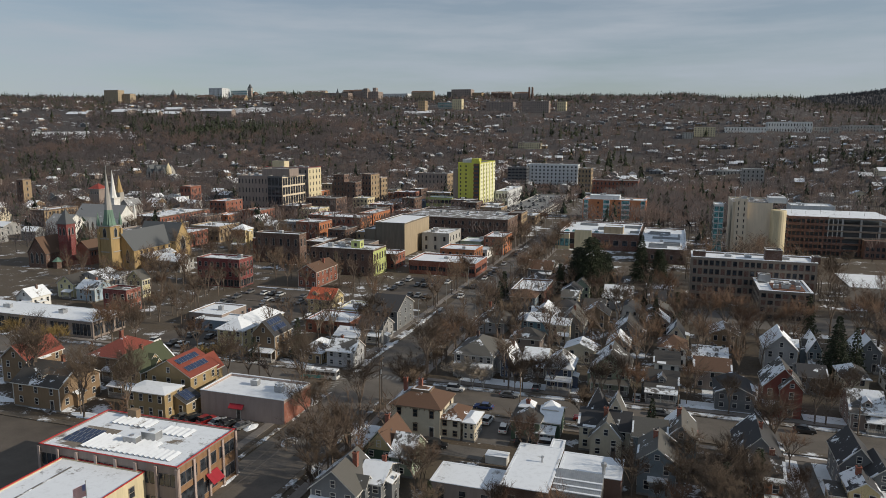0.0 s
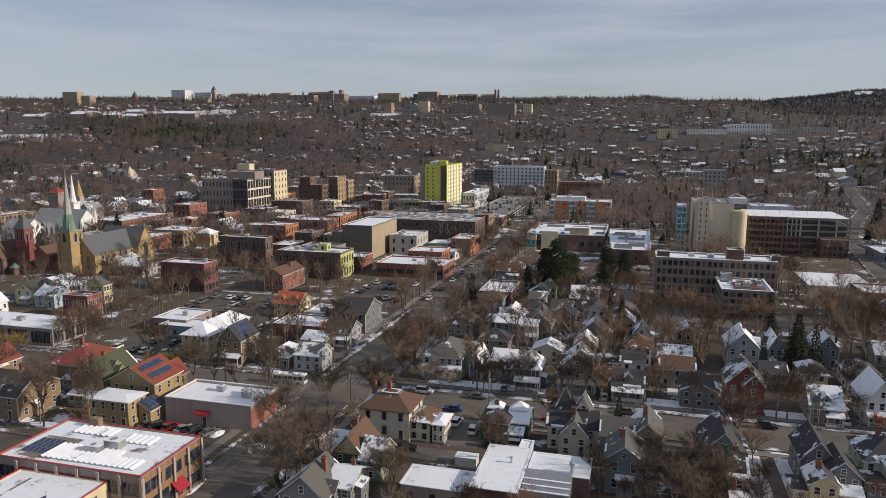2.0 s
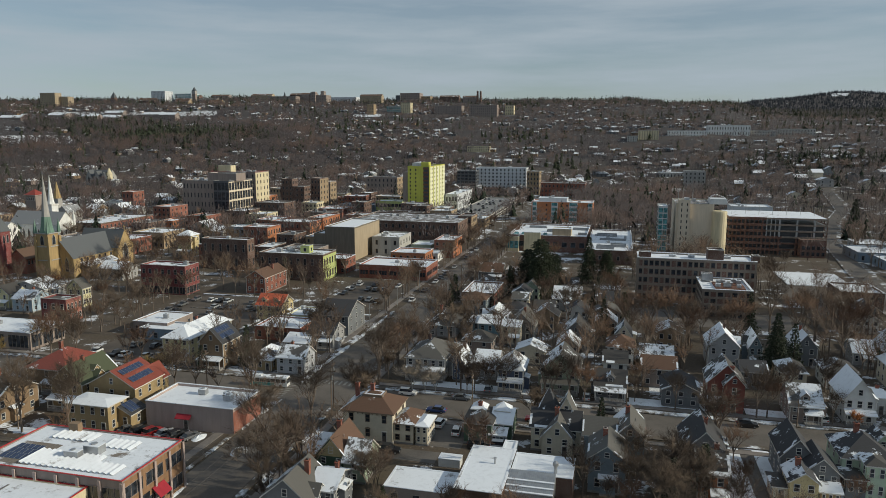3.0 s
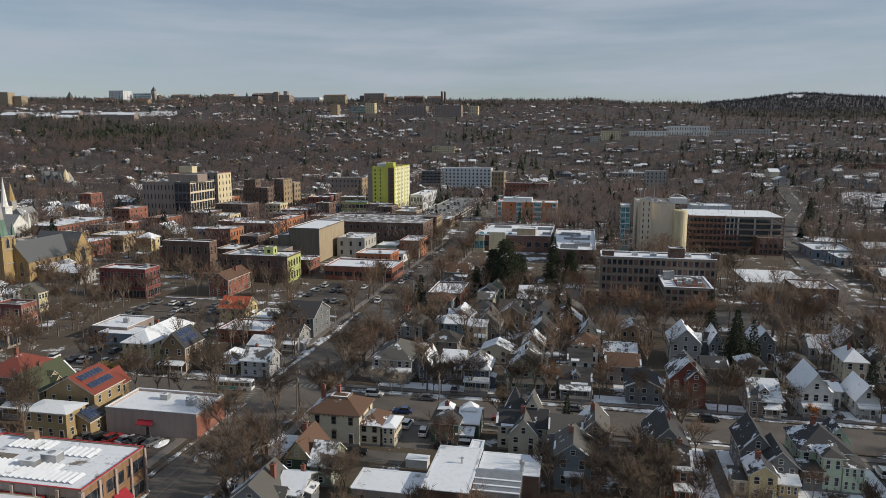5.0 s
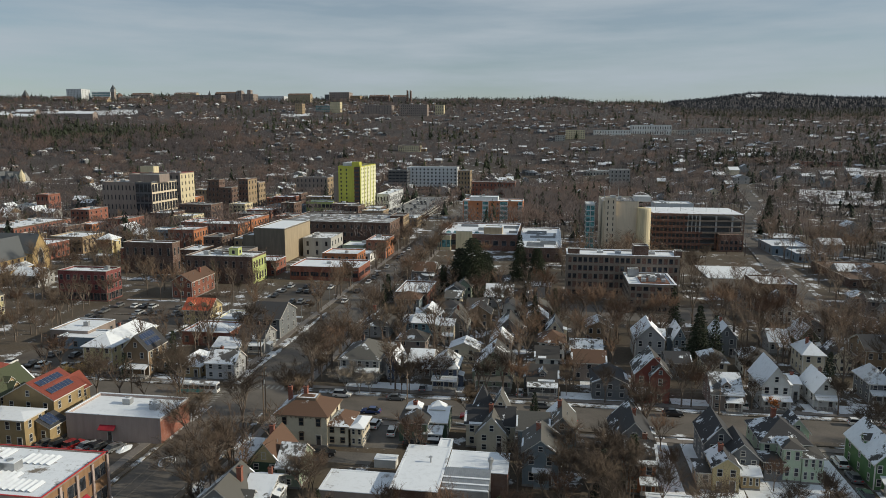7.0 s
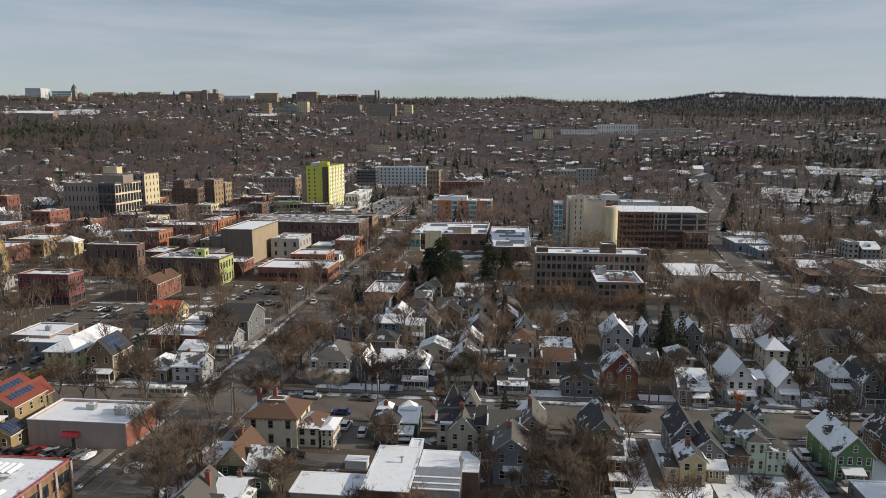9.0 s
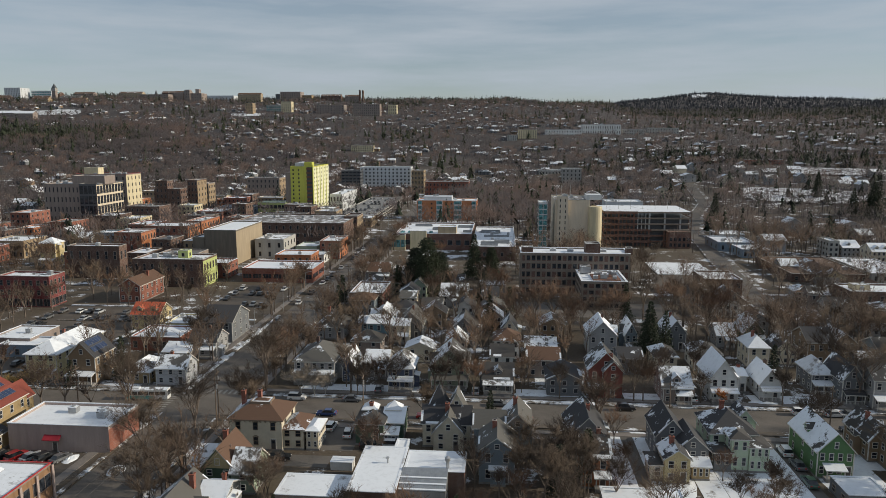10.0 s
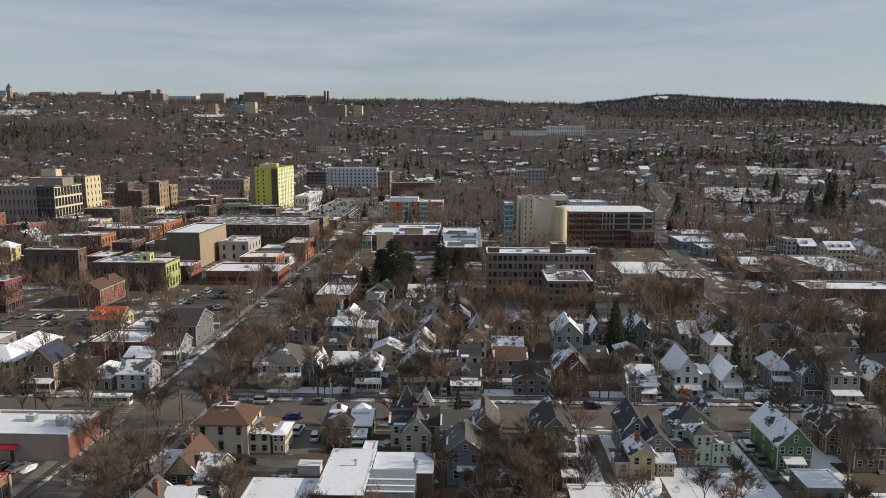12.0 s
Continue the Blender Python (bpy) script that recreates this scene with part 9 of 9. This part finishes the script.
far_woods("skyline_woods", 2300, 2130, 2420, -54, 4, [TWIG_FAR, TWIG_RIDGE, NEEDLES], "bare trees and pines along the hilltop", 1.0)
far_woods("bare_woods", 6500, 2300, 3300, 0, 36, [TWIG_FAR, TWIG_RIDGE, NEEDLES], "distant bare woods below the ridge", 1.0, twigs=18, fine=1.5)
# The ridge woods' blue-grey colours hold the haze of distance.
far_woods("ridge_woods", 10500, 3250, 4650, 2, 36, [TWIG_RIDGE, TWIG_RIDGE, NEEDLES_HAZED], "far dark woods on the ridge", 1.0, twigs=10, fine=3.0)


def clock_tower():
    x, y, z = -1205.0, 1876.0, 136.0
    ob = thing("clock_tower", "slender stone clock tower with a pyramid roof on the hilltop", "tower", x, y, z)
    part("shaft", Shape().box(-5, -5, -10, 5, 5, 42), TAUPE, ob)
    part("belfry", Shape().box(-5.6, -5.6, 42, 5.6, 5.6, 50), STONE_GREY, ob)
    part("roof", Shape().lathe(0, 0, [(50, 7.6), (63, 0.1)], 4, turn=math.pi / 4), SLATE, ob)


def stack(x, y, h):
    z = terrain(x, y)
    ob = thing("smokestack", "tall brown power plant smokestack", "chimney", x, y, z, group="smokestacks")
    part("shaft", Shape().lathe(0, 0, [(-10, 4.0), (h, 2.8)], 10), BRICK_DARK, ob)
    part("rim", Shape().lathe(0, 0, [(h, 3.1), (h + 1.5, 3.1)], 10), CONCRETE, ob)


def small_tower(x, y, z, h, r):
    ob = thing("bell_tower", "small dark hilltop tower with a pointed roof", "tower", x, y, z)
    part("shaft", Shape().box(-r, -r, -10, r, r, h * 0.62), BRICK_DARK, ob)
    part("roof", Shape().lathe(0, 0, [(h * 0.62, r * 1.5), (h, 0.1)], 4, turn=math.pi / 4), SLATE, ob)


clock_tower()
stack(-419.0, 2109.0, 38)
stack(-410.0, 2110.0, 38)
small_tower(-1378.0, 1752.0, 138, 41, 6)
small_tower(-1005.0, 2046.0, 158, 34, 3)
small_tower(-925.0, 2060.0, 165, 27, 4)
small_tower(-893.0, 2070.0, 165, 26, 5)

# ---- cars ----
CARS = [car_kind(c, k % 2 == 0) for k, c in enumerate(("white", "silver", "black", "grey", "red", "blue", "white", "green"))]
FAR_CARS = [far_car_kind(c) for c in ("white", "silver", "black", "grey", "black", "grey")]
car_used = set()


def park(x, y, turn, kind=None, far=False):
    k = kind if kind is not None else rng.choice((0, 1, 2, 3, 3, 2, 4, 5, 6))
    plant((FAR_CARS[k % 6] if far else CARS[k]), car_used, x, y, 0.04, rng.uniform(0.96, 1.04), turn + rng.uniform(-2, 2))


for x, y, turn, k in ((-52.0, 146.0, 80, 2), (-36.3, 144.6, 88, 0), (-31.9, 141.4, 92, 6), (-43, 129.0, 4, 2), (-26, 135.6, 4, 2), (-21.4, 136.2, 3, 0), (29, 160.6, 3, 2), (75.5, 160.6, 2, 1), (46.1, 168.4, 86, 0), (-6, 169, 90, 1), (-16.5, 152.3, 182, 4), (-30, 168.5, 91, 3),
                       (-82.3, 114.0, 66, 0), (-137, 104, 40, 0), (-121, 88, 20, 1), (56.8, 140, 90, 0), (57, 134, 90, 3), (56.4, 127, 90, 7)):
    park(x, y, turn, k)
for i, k in enumerate((3, 2, 4, 1, 2, 3)):
    park(-100.5 + 3.0 * i, 125.2, 68, k)
for i in range(16):
    x = -52 + 11.5 * i + rng.uniform(-2, 2)
    if rng.random() < 0.45:
        park(x, 152.0, 180)
    if rng.random() < 0.45:
        park(x + 4, 161.0, 0)
for i in range(24):
    y = 176 + 9 * i
    if rng.random() < (0.12 if y < 250 else 0.55):
        park(-75.8, y, -90, far=True)
    if rng.random() < (0.2 if y < 250 else 0.55):
        park(-65.2, y + 3, 90, far=True)
for a, b, c, d in ((-148, 168, -120, 202), (-158, 208, -122, 246), (-107, 207, -86, 230), (-107, 250, -86, 288), (142, 347, 198, 383)):
    for j in range(int((d - b) / 9)):
        for i in range(int((c - a) / 3.4)):
            if rng.random() < 0.55 and free(a + 3.4 * i, b + 3 + 9 * j, 1.5, False):
                park(a + 1.5 + 3.4 * i, b + 3 + 9 * j, rng.choice((90, -90)), far=True)


# ---- utility poles and wires ----
def utility_pole_kind():
    ob = thing("utility_pole", "weathered wooden utility pole with a crossarm", "utility pole", group="utility poles")
    part("pole", Shape().lathe(0, 0, [(-0.5, 0.15), (11.5, 0.10)], 8), WOOD_POLE, ob)
    part("crossarm", Shape().box(-1.2, -0.07, 10.4, 1.2, 0.07, 10.6), WOOD_POLE, ob)
    for i in range(4):
        part("insulator", Shape().lathe(-1.05 + 0.7 * i, 0, [(10.6, 0.06), (10.85, 0.04)], 6), TRIM_DARK, ob)
    part("transformer", Shape().lathe(0.34, 0, [(8.6, 0.22), (9.6, 0.22)], 10), STEEL, ob)
    return ob


def wire(a, b, sag):
    s, n = Shape(), 3
    across = (Vector(b) - Vector(a)).cross(Vector((0, 0, 1))).normalized()
    for i in range(9):
        t = i / 8
        p = Vector(a).lerp(Vector(b), t) - Vector((0, 0, sag * 4 * t * (1 - t)))
        s.v += [tuple(p + 0.022 * (across * math.cos(q) + Vector((0, 0, 1)) * math.sin(q))) for q in (math.tau * k / n for k in range(n))]
        if i:
            s.f += [((i - 1) * n + k, (i - 1) * n + (k + 1) % n, i * n + (k + 1) % n, i * n + k) for k in range(n)]
            s.m += [0] * n
    single("overhead_wire", s, TRIM_DARK, "thin black overhead wire sagging between poles", "wire", "overhead wires")


POLE = utility_pole_kind()
pole_used = set()
line_x = [(-96 + 33 * i, 148.6) for i in range(7)]
line_y = [(-61.6, 76 + 34 * i) for i in range(8)]
for k, row in enumerate((line_x, line_y)):
    for x, y in row:
        plant(POLE, pole_used, x, y, 0, 1, 90 if k == 0 else 0)
    for (xa, ya), (xb, yb) in zip(row, row[1:]):
        for o in (-0.9, 0.9):
            ox, oy = (0, o) if k == 0 else (o, 0)
            wire((xa + ox, ya + oy, 10.8), (xb + ox, yb + oy, 10.8), 0.7)


# ---- street lamps along the avenue ----
def street_lamp_kind():
    ob = thing("street_lamp", "grey steel street lamp with a curved arm", "street lamp", group="street lamps")
    part("pole", Shape().lathe(0, 0, [(0, 0.11), (8.5, 0.07)], 8), STEEL, ob)
    part("arm", Shape().tube((0, 0, 8.4), (1.9, 0, 9.0), 0.05, 0.04, 6), STEEL, ob)
    part("lantern", Shape().box(1.7, -0.14, 8.86, 2.4, 0.14, 9.02), STEEL, ob)
    return ob


LAMP = street_lamp_kind()
lamp_used = set()
for i in range(11):
    plant(LAMP, lamp_used, -78.2, 186 + 30 * i, 0, 1, 0)
    plant(LAMP, lamp_used, -62.6, 200 + 30 * i, 0, 1, 180)


# ---- crosswalk bars and centre lines ----
PAINT_WHITE = painted("worn_road_paint", (0.27, 0.26, 0.24), 0.8, 0.5)


def marking(x0, y0, x1, y1, mat, label):
    single("road_marking", Shape().box(x0, y0, 0.0, x1, y1, 0.036), mat, label, "road marking", kind="structure")


for i in range(9):
    marking(AVENUE[0] + 0.8 + 1.35 * i, CROSS[1] + 0.8, AVENUE[0] + 1.4 + 1.35 * i, CROSS[1] + 3.4, PAINT_WHITE, "worn white crosswalk bar")
    marking(AVENUE[0] - 3.6, CROSS[0] + 0.7 + 1.25 * i, AVENUE[0] - 1.0, CROSS[0] + 1.25 + 1.25 * i, PAINT_WHITE, "worn white crosswalk bar")


# ---- ploughed snow heaps ----
def snow_heap(x, y, a, b, h):
    s = Shape()
    n, m = 14, 5
    ring = [[(x + a * f * math.cos(t) * (1 + 0.25 * noise.noise((x + math.cos(t) * 2, y + math.sin(t) * 2, f))), y + b * f * math.sin(t) * (1 + 0.25 * noise.noise((x + math.cos(t), y + math.sin(t) * 2, f + 4))),
              h * (1 - f * f) * (0.8 + 0.5 * noise.noise((x + 3 * math.cos(t), y + 3 * math.sin(t), f * 3)))) for t in (math.tau * i / n for i in range(n))] for f in (1.0, 0.8, 0.55, 0.3, 0.05)]
    for k in range(4):
        for i in range(n):
            j = (i + 1) % n
            s.face([ring[k][i], ring[k][j], ring[k + 1][j], ring[k + 1][i]])
    s.face(ring[4])
    single("snow_heap", s, LAWN_SNOW, "ploughed heap of dirty snow", "snow heap", "snow heaps")


for x, y, a, b, h in ((-76, 104, 2.2, 4.5, 0.9), (-72.5, 122, 1.6, 2.4, 0.8), (-80.5, 131, 2, 1.6, 0.8), (-118, 120, 9, 1.6, 0.8), (-135, 121, 8, 1.8, 1.0), (-152, 121.5, 8, 1.6, 0.8), (-84, 126, 1.4, 2.2, 0.6), (-96, 167, 6, 1.0, 0.6),
                      (-47, 139, 3, 4.5, 0.3), (-40, 137.3, 2.6, 2.2, 0.3), (33, 128, 3, 9, 0.35), (62, 128, 3, 9, 0.3), (-34, 169, 3, 1.2, 0.5), (8, 169, 5, 1.3, 0.5), (36, 168.5, 5, 1.2, 0.5), (64, 168, 5, 1.4, 0.5), (90, 167.5, 6, 1.3, 0.5),
                      (28, 149.0, 4.2, 1.0, 0.3), (41, 149.2, 3.4, 0.9, 0.3), (61, 149.0, 3.0, 1.0, 0.3), (76, 149.2, 4.2, 1.0, 0.3), (3, 149.2, 4.0, 0.9, 0.3), (-20, 149.2, 3.4, 0.8, 0.3)):
    snow_heap(x, y, a, b, h)


# ---- cars on the parking deck ----
for j in range(9):
    for i in range(8):
        if rng.random() < 0.5:
            x, y = -120 + 3.3 * i, 518 + 16 * j
            plant(FAR_CARS[rng.randrange(6)], car_used, x, y, 4.9 - 0.59 + 0.16, 1.0, rng.choice((88, -91)))
